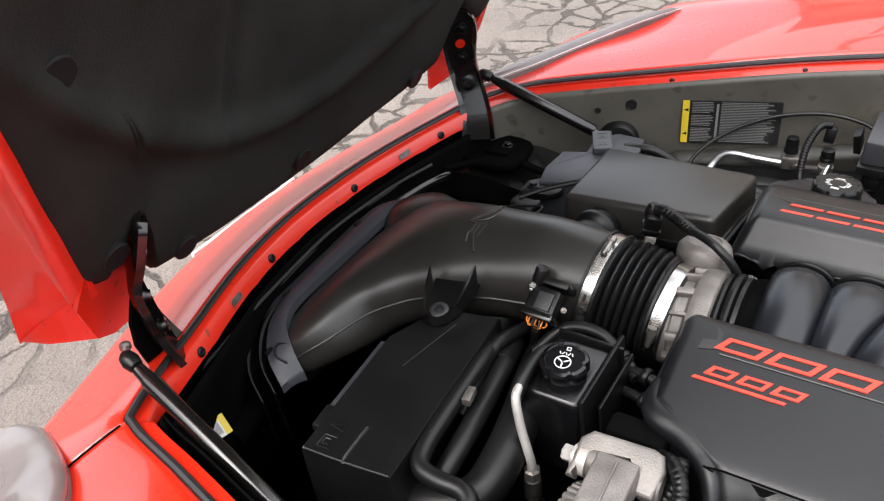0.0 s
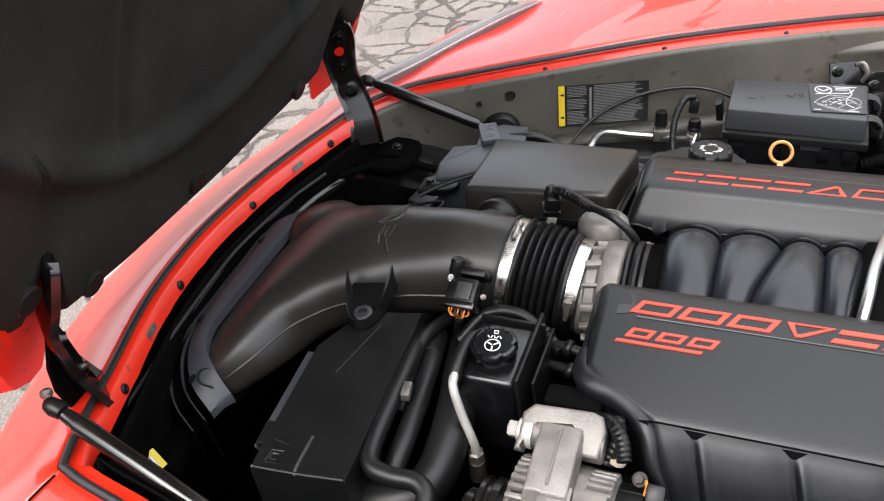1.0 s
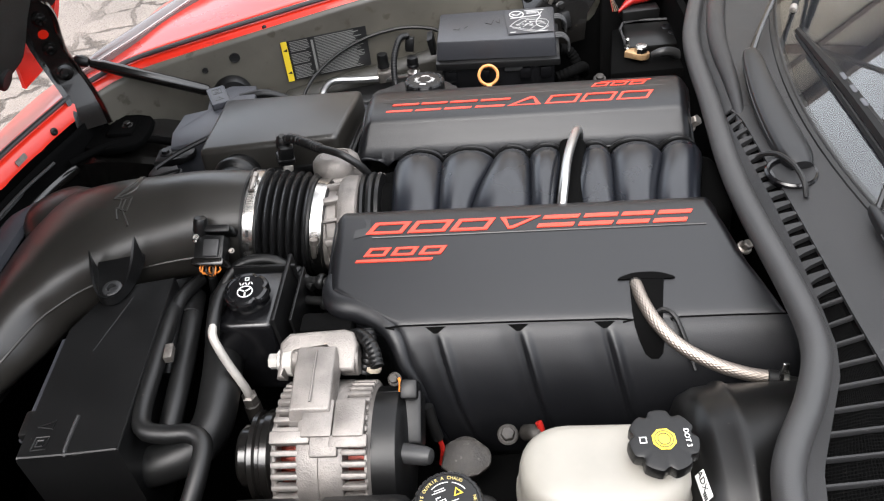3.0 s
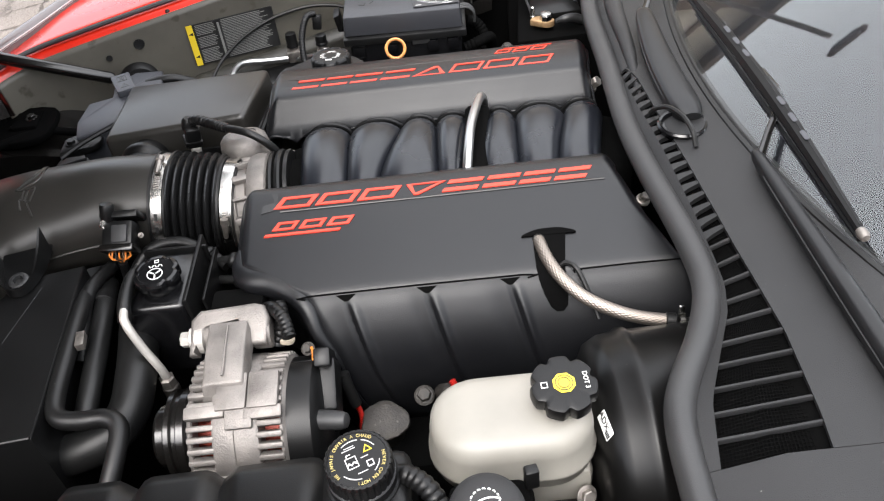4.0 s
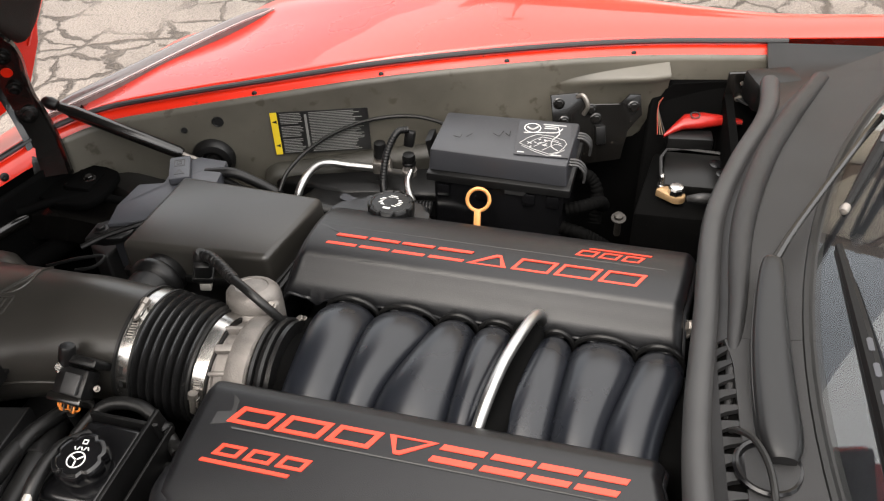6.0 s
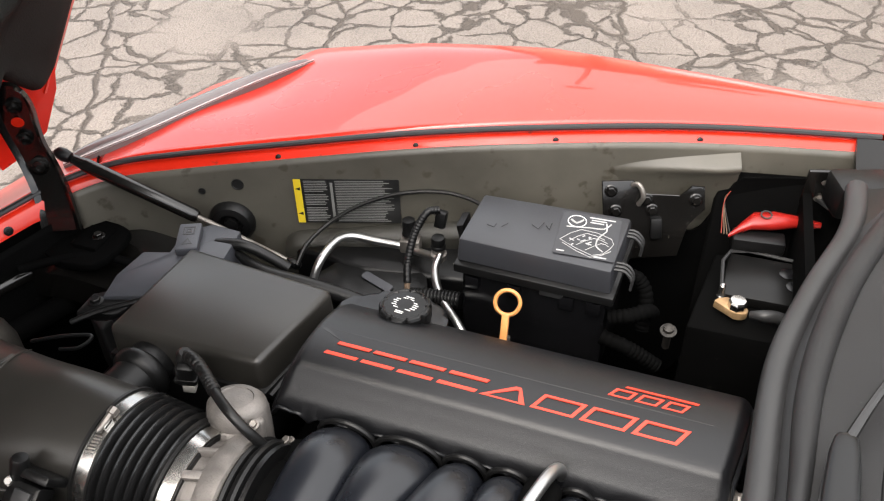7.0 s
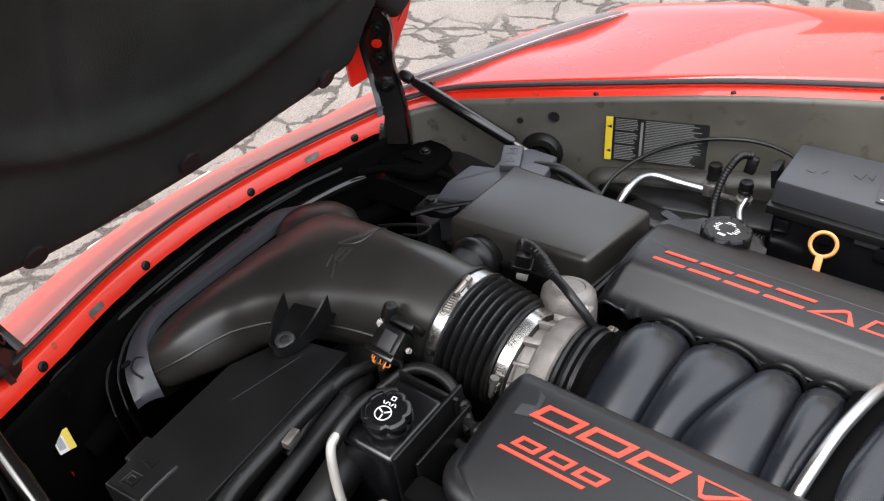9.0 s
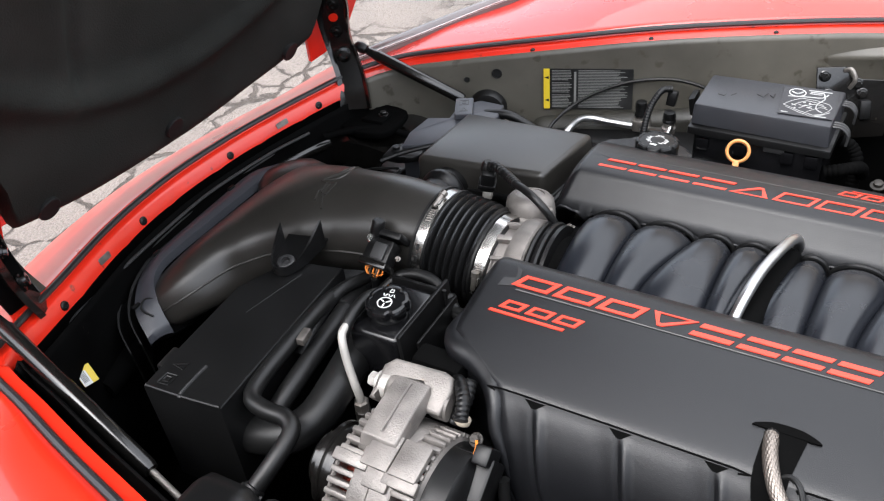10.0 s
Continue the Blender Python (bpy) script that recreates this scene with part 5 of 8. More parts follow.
# Throttle body, coupling and clamps.
thr = thing("throttle_unit", "bare cast aluminium throttle body", "throttle body", (-0.255, -0.010, 0.66))
part("barrel", lathe([(0.050, 0), (0.0590, 0.001), (0.0590, 0.013), (0.0570, 0.015), (0.0570, 0.026), (0.0600, 0.029), (0.0660, 0.031), (0.0675, 0.034), (0.0690, 0.040), (0.0690, 0.054), (0.0660, 0.0565), (0.055, 0.058)], aim((-0.272, -0.010, 0.735), (1, 0, 0), (0, 0, 1)), 48), ALU, thr, angle=30)
for a, w_ in ((-74, 0.007), (-40, 0.005), (-8, 0.006), (18, 0.009), (44, 0.005), (70, 0.010), (96, 0.006), (124, 0.006), (160, 0.006), (205, 0.006), (250, 0.006)):
    q = radians(a)
    part("rib", block((0.028, w_, 0.010), Matrix.Translation((-0.2475, -0.010 - 0.0560 * math.sin(q), 0.735 + 0.0560 * math.cos(q))) @ pose(0, 0, 0, a, 0, 14), 0.0022, 2), ALU, thr)
for a in (24, 76):
    q = radians(a)
    part("ear", lathe([(0.0035, 0), (0.0085, 0.001), (0.0090, 0.003), (0.0090, 0.012), (0.0035, 0.014)], aim((-0.240, -0.010 - 0.0690 * math.sin(q), 0.735 + 0.0690 * math.cos(q)), (1, 0, 0)), 18), ALU, thr, "cast bolt ear")
motor = part("motor_housing", lathe([(0.034, -0.04), (0.0345, 0.020), (0.0340, 0.036), (0.0320, 0.046), (0.0270, 0.0515), (0.020, 0.0535), (0.019, 0.0520), (0.002, 0.0525)], aim((-0.254, 0.054, 0.752), (-0.06, 0.14, 0.98), (1, 0, 0)) @ Matrix.Diagonal((1.0, 0.86, 1, 1)), 36), ALU, thr, "rounded cast throttle motor housing", angle=35)
part("motor_web", block((0.030, 0.012, 0.040), pose(-0.232, 0.040, 0.758, -12, 0, 14), 0.005, 3), ALU, motor)
hexbolt("bolt", (-0.224, 0.040, 0.799), (0.2, -0.4, 1), 0.004, 0.006, DULL, motor)

bel = thing("intake_bellows", "black corrugated rubber intake coupling", "bellows", (-0.315, -0.008, 0.66))
prof = [(0.055, 0.0125)]
for k in range(7):
    h0 = 0.0135 + k * 0.0101
    w0 = 0.0735 - 0.0011 * max(0, k - 4)
    prof += [(w0 - 0.0135, h0), (w0 - 0.0105, h0 + 0.0010), (w0 - 0.0020, h0 + 0.0026), (w0, h0 + 0.0050), (w0 - 0.0020, h0 + 0.0074), (w0 - 0.0105, h0 + 0.0091)]
prof += [(0.055, 0.0850)]
axis_b = Vector((0.096, -0.004, -0.011))
bel_m = aim((-0.366, -0.006, 0.747), tuple(axis_b), (0, 0, 1))
part("corrugated_sleeve", lathe(prof, bel_m, 64), SLEEVE, bel, angle=60)
part("cuff", lathe([(0.050, -0.006), (0.066, -0.006), (0.0735, -0.004), (0.0735, -0.001), (0.069, 0.001), (0.069, 0.0145), (0.074, 0.0155), (0.074, 0.018), (0.055, 0.019)], bel_m, 64), RUBBER, bel, "smooth end cuff under the clamp")
part("cuff", lathe([(0.054, 0.0815), (0.067, 0.082), (0.067, 0.085), (0.0625, 0.086), (0.0625, 0.103), (0.050, 0.105)], bel_m, 64), RUBBER, bel, "smooth end cuff under the clamp")


def hose_clamp(at, r, width, screw_deg, slots, way, holes, axis=(0.096, -0.004, -0.011)):
    m = aim(at, axis, (0, 0, 1))
    c = thing("hose_clamp", "bright steel worm-drive hose clamp", "clamp", tuple(m @ Vector((-r, 0, 0))), group="intake hose clamps")
    part("band", lathe([(r, 0), (r + 0.0012, 0.0004), (r + 0.0014, width / 2), (r + 0.0012, width - 0.0004), (r, width), (r - 0.001, width / 2)], m, 64), STEEL, c)
    q = radians(screw_deg)
    hm = m @ Matrix.Rotation(q, 4, "Z") @ Matrix.Translation((r + 0.001, 0, width / 2))
    part("housing", block((0.007, 0.013, width * 0.62), hm @ Matrix.Translation((0.003, 0, -width * 0.31)), 0.002), STEEL, c)
    sm = hm @ Matrix.Translation((0.0055, -0.014, 0)) @ pose(0, 0, 0, -90, 0, 0)
    part("screw", lathe([(0.0055, -0.002), (0.0055, 0.005), (0.0042, 0.006), (0.0034, 0.024), (0.002, 0.026)], sm, 8), DULL, c)
    for k in range(slots):
        b = radians(screw_deg + way * (11 + 2.6 * k))
        sl = m @ Matrix.Rotation(b, 4, "Z") @ Matrix.Translation((r + 0.0013, 0, width / 2))
        part("slot", block((0.0006, 0.0014, width * 0.5), sl @ Matrix.Translation((0, 0, -width * 0.25)) @ pose(0, 0, 0, 12, 0, 0), 0, 1), DULL, c)
    for k in holes:
        sl = m @ Matrix.Rotation(radians(screw_deg + k), 4, "Z") @ Matrix.Translation((r + 0.0014, 0, width / 2))
        part("long_slot", block((0.0006, 0.009, width * 0.28), sl @ Matrix.Translation((0, 0, -width * 0.14)), 0, 1), LABEL, c)


hose_clamp((-0.3665, -0.006, 0.747), 0.0700, 0.0145, 10, 6, 1, (54, 68))
hose_clamp((-0.2805, -0.009, 0.737), 0.0638, 0.0155, 78, 6, -1, (140,))

# Sensor plug and lead over the throttle.
lead = thing("throttle_lead", "black convoluted wiring lead with a plug", "wiring", (-0.28, 0.07, 0.76))
part("plug", block((0.021, 0.018, 0.034), pose(-0.334, 0.083, 0.780, 10, 8, 20), 0.004), PLASTIC, lead)
part("collar", block((0.025, 0.022, 0.008), pose(-0.334, 0.083, 0.786, 10, 8, 20), 0.002), PLASTIC, lead)
part("foot", block((0.014, 0.012, 0.014), pose(-0.334, 0.082, 0.768, 10, 8, 20), 0.002), PIPE, lead, "pale plug foot")
part("boot", lathe([(0.0085, -0.006), (0.0095, 0.0), (0.0090, 0.008), (0.006, 0.012)], aim((-0.334, 0.086, 0.812), (0.3, 0, 1)), 16), RUBBER, lead)
part("loom", corrugated([(-0.331, 0.086, 0.817), (-0.318, 0.081, 0.822), (-0.300, 0.071, 0.822), (-0.269, 0.048, 0.823)], 0.0072, 0.005), RUBBER, lead)
part("cable", tube([(-0.272, 0.050, 0.823), (-0.254, 0.037, 0.8265), (-0.237, 0.027, 0.8255), (-0.220, 0.022, 0.815), (-0.210, 0.024, 0.800), (-0.205, 0.028, 0.785)], 0.0054, 10), RUBBER, lead)

# ---- intake duct: a horn that widens towards the nose ----
duct = thing("intake_duct", "smooth black moulded intake duct widening to the nose", "air duct", (-0.6, -0.04, 0.6))
STATIONS = [(-0.350, -0.006, 0.748, 0.0680, 0.0680, 4), (-0.385, -0.006, 0.749, 0.0700, 0.0695, 6), (-0.430, -0.007, 0.750, 0.0735, 0.0695, 10), (-0.480, -0.010, 0.748, 0.0790, 0.0660, 14),
            (-0.530, -0.014, 0.743, 0.0890, 0.0640, 19), (-0.575, -0.017, 0.735, 0.1010, 0.0600, 26), (-0.605, -0.022, 0.7265, 0.1140, 0.0570, 31), (-0.632, -0.0265, 0.716, 0.1300, 0.0540, 37), (-0.662, -0.045, 0.700, 0.1580, 0.0520, 43),
            (-0.700, -0.056, 0.675, 0.1790, 0.0490, 50), (-0.730, -0.058, 0.650, 0.1860, 0.0460, 56), (-0.758, -0.055, 0.615, 0.1860, 0.0430, 62)]
loops = []
for x, y, z, hw, hh, tilt in spline(STATIONS, 6):
    t = radians(tilt)
    up = Vector((-math.sin(t), 0, math.cos(t)))
    pw = 0.5 * (1.0 if hw < 0.068 else max(0.62, 1.0 - (hw - 0.068) * 6))
    loop = []
    for k in range(48):
        a = 2 * math.pi * k / 48
        ca, sa = math.cos(a), math.sin(a)
        ex = 2 * pw
        loop.append(Vector((x, y, z)) + Vector((0, 1, 0)) * (hw * abs(ca) ** ex * (1 if ca > 0 else -1)) + up * (hh * abs(sa) ** ex * (1 if sa > 0 else -1)))
    loops.append(loop)
part("horn", rings(loops), MOULD, duct, angle=70)
# A second hump where the duct meets the far side of the filter box.
part("hump", lathe([(0.066, 0), (0.066, 0.035), (0.060, 0.055), (0.045, 0.068), (0.020, 0.074), (0.001, 0.075)], aim((-0.690, 0.080, 0.662), (-0.18, 0.12, 1)), 36), MOULD, duct, angle=70)
# Parting seam along the near side.
seam = []
for x, y, z, hw, hh, tilt in spline(STATIONS[2:], 4):
    t = radians(tilt)
    seam.append((x, y - hw - 0.0006, z))
part("seam", tube(seam, 0.0016, 6, 1), MOULD, duct)
# Filter tray: a crescent rim round the horn's mouth, with a skirt below.
RIM_OUT = [(-0.748, 0.106, 0.714), (-0.777, 0.072, 0.714), (-0.776, -0.018, 0.713), (-0.772, -0.116, 0.711), (-0.770, -0.164, 0.708), (-0.761, -0.205, 0.702), (-0.748, -0.233, 0.692), (-0.726, -0.258, 0.681), (-0.694, -0.275, 0.662)]
RIM_IN = [(-0.742, 0.101, 0.717), (-0.744, 0.062, 0.717), (-0.743, -0.042, 0.717), (-0.743, -0.138, 0.716), (-0.740, -0.182, 0.714), (-0.727, -0.212, 0.707), (-0.708, -0.229, 0.694), (-0.697, -0.236, 0.683), (-0.680, -0.243, 0.664)]
ro, ri = spline(RIM_OUT, 6), spline(RIM_IN, 6)


def crescent(u, v):
    k = u * (len(ro) - 1)
    a, b = Vector(ro[int(k)]), Vector(ri[int(k)])
    return a.lerp(b, v) + Vector((0, 0, 0.004 * math.sin(math.pi * v)))


part("filter_rim", slab(crescent, len(ro) - 1, 6, lambda u, v: (0.002, 0, -0.012)), GREYPL, duct, "dark grey rim of the air filter tray", 50)


def skirt(u, v):
    k = u * (len(ro) - 1)
    p = Vector(ro[int(k)])
    return p + Vector((-0.006 + 0.010 * v, -0.010 * (p.y < -0.1), -0.004 - 0.085 * v))


part("tray_skirt", slab(skirt, len(ro) - 1, 5, lambda u, v: (0.004, 0, -0.002)), PLASTIC, duct, "", 50)
part("tray_skirt", slab(lambda u, v: tuple(Vector(skirt(u, v)) + Vector((-0.014, -0.012, -0.012))), len(ro) - 1, 5, lambda u, v: (0.004, 0, -0.002)), PLASTIC, duct, "", 50)
for k in (10, 24, 40):
    part("latch", block((0.006, 0.014, 0.006), pose(ro[k][0] + 0.004, ro[k][1], ro[k][2] + 0.001), 0.002), PLASTIC, duct)
part("handle_loop", tube([(-0.708, -0.228, 0.692), (-0.724, -0.238, 0.694), (-0.718, -0.252, 0.688), (-0.700, -0.250, 0.680)], 0.0016, 8), RUBBER, duct)
# Fill inside the tray rim, near-black to stand for the shade there.
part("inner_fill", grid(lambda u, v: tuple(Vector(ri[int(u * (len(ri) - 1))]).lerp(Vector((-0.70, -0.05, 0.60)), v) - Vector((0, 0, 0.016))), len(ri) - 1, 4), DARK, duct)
# Raised mark on top: plain slanted bars.
def duct_top(x, y):
    xs = [s[0] for s in STATIONS][::-1]
    f = lambda k: float(np.interp(x, xs, [s[k] for s in STATIONS][::-1]))
    cy, cz, hw, hh, tilt = f(1), f(2), f(3), f(4), radians(f(5))
    ca = max(-0.98, min(0.98, (y - cy) / hw))
    lift = hh * (1 - abs(ca) ** 2.4) ** (1 / 2.4)
    return Vector((x - math.sin(tilt) * lift, y, cz + math.cos(tilt) * lift))


for pts in ([(-0.526, -0.018), (-0.518, -0.002), (-0.511, 0.014), (-0.512, 0.038)], [(-0.524, -0.016), (-0.512, 0.000), (-0.506, 0.014), (-0.510, 0.036)], [(-0.526, -0.018), (-0.506, -0.010), (-0.500, 0.004), (-0.508, 0.036), (-0.524, 0.064)],
            [(-0.514, -0.022), (-0.513, -0.040), (-0.516, -0.040), (-0.512, -0.058)], [(-0.500, -0.022), (-0.502, -0.046), (-0.506, -0.046), (-0.498, -0.068)], [(-0.508, -0.024), (-0.509, -0.044)], [(-0.526, -0.018), (-0.514, -0.022), (-0.500, -0.020)]):
    part("raised_mark", tube([tuple(duct_top(x, y) + Vector((0, 0, 0.0002))) for x, y in pts], 0.0014, 6, 3), MOULD, duct)
# Mounting ear with two tall fins.
EAR = spline([(-0.549, -0.114, 0.796), (-0.540, -0.142, 0.784), (-0.529, -0.165, 0.776), (-0.517, -0.176, 0.7735), (-0.502, -0.174, 0.7725), (-0.493, -0.156, 0.775), (-0.490, -0.128, 0.786), (-0.492, -0.096, 0.802)], 5)
ear_mid = Vector((-0.514, -0.135, 0.772))
plate = [Vector(p).lerp(ear_mid, 0.04) for p in EAR] + [Vector((-0.494, -0.070, 0.768)), Vector((-0.556, -0.084, 0.764))]
plate = [Vector((p.x, p.y, 0.764 + 0.03 * (p.y + 0.16))) for p in plate]
ear = part("mount_ear", rings([[p - Vector((0, 0, 0.004)) for p in plate], plate]), PLASTIC, duct, "black mounting ear with a raised rim")
loops = []
for p in EAR:
    p = Vector(p)
    q = (ear_mid - p).to_2d().normalized().to_3d() * 0.0032
    low = Vector((p.x, p.y, 0.760))
    loops.append([p, p + q, low + q, low])
part("rim", rings(loops), PLASTIC, ear, angle=30)
part("ear_boss", lathe([(0.013, 0), (0.012, 0.008), (0.010, 0.0095), (0.006, 0.0095), (0.0055, 0.004), (0.001, 0.004)], aim((-0.5106, -0.157, 0.7635), (0.05, -0.20, 0.97)), 20), SEAL, ear, "hollow fixing boss")

# Air-flow sensor on the duct's neck.
maf = thing("airflow_sensor", "black air-flow sensor plug with orange wires", "sensor", (-0.40, -0.10, 0.74))
mz = Vector((-0.05, -0.80, -0.60)).normalized()
mo = Vector((-0.397, -0.080, 0.788))
part("base", block((0.050, 0.030, 0.010), aim(tuple(mo + Vector((0.002, 0.004, 0.002)) - mz * 0.004), tuple(mz), (1, -0.1, 0)), 0.003), PLASTIC, maf)
part("nose", lathe([(0.0085, 0), (0.009, 0.004), (0.009, 0.020), (0.0075, 0.023), (0.001, 0.024)], aim((-0.412, -0.084, 0.790), (0.15, 0.30, 0.94)), 20), PLASTIC, maf, "rounded black stub")
part("body", block((0.040, 0.023, 0.034), aim(tuple(mo + mz * 0.004), tuple(mz), (1, -0.1, 0)), 0.004), PLASTIC, maf)
part("collar", block((0.044, 0.027, 0.010), aim(tuple(mo + mz * 0.034), tuple(mz), (1, -0.1, 0)), 0.003), SHELL, maf, "raised connector collar")
part("latch", block((0.020, 0.005, 0.022), aim(tuple(mo + mz * 0.014 + Vector((0.004, -0.006, 0.0125))), tuple(mz), (1, -0.1, 0)), 0.0012), SEAL, maf, "grey lock tab")
for k in range(7):
    a = -0.4135 + 0.0042 * k
    part("wire", tube([(a, -0.113, 0.763), (a + 0.001 - 0.002 * (k % 2), -0.117 - 0.002 * (k % 3), 0.757 - 0.002 * (k % 2)), (-0.4045 + 0.0012 * k, -0.116 + 0.002 * (k % 2), 0.750), (-0.402, -0.112, 0.742)], 0.0011, 6), (ORANGE, ORANGE, RUST, ORANGE, BROWN, ORANGE, ORANGE)[k], maf)
part("tail", tube([(-0.402, -0.114, 0.746), (-0.404, -0.112, 0.735), (-0.41, -0.106, 0.705)], 0.0060, 10), PLASTIC, maf)
hexbolt("screw", (-0.415, -0.091, 0.790), (0.1, -0.6, 0.8), 0.0045, 0.007, STEEL, maf)
hexbolt("screw", (-0.374, -0.096, 0.771), (0.1, -0.6, 0.8), 0.0026, 0.005, DULL, maf)



# ---- near side: module cover, hoses, power steering, alternator ----
mod = thing("module_cover", "black plastic module cover box with moulded marks", "module box", (-0.49, -0.26, 0.60))
top = [(-0.446, -0.122), (-0.438, -0.26), (-0.429, -0.386), (-0.470, -0.393), (-0.532, -0.400), (-0.536, -0.36), (-0.547, -0.216), (-0.525, -0.158), (-0.490, -0.134)]


def mod_z(x, y):
    return 0.757 - 0.06 * (x + 0.49)


loops = []
for dz, grow in ((-0.16, 0.985), (-0.006, 1.0), (-0.0015, 0.992), (0.0, 0.975)):
    cx, cy = -0.497, -0.26
    loops.append([Vector((cx + (x - cx) * grow, cy + (y - cy) * grow, mod_z(x, y) + dz)) for x, y in top])
part("box", rings(loops), PLASTIC, mod, angle=25)
def tab_face(u, v):
    a = Vector((-0.581, -0.193, 0.720)).lerp(Vector((-0.569, -0.347, 0.720)), u)
    b = Vector((-0.562, -0.193, 0.722)).lerp(Vector((-0.546, -0.353, 0.722)), u)
    return a.lerp(b, v)


# The ledge's sky reflection is put in as a paler grey.
part("edge_tab", slab(tab_face, 4, 2, lambda u, v: (0, 0, -0.004)), GREYPL, mod, "side ledge with the sky's sheen painted grey")
part("tab_foot", block((0.014, 0.034, 0.012), pose(-0.541, -0.350, 0.744, 0, 0, 6), 0.003), PLASTIC, mod)
part("ridge", tube([(-0.4815, -0.395, 0.756), (-0.4835, -0.388, 0.7580), (-0.485, -0.362, 0.7582), (-0.486, -0.344, 0.7575)], 0.0022, 6, 2), SEAL, mod)
part("ridge", tube([(-0.529, -0.398, 0.7595), (-0.481, -0.393, 0.7575), (-0.4305, -0.385, 0.7545)], 0.0018, 6, 2), PLASTIC, mod)
for pts in ([(-0.520, -0.389), (-0.506, -0.387), (-0.506, -0.371), (-0.520, -0.373), (-0.520, -0.389)], [(-0.517, -0.384), (-0.510, -0.383), (-0.510, -0.376), (-0.517, -0.377), (-0.517, -0.384)], [(-0.524, -0.359), (-0.507, -0.361), (-0.507, -0.350), (-0.524, -0.359)]):
    part("moulded_mark", tube([(x, y, mod_z(x, y) + 0.0004) for x, y in pts], 0.0011, 6, 1), PLASTIC, mod)
part("mould_line", tube([(-0.505, -0.25, mod_z(-0.505, -0.25)), (-0.487, -0.16, mod_z(-0.487, -0.16))], 0.0006, 5, 1), SEAL, mod)

loom_side = thing("wiring_loom", "black taped wiring loom beside the module cover", "wiring", (-0.43, -0.14, 0.7))
part("loom", tube([(-0.425, -0.10, 0.728), (-0.436, -0.15, 0.738), (-0.434, -0.20, 0.732), (-0.43, -0.25, 0.712)], 0.0085, 12), RUBBER, loom_side)

hose_a = thing("coolant_hose", "black moulded rubber hose with a crook", "hose", (-0.40, -0.3, 0.68), group="coolant hoses")
part("hose", tube([(-0.444, -0.135, 0.728), (-0.436, -0.19, 0.742), (-0.431, -0.26, 0.744), (-0.427, -0.325, 0.741), (-0.417, -0.350, 0.739), (-0.392, -0.356, 0.738), (-0.364, -0.356, 0.738), (-0.349, -0.368, 0.734), (-0.350, -0.40, 0.722), (-0.357, -0.432, 0.706)], 0.0105, 14), RUBBER, hose_a)
part("spring_clip", block((0.010, 0.022, 0.010), pose(-0.417, -0.249, 0.744, 0, 0, 10), 0.001), DULL, hose_a, "grey steel clip")
end_m = aim((-0.356, -0.428, 0.708), (-0.2, -0.75, -0.4))
part("end_clamp", lathe([(0.0105, 0), (0.0125, 0.001), (0.0125, 0.004), (0.0110, 0.005), (0.0125, 0.010), (0.0125, 0.014), (0.0105, 0.015)], end_m, 18), RUBBER, hose_a)
for k in range(5):
    part("clamp_ear", block((0.005, 0.003, 0.010), end_m @ Matrix.Rotation(1.2 * k, 4, "Z") @ Matrix.Translation((0.0125, 0, 0.003)), 0.0008, 1), PLASTIC, hose_a)
hose_b = thing("coolant_hose", "straight black rubber hose running down the bay", "hose", (-0.41, -0.2, 0.68), group="coolant hoses")
part("hose", tube([(-0.432, -0.115, 0.712), (-0.420, -0.17, 0.722), (-0.411, -0.23, 0.722), (-0.407, -0.29, 0.716), (-0.409, -0.335, 0.700)], 0.0125, 14), RUBBER, hose_b)
part("band", lathe([(0.0125, 0), (0.0145, 0.001), (0.0145, 0.014), (0.0125, 0.015)], aim((-0.426, -0.150, 0.719), (0.12, -0.6, 0.1)), 18), PLASTIC, hose_b)
hose_c = thing("radiator_hose", "thick black radiator hose bent towards the nose", "hose", (-0.39, -0.3, 0.64), group="coolant hoses")
part("hose", tube([(-0.400, -0.10, 0.690), (-0.385, -0.16, 0.703), (-0.371, -0.215, 0.708), (-0.364, -0.265, 0.704), (-0.366, -0.310, 0.692), (-0.385, -0.337, 0.682), (-0.420, -0.349, 0.675), (-0.462, -0.352, 0.668)], 0.0235, 18), RUBBER, hose_c)
part("band", lathe([(0.0235, 0), (0.0262, 0.001), (0.0262, 0.012), (0.0235, 0.013)], aim((-0.440, -0.351, 0.6715), (-1, -0.05, -0.15)), 24), PLASTIC, hose_c)
hexbolt("clamp_screw", (-0.446, -0.372, 0.688), (0, -0.8, 0.6), 0.004, 0.006, STEEL, hose_c)

ps = thing("steering_reservoir", "black power steering fluid reservoir", "reservoir", (-0.33, -0.17, 0.62))
part("tank", block((0.074, 0.100, 0.115), pose(-0.332, -0.176, 0.650), 0.009, 3, 0.97), GLOSSY, ps)
part("neck", lathe([(0.020, 0), (0.022, 0.004), (0.022, 0.012)], aim((-0.331, -0.186, 0.763), (0, 0, 1)), 24), GLOSSY, ps)
part("bracket_plate", block((0.006, 0.118, 0.110), pose(-0.288, -0.165, 0.662, 0, -4, 0), 0.002), PLASTIC, ps, "upright black bracket plate")
part("bracket_plate", block((0.004, 0.095, 0.085), pose(-0.276, -0.158, 0.668, 0, -4, 0), 0.0015), PLASTIC, ps)
part("back_plate", block((0.080, 0.005, 0.100), pose(-0.327, -0.123, 0.668), 0.002), PLASTIC, ps)
psm = aim((-0.330, -0.187, 0.773), (0.02, -0.06, 1), (1, 0.12, 0))
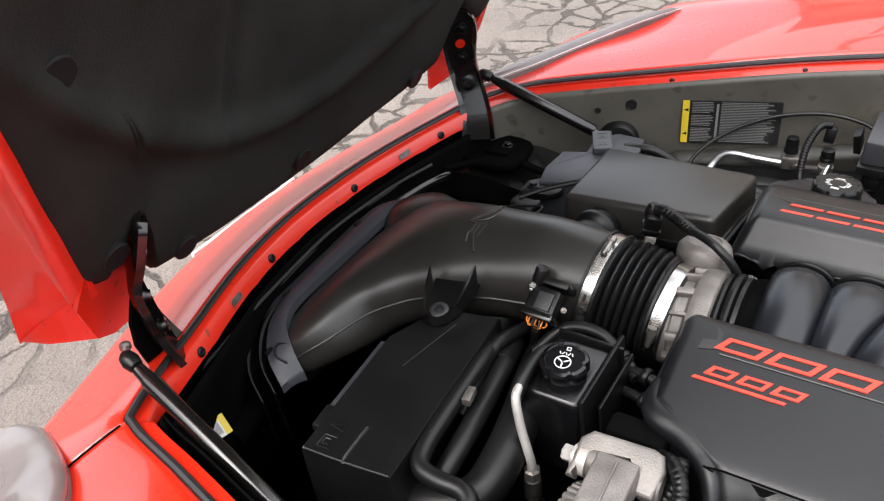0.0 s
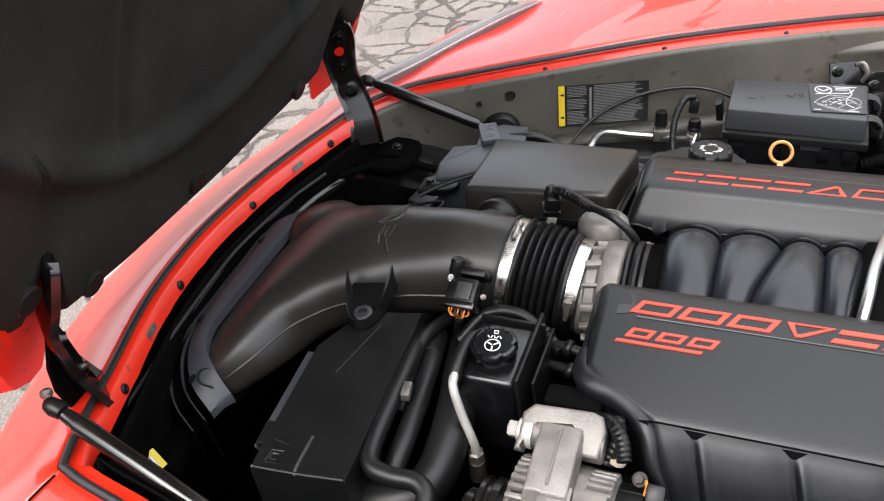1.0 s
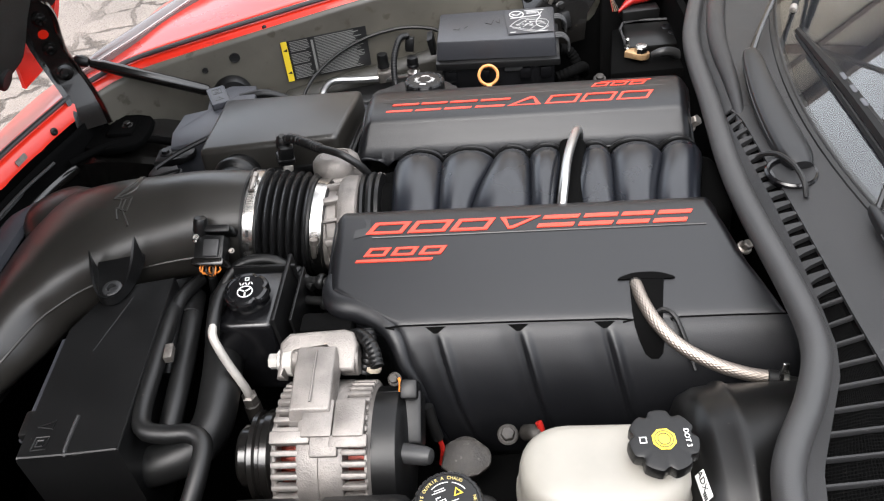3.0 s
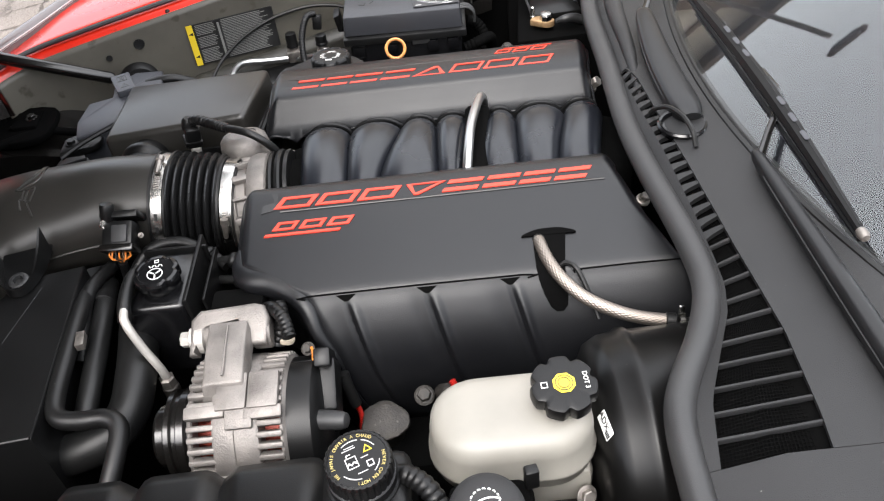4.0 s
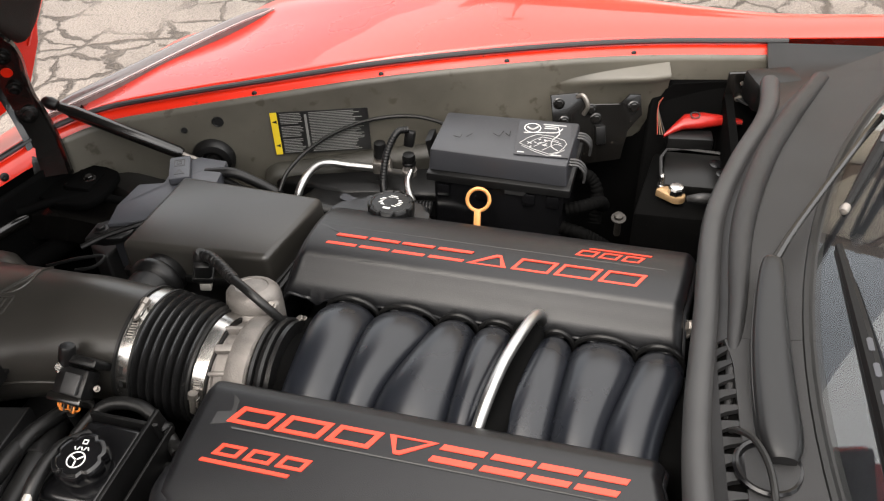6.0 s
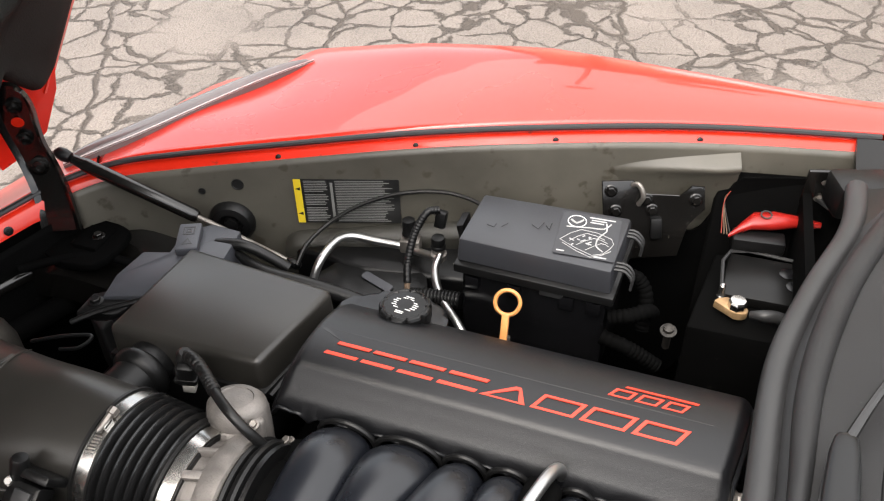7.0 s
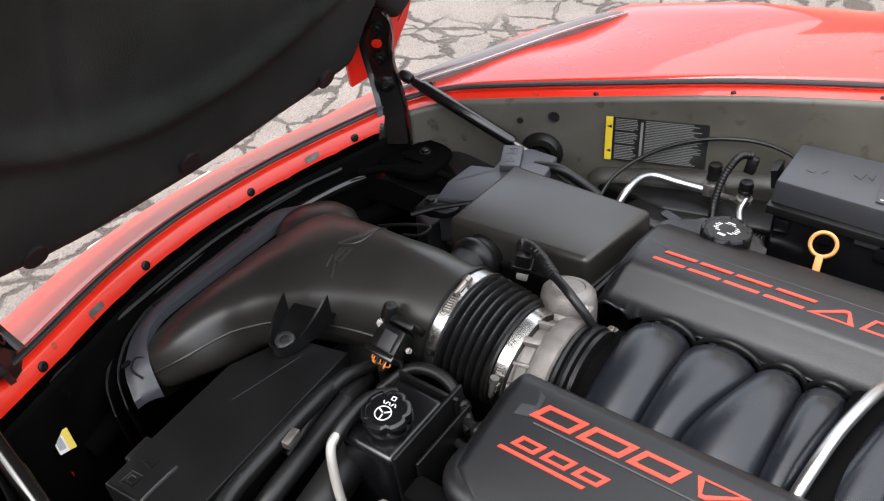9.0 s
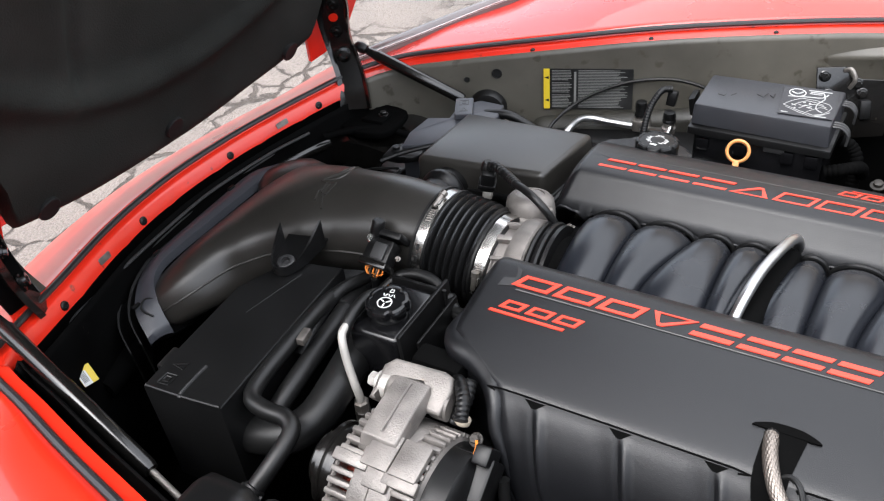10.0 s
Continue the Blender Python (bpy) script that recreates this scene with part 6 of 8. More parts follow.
cap_prof = [(0.022, 0), (0.026, 0.001), (0.027, 0.003), (0.027, 0.014), (0.0255, 0.0165), (0.022, 0.0178), (0.021, 0.0165), (0.010, 0.0170), (0.0008, 0.0172)]
pc = part("cap", lathe(cap_prof, psm, 96, lobes=6, lobe=0.12, sharp=3), GLOSSY, ps, "black knobbed cap with a white wheel mark", angle=30)


def flat_ring(m, r, w, n=40):
    return rings([[m @ Vector((q * math.cos(2 * math.pi * k / n), q * math.sin(2 * math.pi * k / n), h)) for k in range(n)] for q, h in ((r - w, 0), (r - w, 0.0005), (r, 0.0005), (r, 0))], cap=False)


wm = psm @ Matrix.Translation((-0.0005, -0.0055, 0.0172))
part("wheel_mark", flat_ring(wm, 0.0092, 0.0011), WHITE, pc)
for a in (35, 150, 270):
    part("mark_bar", prism(round_outline(0.0075, 0.0016, 0.0005, 2), 0.0005, wm @ Matrix.Rotation(radians(a), 4, "Z") @ Matrix.Translation((0.0048, 0, 0)), 0.0001, 1), WHITE, pc)
for k in range(5):
    part("mark_bar", prism(round_outline(0.0012, 0.0042, 0.0004, 2), 0.0005, psm @ pose(-0.007 + 0.0034 * k, 0.0072, 0.0172, 0, 0, 25 * (-1) ** k), 0.0001, 1), WHITE, pc)
part("mark_bar", flat_ring(psm @ pose(0.0005, 0.0148, 0.0172, 0, 0, 45), 0.0036, 0.0012, 4), WHITE, pc)

pipe = thing("return_pipe", "pale steel return pipe below the steering reservoir", "pipe", (-0.335, -0.26, 0.66))
part("rubber_end", tube([(-0.352, -0.150, 0.765), (-0.362, -0.180, 0.778), (-0.3645, -0.215, 0.776), (-0.364, -0.240, 0.762)], 0.0078, 12), RUBBER, pipe)
part("tube", tube([(-0.3635, -0.230, 0.772), (-0.361, -0.244, 0.766), (-0.350, -0.256, 0.742), (-0.338, -0.264, 0.716), (-0.334, -0.265, 0.700), (-0.334, -0.264, 0.684)], 0.0051, 14), PIPE, pipe)
part("nut", lathe([(0.008, 0), (0.0095, 0.002), (0.0095, 0.014), (0.007, 0.016)], aim((-0.334, -0.264, 0.674), (0, 0, 1)), 6), DULL, pipe, angle=25)
part("fitting", lathe([(0.010, -0.03), (0.010, 0), (0.0075, 0.002)], aim((-0.334, -0.264, 0.674), (0, 0, 1)), 12), RUST, pipe)
for k, pts in enumerate(([(-0.398, -0.128, 0.722), (-0.370, -0.100, 0.748), (-0.330, -0.094, 0.752), (-0.296, -0.108, 0.742), (-0.268, -0.130, 0.735)], [(-0.290, -0.120, 0.735), (-0.262, -0.128, 0.742), (-0.235, -0.135, 0.742)], [(-0.284, -0.140, 0.722), (-0.255, -0.150, 0.728), (-0.23, -0.158, 0.728)])):
    h = thing("vapour_hose", "thin black rubber hose behind the steering reservoir", "hose", pts[0], group="thin hoses")
    part("hose", tube(pts, (0.0075, 0.006, 0.006)[k], 10), RUBBER, h)
    part("clip", lathe([(0.009, 0), (0.0105, 0.002), (0.0105, 0.007), (0.009, 0.009)], aim(pts[-2], tuple(Vector(pts[-1]) - Vector(pts[-2]))), 14), PLASTIC, h)

# Alternator.
AY, AZ = -0.362, 0.705
alt = thing("alternator", "cast aluminium alternator with cooling slots", "alternator", (-0.23, AY, AZ - 0.07))
ax = aim((-0.284, AY, AZ), (1, 0, 0), (0, 0, 1))
am = ax @ Matrix.Translation((0, 0, 0.021)) @ Matrix.Diagonal((1.18, 1.18, 0.92, 1))
part("core", lathe([(0.040, 0.004), (0.043, 0.006), (0.046, 0.052), (0.043, 0.102), (0.038, 0.104)], am, 40), COPPER, alt, "dark red copper windings inside")
part("front_half", lathe([(0.030, -0.001), (0.058, 0.000), (0.0620, 0.003), (0.0630, 0.006), (0.0610, 0.0075), (0.0500, 0.006)], am, 48), ALU, alt, "aluminium front casting", angle=30)
part("mid_band", lathe([(0.0595, 0.029), (0.0655, 0.030), (0.0668, 0.033), (0.0668, 0.0535), (0.0655, 0.0540), (0.0655, 0.0560), (0.0668, 0.0565), (0.0668, 0.077), (0.0655, 0.080), (0.0595, 0.081)], am, 56), ALU, alt, "aluminium centre band", angle=30)
part("rear_half", lathe([(0.0595, 0.102), (0.0625, 0.103), (0.0630, 0.106), (0.0600, 0.109), (0.0450, 0.110)], am, 48), ALU, alt, "aluminium rear casting", angle=30)
for k in range(42):
    R = Matrix.Rotation(radians(360 / 42 * k), 4, "Z")
    for h0, h1 in ((0.002, 0.034), (0.076, 0.106)):
        part("fin", block((0.010, 0.0054, h1 - h0), am @ R @ Matrix.Translation((0.0612, 0, h0)), 0.0018, 2), ALU, alt)
# Solid cheeks between the slot fields, facing up.
for a, w in ((84, 0.03),):
    R = Matrix.Rotation(radians(a), 4, "Z")
    part("cheek", block((0.008, w, 0.104), am @ R @ Matrix.Translation((0.0635, 0, 0.002)), 0.003, 2), ALU, alt)
for h0, wd, deg in ((0.002, 0.044, 24), (0.066, 0.042, 27)):
    part("lug_bar", block((0.007, 0.011, wd), am @ Matrix.Rotation(radians(deg), 4, "Z") @ Matrix.Translation((0.0690, 0, h0)), 0.002), ALU, alt)
part("boss", block((0.007, 0.034, 0.0335), am @ Matrix.Rotation(radians(11), 4, "Z") @ Matrix.Translation((0.0690, 0, 0.036)), 0.0018), ALU, alt)
part("boss", block((0.007, 0.034, 0.0335), am @ Matrix.Rotation(radians(11), 4, "Z") @ Matrix.Translation((0.0690, 0, 0.0705)), 0.0018), ALU, alt)
part("boss", block((0.006, 0.018, 0.030), am @ Matrix.Rotation(radians(30), 4, "Z") @ Matrix.Translation((0.0690, 0, 0.046)), 0.0018), ALU, alt)
part("cast_seam", tube([(-0.2225, -0.366, 0.7990), (-0.2225, -0.350, 0.8010), (-0.2225, -0.326, 0.8055), (-0.2225, -0.306, 0.8075)], 0.0013, 6, 3), ALU, alt)
# Mounting arm up to the bolt, and the forked bracket that holds it.
arm = [Vector((0, -0.374, 0.787)), Vector((0, -0.350, 0.793)), Vector((0, -0.326, 0.798)), Vector((0, -0.302, 0.800))]
bm = rings([[p + Vector((dx, n_ * 0.35, n_)) for dx, n_ in ((-0.247, -0.014), (-0.199, -0.014), (-0.203, 0.007), (-0.243, 0.007))] for p in arm])
bmesh.ops.bevel(bm, geom=list(bm.edges), offset=0.002, segments=2, affect="EDGES", profile=0.5, clamp_overlap=True)
part("arm", bm, ALU, alt)
part("eye", lathe([(0.007, 0), (0.0145, 0.001), (0.0155, 0.003), (0.0155, 0.050), (0.0145, 0.052), (0.007, 0.053)], aim((-0.255, -0.298, 0.785), (1, 0, 0), (0, 0, 1)), 28), ALU, alt)
mount = thing("alternator_bracket", "forked aluminium bracket bolted over the alternator", "bracket", (-0.23, -0.27, 0.74))
fork = [(-0.036, -0.014), (-0.027, -0.014), (-0.026, 0.014), (-0.020, 0.020), (0.018, 0.025), (0.024, 0.018), (0.024, -0.008), (0.046, -0.008), (0.050, 0.020), (0.044, 0.034), (0.034, 0.037), (-0.024, 0.034), (-0.034, 0.024)]
part("fork", prism(fork, 0.017, aim((-0.231, -0.304, 0.779), (0, -0.5, 0.86), (1, 0, 0)), 0.004, 3), ALU, mount, angle=35)
part("lug", lathe([(0.006, 0), (0.017, 0.001), (0.0175, 0.004), (0.0175, 0.018), (0.016, 0.020), (0.006, 0.021)], aim((-0.202, -0.296, 0.782), (1, 0, 0), (0, 0, 1)), 28), ALU, mount)
part("lug", lathe([(0.006, 0), (0.0145, 0.001), (0.0150, 0.010), (0.006, 0.012)], aim((-0.262, -0.302, 0.786), (1, 0, 0), (0, 0, 1)), 28), PIPE, mount)
hexbolt("bolt", (-0.264, -0.302, 0.788), (-1, 0, 0), 0.0085, 0.014, PIPE, mount)
part("bolt_end", lathe([(0.0055, 0), (0.0055, 0.016), (0.0045, 0.017)], aim((-0.182, -0.296, 0.782), (1, 0, 0)), 14), STEEL, mount)
part("post", block((0.06, 0.03, 0.10), pose(-0.225, -0.245, 0.690), 0.006), DARK, mount)
part("pulley", lathe([(0.012, -0.044), (0.030, -0.043), (0.033, -0.040), (0.033, -0.034), (0.028, -0.032), (0.044, -0.030), (0.049, -0.028), (0.049, -0.024), (0.046, -0.022), (0.046, -0.019), (0.050, -0.017), (0.050, -0.011), (0.047, -0.009), (0.050, -0.006), (0.050, -0.003), (0.046, -0.001), (0.03, 0)], ax @ Matrix.Translation((0, 0, 0.023)) @ Matrix.Diagonal((1.0, 1.0, 1.2, 1)), 40), SHELL, alt, "black ribbed pulley guard")
part("rear_cover", lathe([(0.058, 0.106), (0.060, 0.109), (0.060, 0.135), (0.054, 0.142), (0.030, 0.146), (0.002, 0.147)], am, 40), PLASTIC, alt, "black plastic rear cover")
part("terminal_boot", lathe([(0.0105, 0), (0.010, 0.016), (0.0095, 0.030), (0.0075, 0.036), (0.003, 0.038)], aim((-0.138, -0.392, 0.748), (0.9, -0.25, 0.15)), 20), SEAL, alt, "grey rubber terminal boot")
part("rear_plate", block((0.048, 0.056, 0.040), pose(-0.140, -0.333, 0.722, 32, 0, 0), 0.004), PLASTIC, alt, "black regulator housing")
part("plug", block((0.018, 0.020, 0.034), pose(-0.128, -0.318, 0.752, 35, 0, 0), 0.003), PLASTIC, alt)
part("wire", tube([(-0.138, -0.334, 0.772), (-0.137, -0.330, 0.780), (-0.138, -0.327, 0.785)], 0.0016, 6), ORANGE, alt)
alt_loom = thing("alternator_loom", "black convoluted loom behind the alternator", "wiring", (-0.17, -0.29, 0.74))
part("loom", corrugated([(-0.160, -0.318, 0.793), (-0.166, -0.300, 0.802), (-0.180, -0.280, 0.800), (-0.195, -0.262, 0.782)], 0.0075, 0.004), PLASTIC, alt_loom)
part("loom", corrugated([(-0.180, -0.300, 0.765), (-0.172, -0.288, 0.785), (-0.176, -0.268, 0.795)], 0.0085, 0.004), PLASTIC, alt_loom)
part("loom", corrugated([(-0.135, -0.352, 0.745), (-0.128, -0.358, 0.720), (-0.126, -0.36, 0.690)], 0.0075, 0.004), PLASTIC, alt_loom)
part("tape", lathe([(0.0085, 0), (0.0088, 0.001), (0.0088, 0.004), (0.0085, 0.005)], aim((-0.170, -0.300, 0.768), (0.2, 0.3, 0.9)), 14), BAND, alt_loom, "pale tape band")
hexbolt("bolt", (-0.145, -0.316, 0.770), (-0.1, -0.5, 0.8), 0.0052, 0.008, RUST, alt_loom)
feed = thing("battery_cable", "black boot on a red battery cable", "cable", (-0.10, -0.335, 0.66))
part("boot", tube([(-0.114, -0.322, 0.732), (-0.111, -0.328, 0.715), (-0.106, -0.334, 0.692)], 0.0065, 12), RUBBER, feed)
part("cable", tube([(-0.107, -0.333, 0.700), (-0.102, -0.338, 0.680), (-0.104, -0.345, 0.66)], 0.0030, 10), REDPLASTIC, feed, "red insulated cable")
knuckle = thing("coolant_fitting", "weathered cast fitting with a bolted flange", "fitting", (-0.07, -0.35, 0.64))
part("casting", lathe([(0.020, -0.05), (0.022, 0), (0.021, 0.016), (0.019, 0.022), (0.013, 0.024), (0.002, 0.0245)], aim((-0.078, -0.335, 0.655), (0.05, -0.35, 0.93)), 24), RUST, knuckle)
part("flange", prism(smooth_outline([(-0.026, -0.010), (0, -0.022), (0.026, -0.010), (0.026, 0.010), (0, 0.022), (-0.026, 0.010)], 4), 0.008, aim((-0.078, -0.345, 0.668), (0.05, -0.35, 0.93)), 0.002), RUST, knuckle)
hexbolt("bolt", (-0.030, -0.330, 0.690), (0, -0.4, 0.9), 0.008, 0.010, RUST, knuckle)
part("loop", tube([(-0.010, -0.335, 0.700), (0.0, -0.345, 0.712), (0.008, -0.340, 0.690), (0.004, -0.332, 0.67)], 0.009, 10), RUST, knuckle)
red_tube = thing("red_cable", "short bright red insulated cable", "cable", (0.008, -0.36, 0.66))
part("cable", tube([(0.004, -0.372, 0.665), (0.008, -0.360, 0.690), (0.006, -0.345, 0.715), (0.003, -0.340, 0.724)], 0.0038, 10), REDPLASTIC, red_tube)

# ---- brake, coolant and washer reservoirs ----
brake = thing("brake_reservoir", "milky plastic brake fluid reservoir with black cap", "reservoir", (0.055, -0.452, 0.75))
loops = []
for z, g, gy in ((0.748, 0.90, 0.86), (0.754, 0.965, 0.95), (0.766, 0.975, 0.97), (0.7690, 1.02, 1.03), (0.7730, 1.02, 1.03), (0.7765, 0.985, 0.98), (0.796, 0.98, 0.97), (0.807, 0.955, 0.93), (0.8135, 0.89, 0.83), (0.8170, 0.78, 0.67), (0.8185, 0.5, 0.4)):
    loops.append([Vector((0.056 + x * g, -0.4525 + y * gy, z)) for x, y in round_outline(0.152, 0.094, 0.044, 8)])
part("tank", rings(loops), MILKY, brake, angle=50)
part("lower_well", block((0.085, 0.05, 0.05), pose(0.085, -0.462, 0.705), 0.01), MILKY, brake)
part("neck", lathe([(0.021, 0), (0.021, 0.012)], aim((0.104, -0.450, 0.818), (0, 0, 1)), 28), MILKY, brake)
bmx = aim((0.104, -0.450, 0.826), (0.02, -0.10, 1), (0.06, -1, 0))
bcap = part("cap", lathe([(0.024, 0), (0.0285, 0.001), (0.0300, 0.003), (0.0300, 0.013), (0.0290, 0.0155), (0.026, 0.0165), (0.012, 0.0166), (0.0008, 0.0166)], bmx, 128, lobes=7, lobe=0.15, sharp=2), PLASTIC, brake, "black lobed cap with yellow mark", angle=30)
part("yellow_mark", prism([(0.0105 * math.cos(radians(45 * k + 22)), 0.0105 * math.sin(radians(45 * k + 22))) for k in range(8)], 0.0006, bmx @ Matrix.Translation((0, 0, 0.0166)), 0.0001, 1), YELLOW, bcap, "yellow octagon")
part("mark_ring", flat_ring(bmx @ Matrix.Translation((0, 0, 0.0173)), 0.0056, 0.0007), LABEL, bcap)
part("mark_ring", flat_ring(bmx @ Matrix.Translation((0, 0, 0.0173)), 0.0080, 0.0007), LABEL, bcap)
writing("DOT 3", 0.0060, bmx @ pose(0.0, 0.0195, 0.0172), WHITE, bcap)
part("book_mark", flat_ring(bmx @ pose(0, -0.0175, 0.0168, 0, 0, 45), 0.0042, 0.0010, 4), WHITE, bcap)
master = thing("master_cylinder", "dull cast brake master cylinder below the reservoir", "cylinder", (0.07, -0.45, 0.66))
part("barrel", lathe([(0.020, -0.07), (0.026, -0.066), (0.026, 0.05), (0.032, 0.055), (0.032, 0.07)], aim((0.075, -0.462, 0.705), (1, 0, 0)), 28), RUST, master)
part("pad", block((0.10, 0.05, 0.04), pose(0.07, -0.47, 0.665), 0.006), RUST, master)
hexbolt("bolt", (0.118, -0.498, 0.735), (0.3, -0.7, 0.5), 0.007, 0.008, DULL, master)

boost = thing("brake_booster", "large black painted brake booster drum", "booster", (0.20, -0.45, 0.60))
part("shell", lathe([(0.030, -0.045), (0.060, -0.044), (0.095, -0.038), (0.110, -0.030), (0.117, -0.016), (0.119, 0.000), (0.122, 0.004), (0.122, 0.010), (0.119, 0.014), (0.118, 0.08)], aim((0.175, -0.430, 0.700), (1, 0.02, 0.03), (0, 0, 1)), 64), DRUM, boost, angle=60)
st = part("sticker", prism(round_outline(0.026, 0.013, 0.001, 2), 0.0006, aim((0.1395, -0.467, 0.796), (-0.88, -0.17, 0.43), (0.25, -0.93, -0.15)), 0.0001, 1), WHITE, boost, "white part sticker")
smx = aim((0.1395, -0.467, 0.796), (-0.88, -0.17, 0.43), (0.25, -0.93, -0.15)) @ Matrix.Translation((0, 0, 0.0007))
writing("ADX", 0.0090, smx @ pose(-0.004, 0.001, 0), LABEL, st)
for k in range(4):
    part("print_bar", prism(round_outline(0.0014, 0.005, 0.0003, 2), 0.0002, smx @ pose(0.006 + 0.0018 * k, -0.002, 0), 0.00005, 1), LABEL, st)

cool = thing("coolant_filler", "black round coolant cap with yellow warning ring", "cap", (-0.076, -0.505, 0.80))
cm = aim((-0.076, -0.507, 0.822), (0.02, -0.10, 1), (0.92, 0.38, 0))
cc = part("cap", lathe([(0.024, 0), (0.0285, 0.001), (0.0290, 0.003), (0.0290, 0.018), (0.0275, 0.0205), (0.0255, 0.0208), (0.025, 0.0200), (0.012, 0.0200), (0.0008, 0.0200)], cm, 120, lobes=30, lobe=0.03), PLASTIC, cool, angle=30)
def arc_text(text, r, start, step, size, mat):
    for k, ch in enumerate(text):
        if ch == " ":
            continue
        a = start - step * k
        writing(ch, size, cm @ Matrix.Rotation(radians(a), 4, "Z") @ pose(0, r, 0.0204, 0, 0, 0), mat, cc)
arc_text("NEVER OPEN HOT!", 0.0220, -98, 7.2, 0.0040, PALE_PRINT)
arc_text("NE JAMAIS OUVRIR A CHAUD", 0.0220, 112, 7.0, 0.0038, PALE_PRINT)
for a0, a1 in ((-150, -100), (20, 60), (70, 118), (-60, -25)):
    pts = [tuple(cm @ Vector((0.0182 * math.cos(radians(a0 + (a1 - a0) * k / 8)), 0.0182 * math.sin(radians(a0 + (a1 - a0) * k / 8)), 0.0202))) for k in range(9)]
    part("print_arc", tube(pts, 0.0005, 5, 1), FADED, cc)


def cap_line(pts, r=0.0005):
    part("print_bar", tube([tuple(cm @ Vector((x, y, 0.0202))) for x, y in pts], r, 5, 1), WHITE, cc)


cap_line([(-0.010, -0.006), (-0.001, -0.006), (-0.001, 0.004), (-0.010, 0.004), (-0.010, -0.006)])
cap_line([(-0.010, -0.003), (-0.008, -0.001), (-0.006, -0.003), (-0.004, -0.001), (-0.001, -0.003)], 0.0008)
cap_line([(-0.008, 0.004), (-0.008, 0.007), (-0.004, 0.007)])
cap_line([(0.006, -0.010), (0.011, -0.010), (0.011, -0.005), (0.006, -0.005), (0.006, -0.010)], 0.0006)
for k, (bx, by, bw) in enumerate(((-0.004, 0.0115, 0.012), (-0.003, 0.0135, 0.009), (0.006, 0.000, 0.007), (0.0, -0.0125, 0.009))):
    part("print_bar", prism(round_outline(bw, 0.0009, 0.0003, 2), 0.0003, cm @ pose(bx, by, 0.0201), 0.0001, 1), FADED, cc)
part("warning_triangle", flat_ring(cm @ pose(0.0105, 0.006, 0.0200, 0, 0, 90), 0.0046, 0.0014, 3), YELLOW, cc)
part("neck", lathe([(0.032, -0.05), (0.032, -0.012), (0.030, -0.010), (0.030, 0.000), (0.026, 0.003)], cm, 36), PLASTIC, cool)
surge = thing("surge_tank", "black ribbed coolant surge tank", "tank", (-0.24, -0.53, 0.68))
loops = []
for k in range(37):
    q = k / 36
    x = -0.366 + 0.262 * q
    e = min(q, 1 - q) * 0.262
    dip = 0.011 * sum(math.exp(-((x - g) / 0.0075) ** 2) for g in (-0.287, -0.205))
    h = 0.812 - dip - 0.022 * max(0, 1 - e / 0.022) ** 2 - 0.012 * (1 - q)
    hw = 0.070 - 0.5 * dip - 0.014 * max(0, 1 - e / 0.016) ** 2
    loops.append([Vector((x, -0.538 + a * hw, 0.70 + (h - 0.70) * b)) for a, b in ((-1, 0), (-1, 0.7), (-0.94, 0.90), (-0.72, 0.985), (0, 1.0), (0.70, 0.985), (0.93, 0.90), (1, 0.68), (1, 0))])
part("tank", rings(loops), PLASTIC, surge, angle=50)
part("neck_block", block((0.080, 0.095, 0.10), pose(-0.076, -0.520, 0.705), 0.012, 3), PLASTIC, surge)
overflow = thing("overflow_hose", "black convoluted overflow hose", "hose", (-0.03, -0.52, 0.75))
part("hose", corrugated([(-0.050, -0.500, 0.800), (-0.036, -0.506, 0.806), (-0.018, -0.522, 0.800), (-0.006, -0.545, 0.780), (0.0, -0.57, 0.74)], 0.0095, 0.005), PLASTIC, overflow)
washer = thing("washer_filler", "black washer fluid cap with a white fan mark", "cap", (0.03, -0.55, 0.78))
wmx = aim((0.026, -0.551, 0.808), (0.05, -0.22, 0.97), (0.95, 0.25, 0.1))
wc = part("cap", lathe([(0.022, -0.02), (0.024, 0.0), (0.031, 0.002), (0.0325, 0.006), (0.031, 0.013), (0.026, 0.0165), (0.012, 0.018), (0.0008, 0.0183)], wmx, 48), COWL, washer)
def fan_line(pts, r):
    part("fan_mark", tube([tuple(wmx @ Vector((x, y, 0.0180 - 1.6 * (x * x + y * y)))) for x, y in pts], r, 5, 2), WHITE, wc)


arc_ = lambda r, a, b: [(r * math.cos(radians(a + (b - a) * k / 6)), -0.014 + r * math.sin(radians(a + (b - a) * k / 6))) for k in range(7)]
fan_line(arc_(0.022, 55, 125), 0.0009)
fan_line(arc_(0.010, 55, 125), 0.0009)
for a in (55, 125):
    fan_line([(r * math.cos(radians(a)), -0.014 + r * math.sin(radians(a))) for r in (0.010, 0.016, 0.022)], 0.0009)
fan_line([(r * math.cos(radians(105)), -0.014 + r * math.sin(radians(105))) for r in (0.011, 0.015, 0.019)], 0.0011)
for k in range(9):
    a = radians(10 + 20 * k)
    fan_line([(0.012 * math.cos(a), 0.004 + 0.012 * math.sin(a)), (0.0128 * math.cos(a + 0.12), 0.004 + 0.0128 * math.sin(a + 0.12)), (0.012 * math.cos(a + 0.2), 0.004 + 0.012 * math.sin(a + 0.2))], 0.0007)
for k in range(3):
    fan_line([(0.0, -0.012 + 0.005 * k), (0.0, -0.0105 + 0.005 * k), (0.0, -0.0095 + 0.005 * k)], 0.0007)
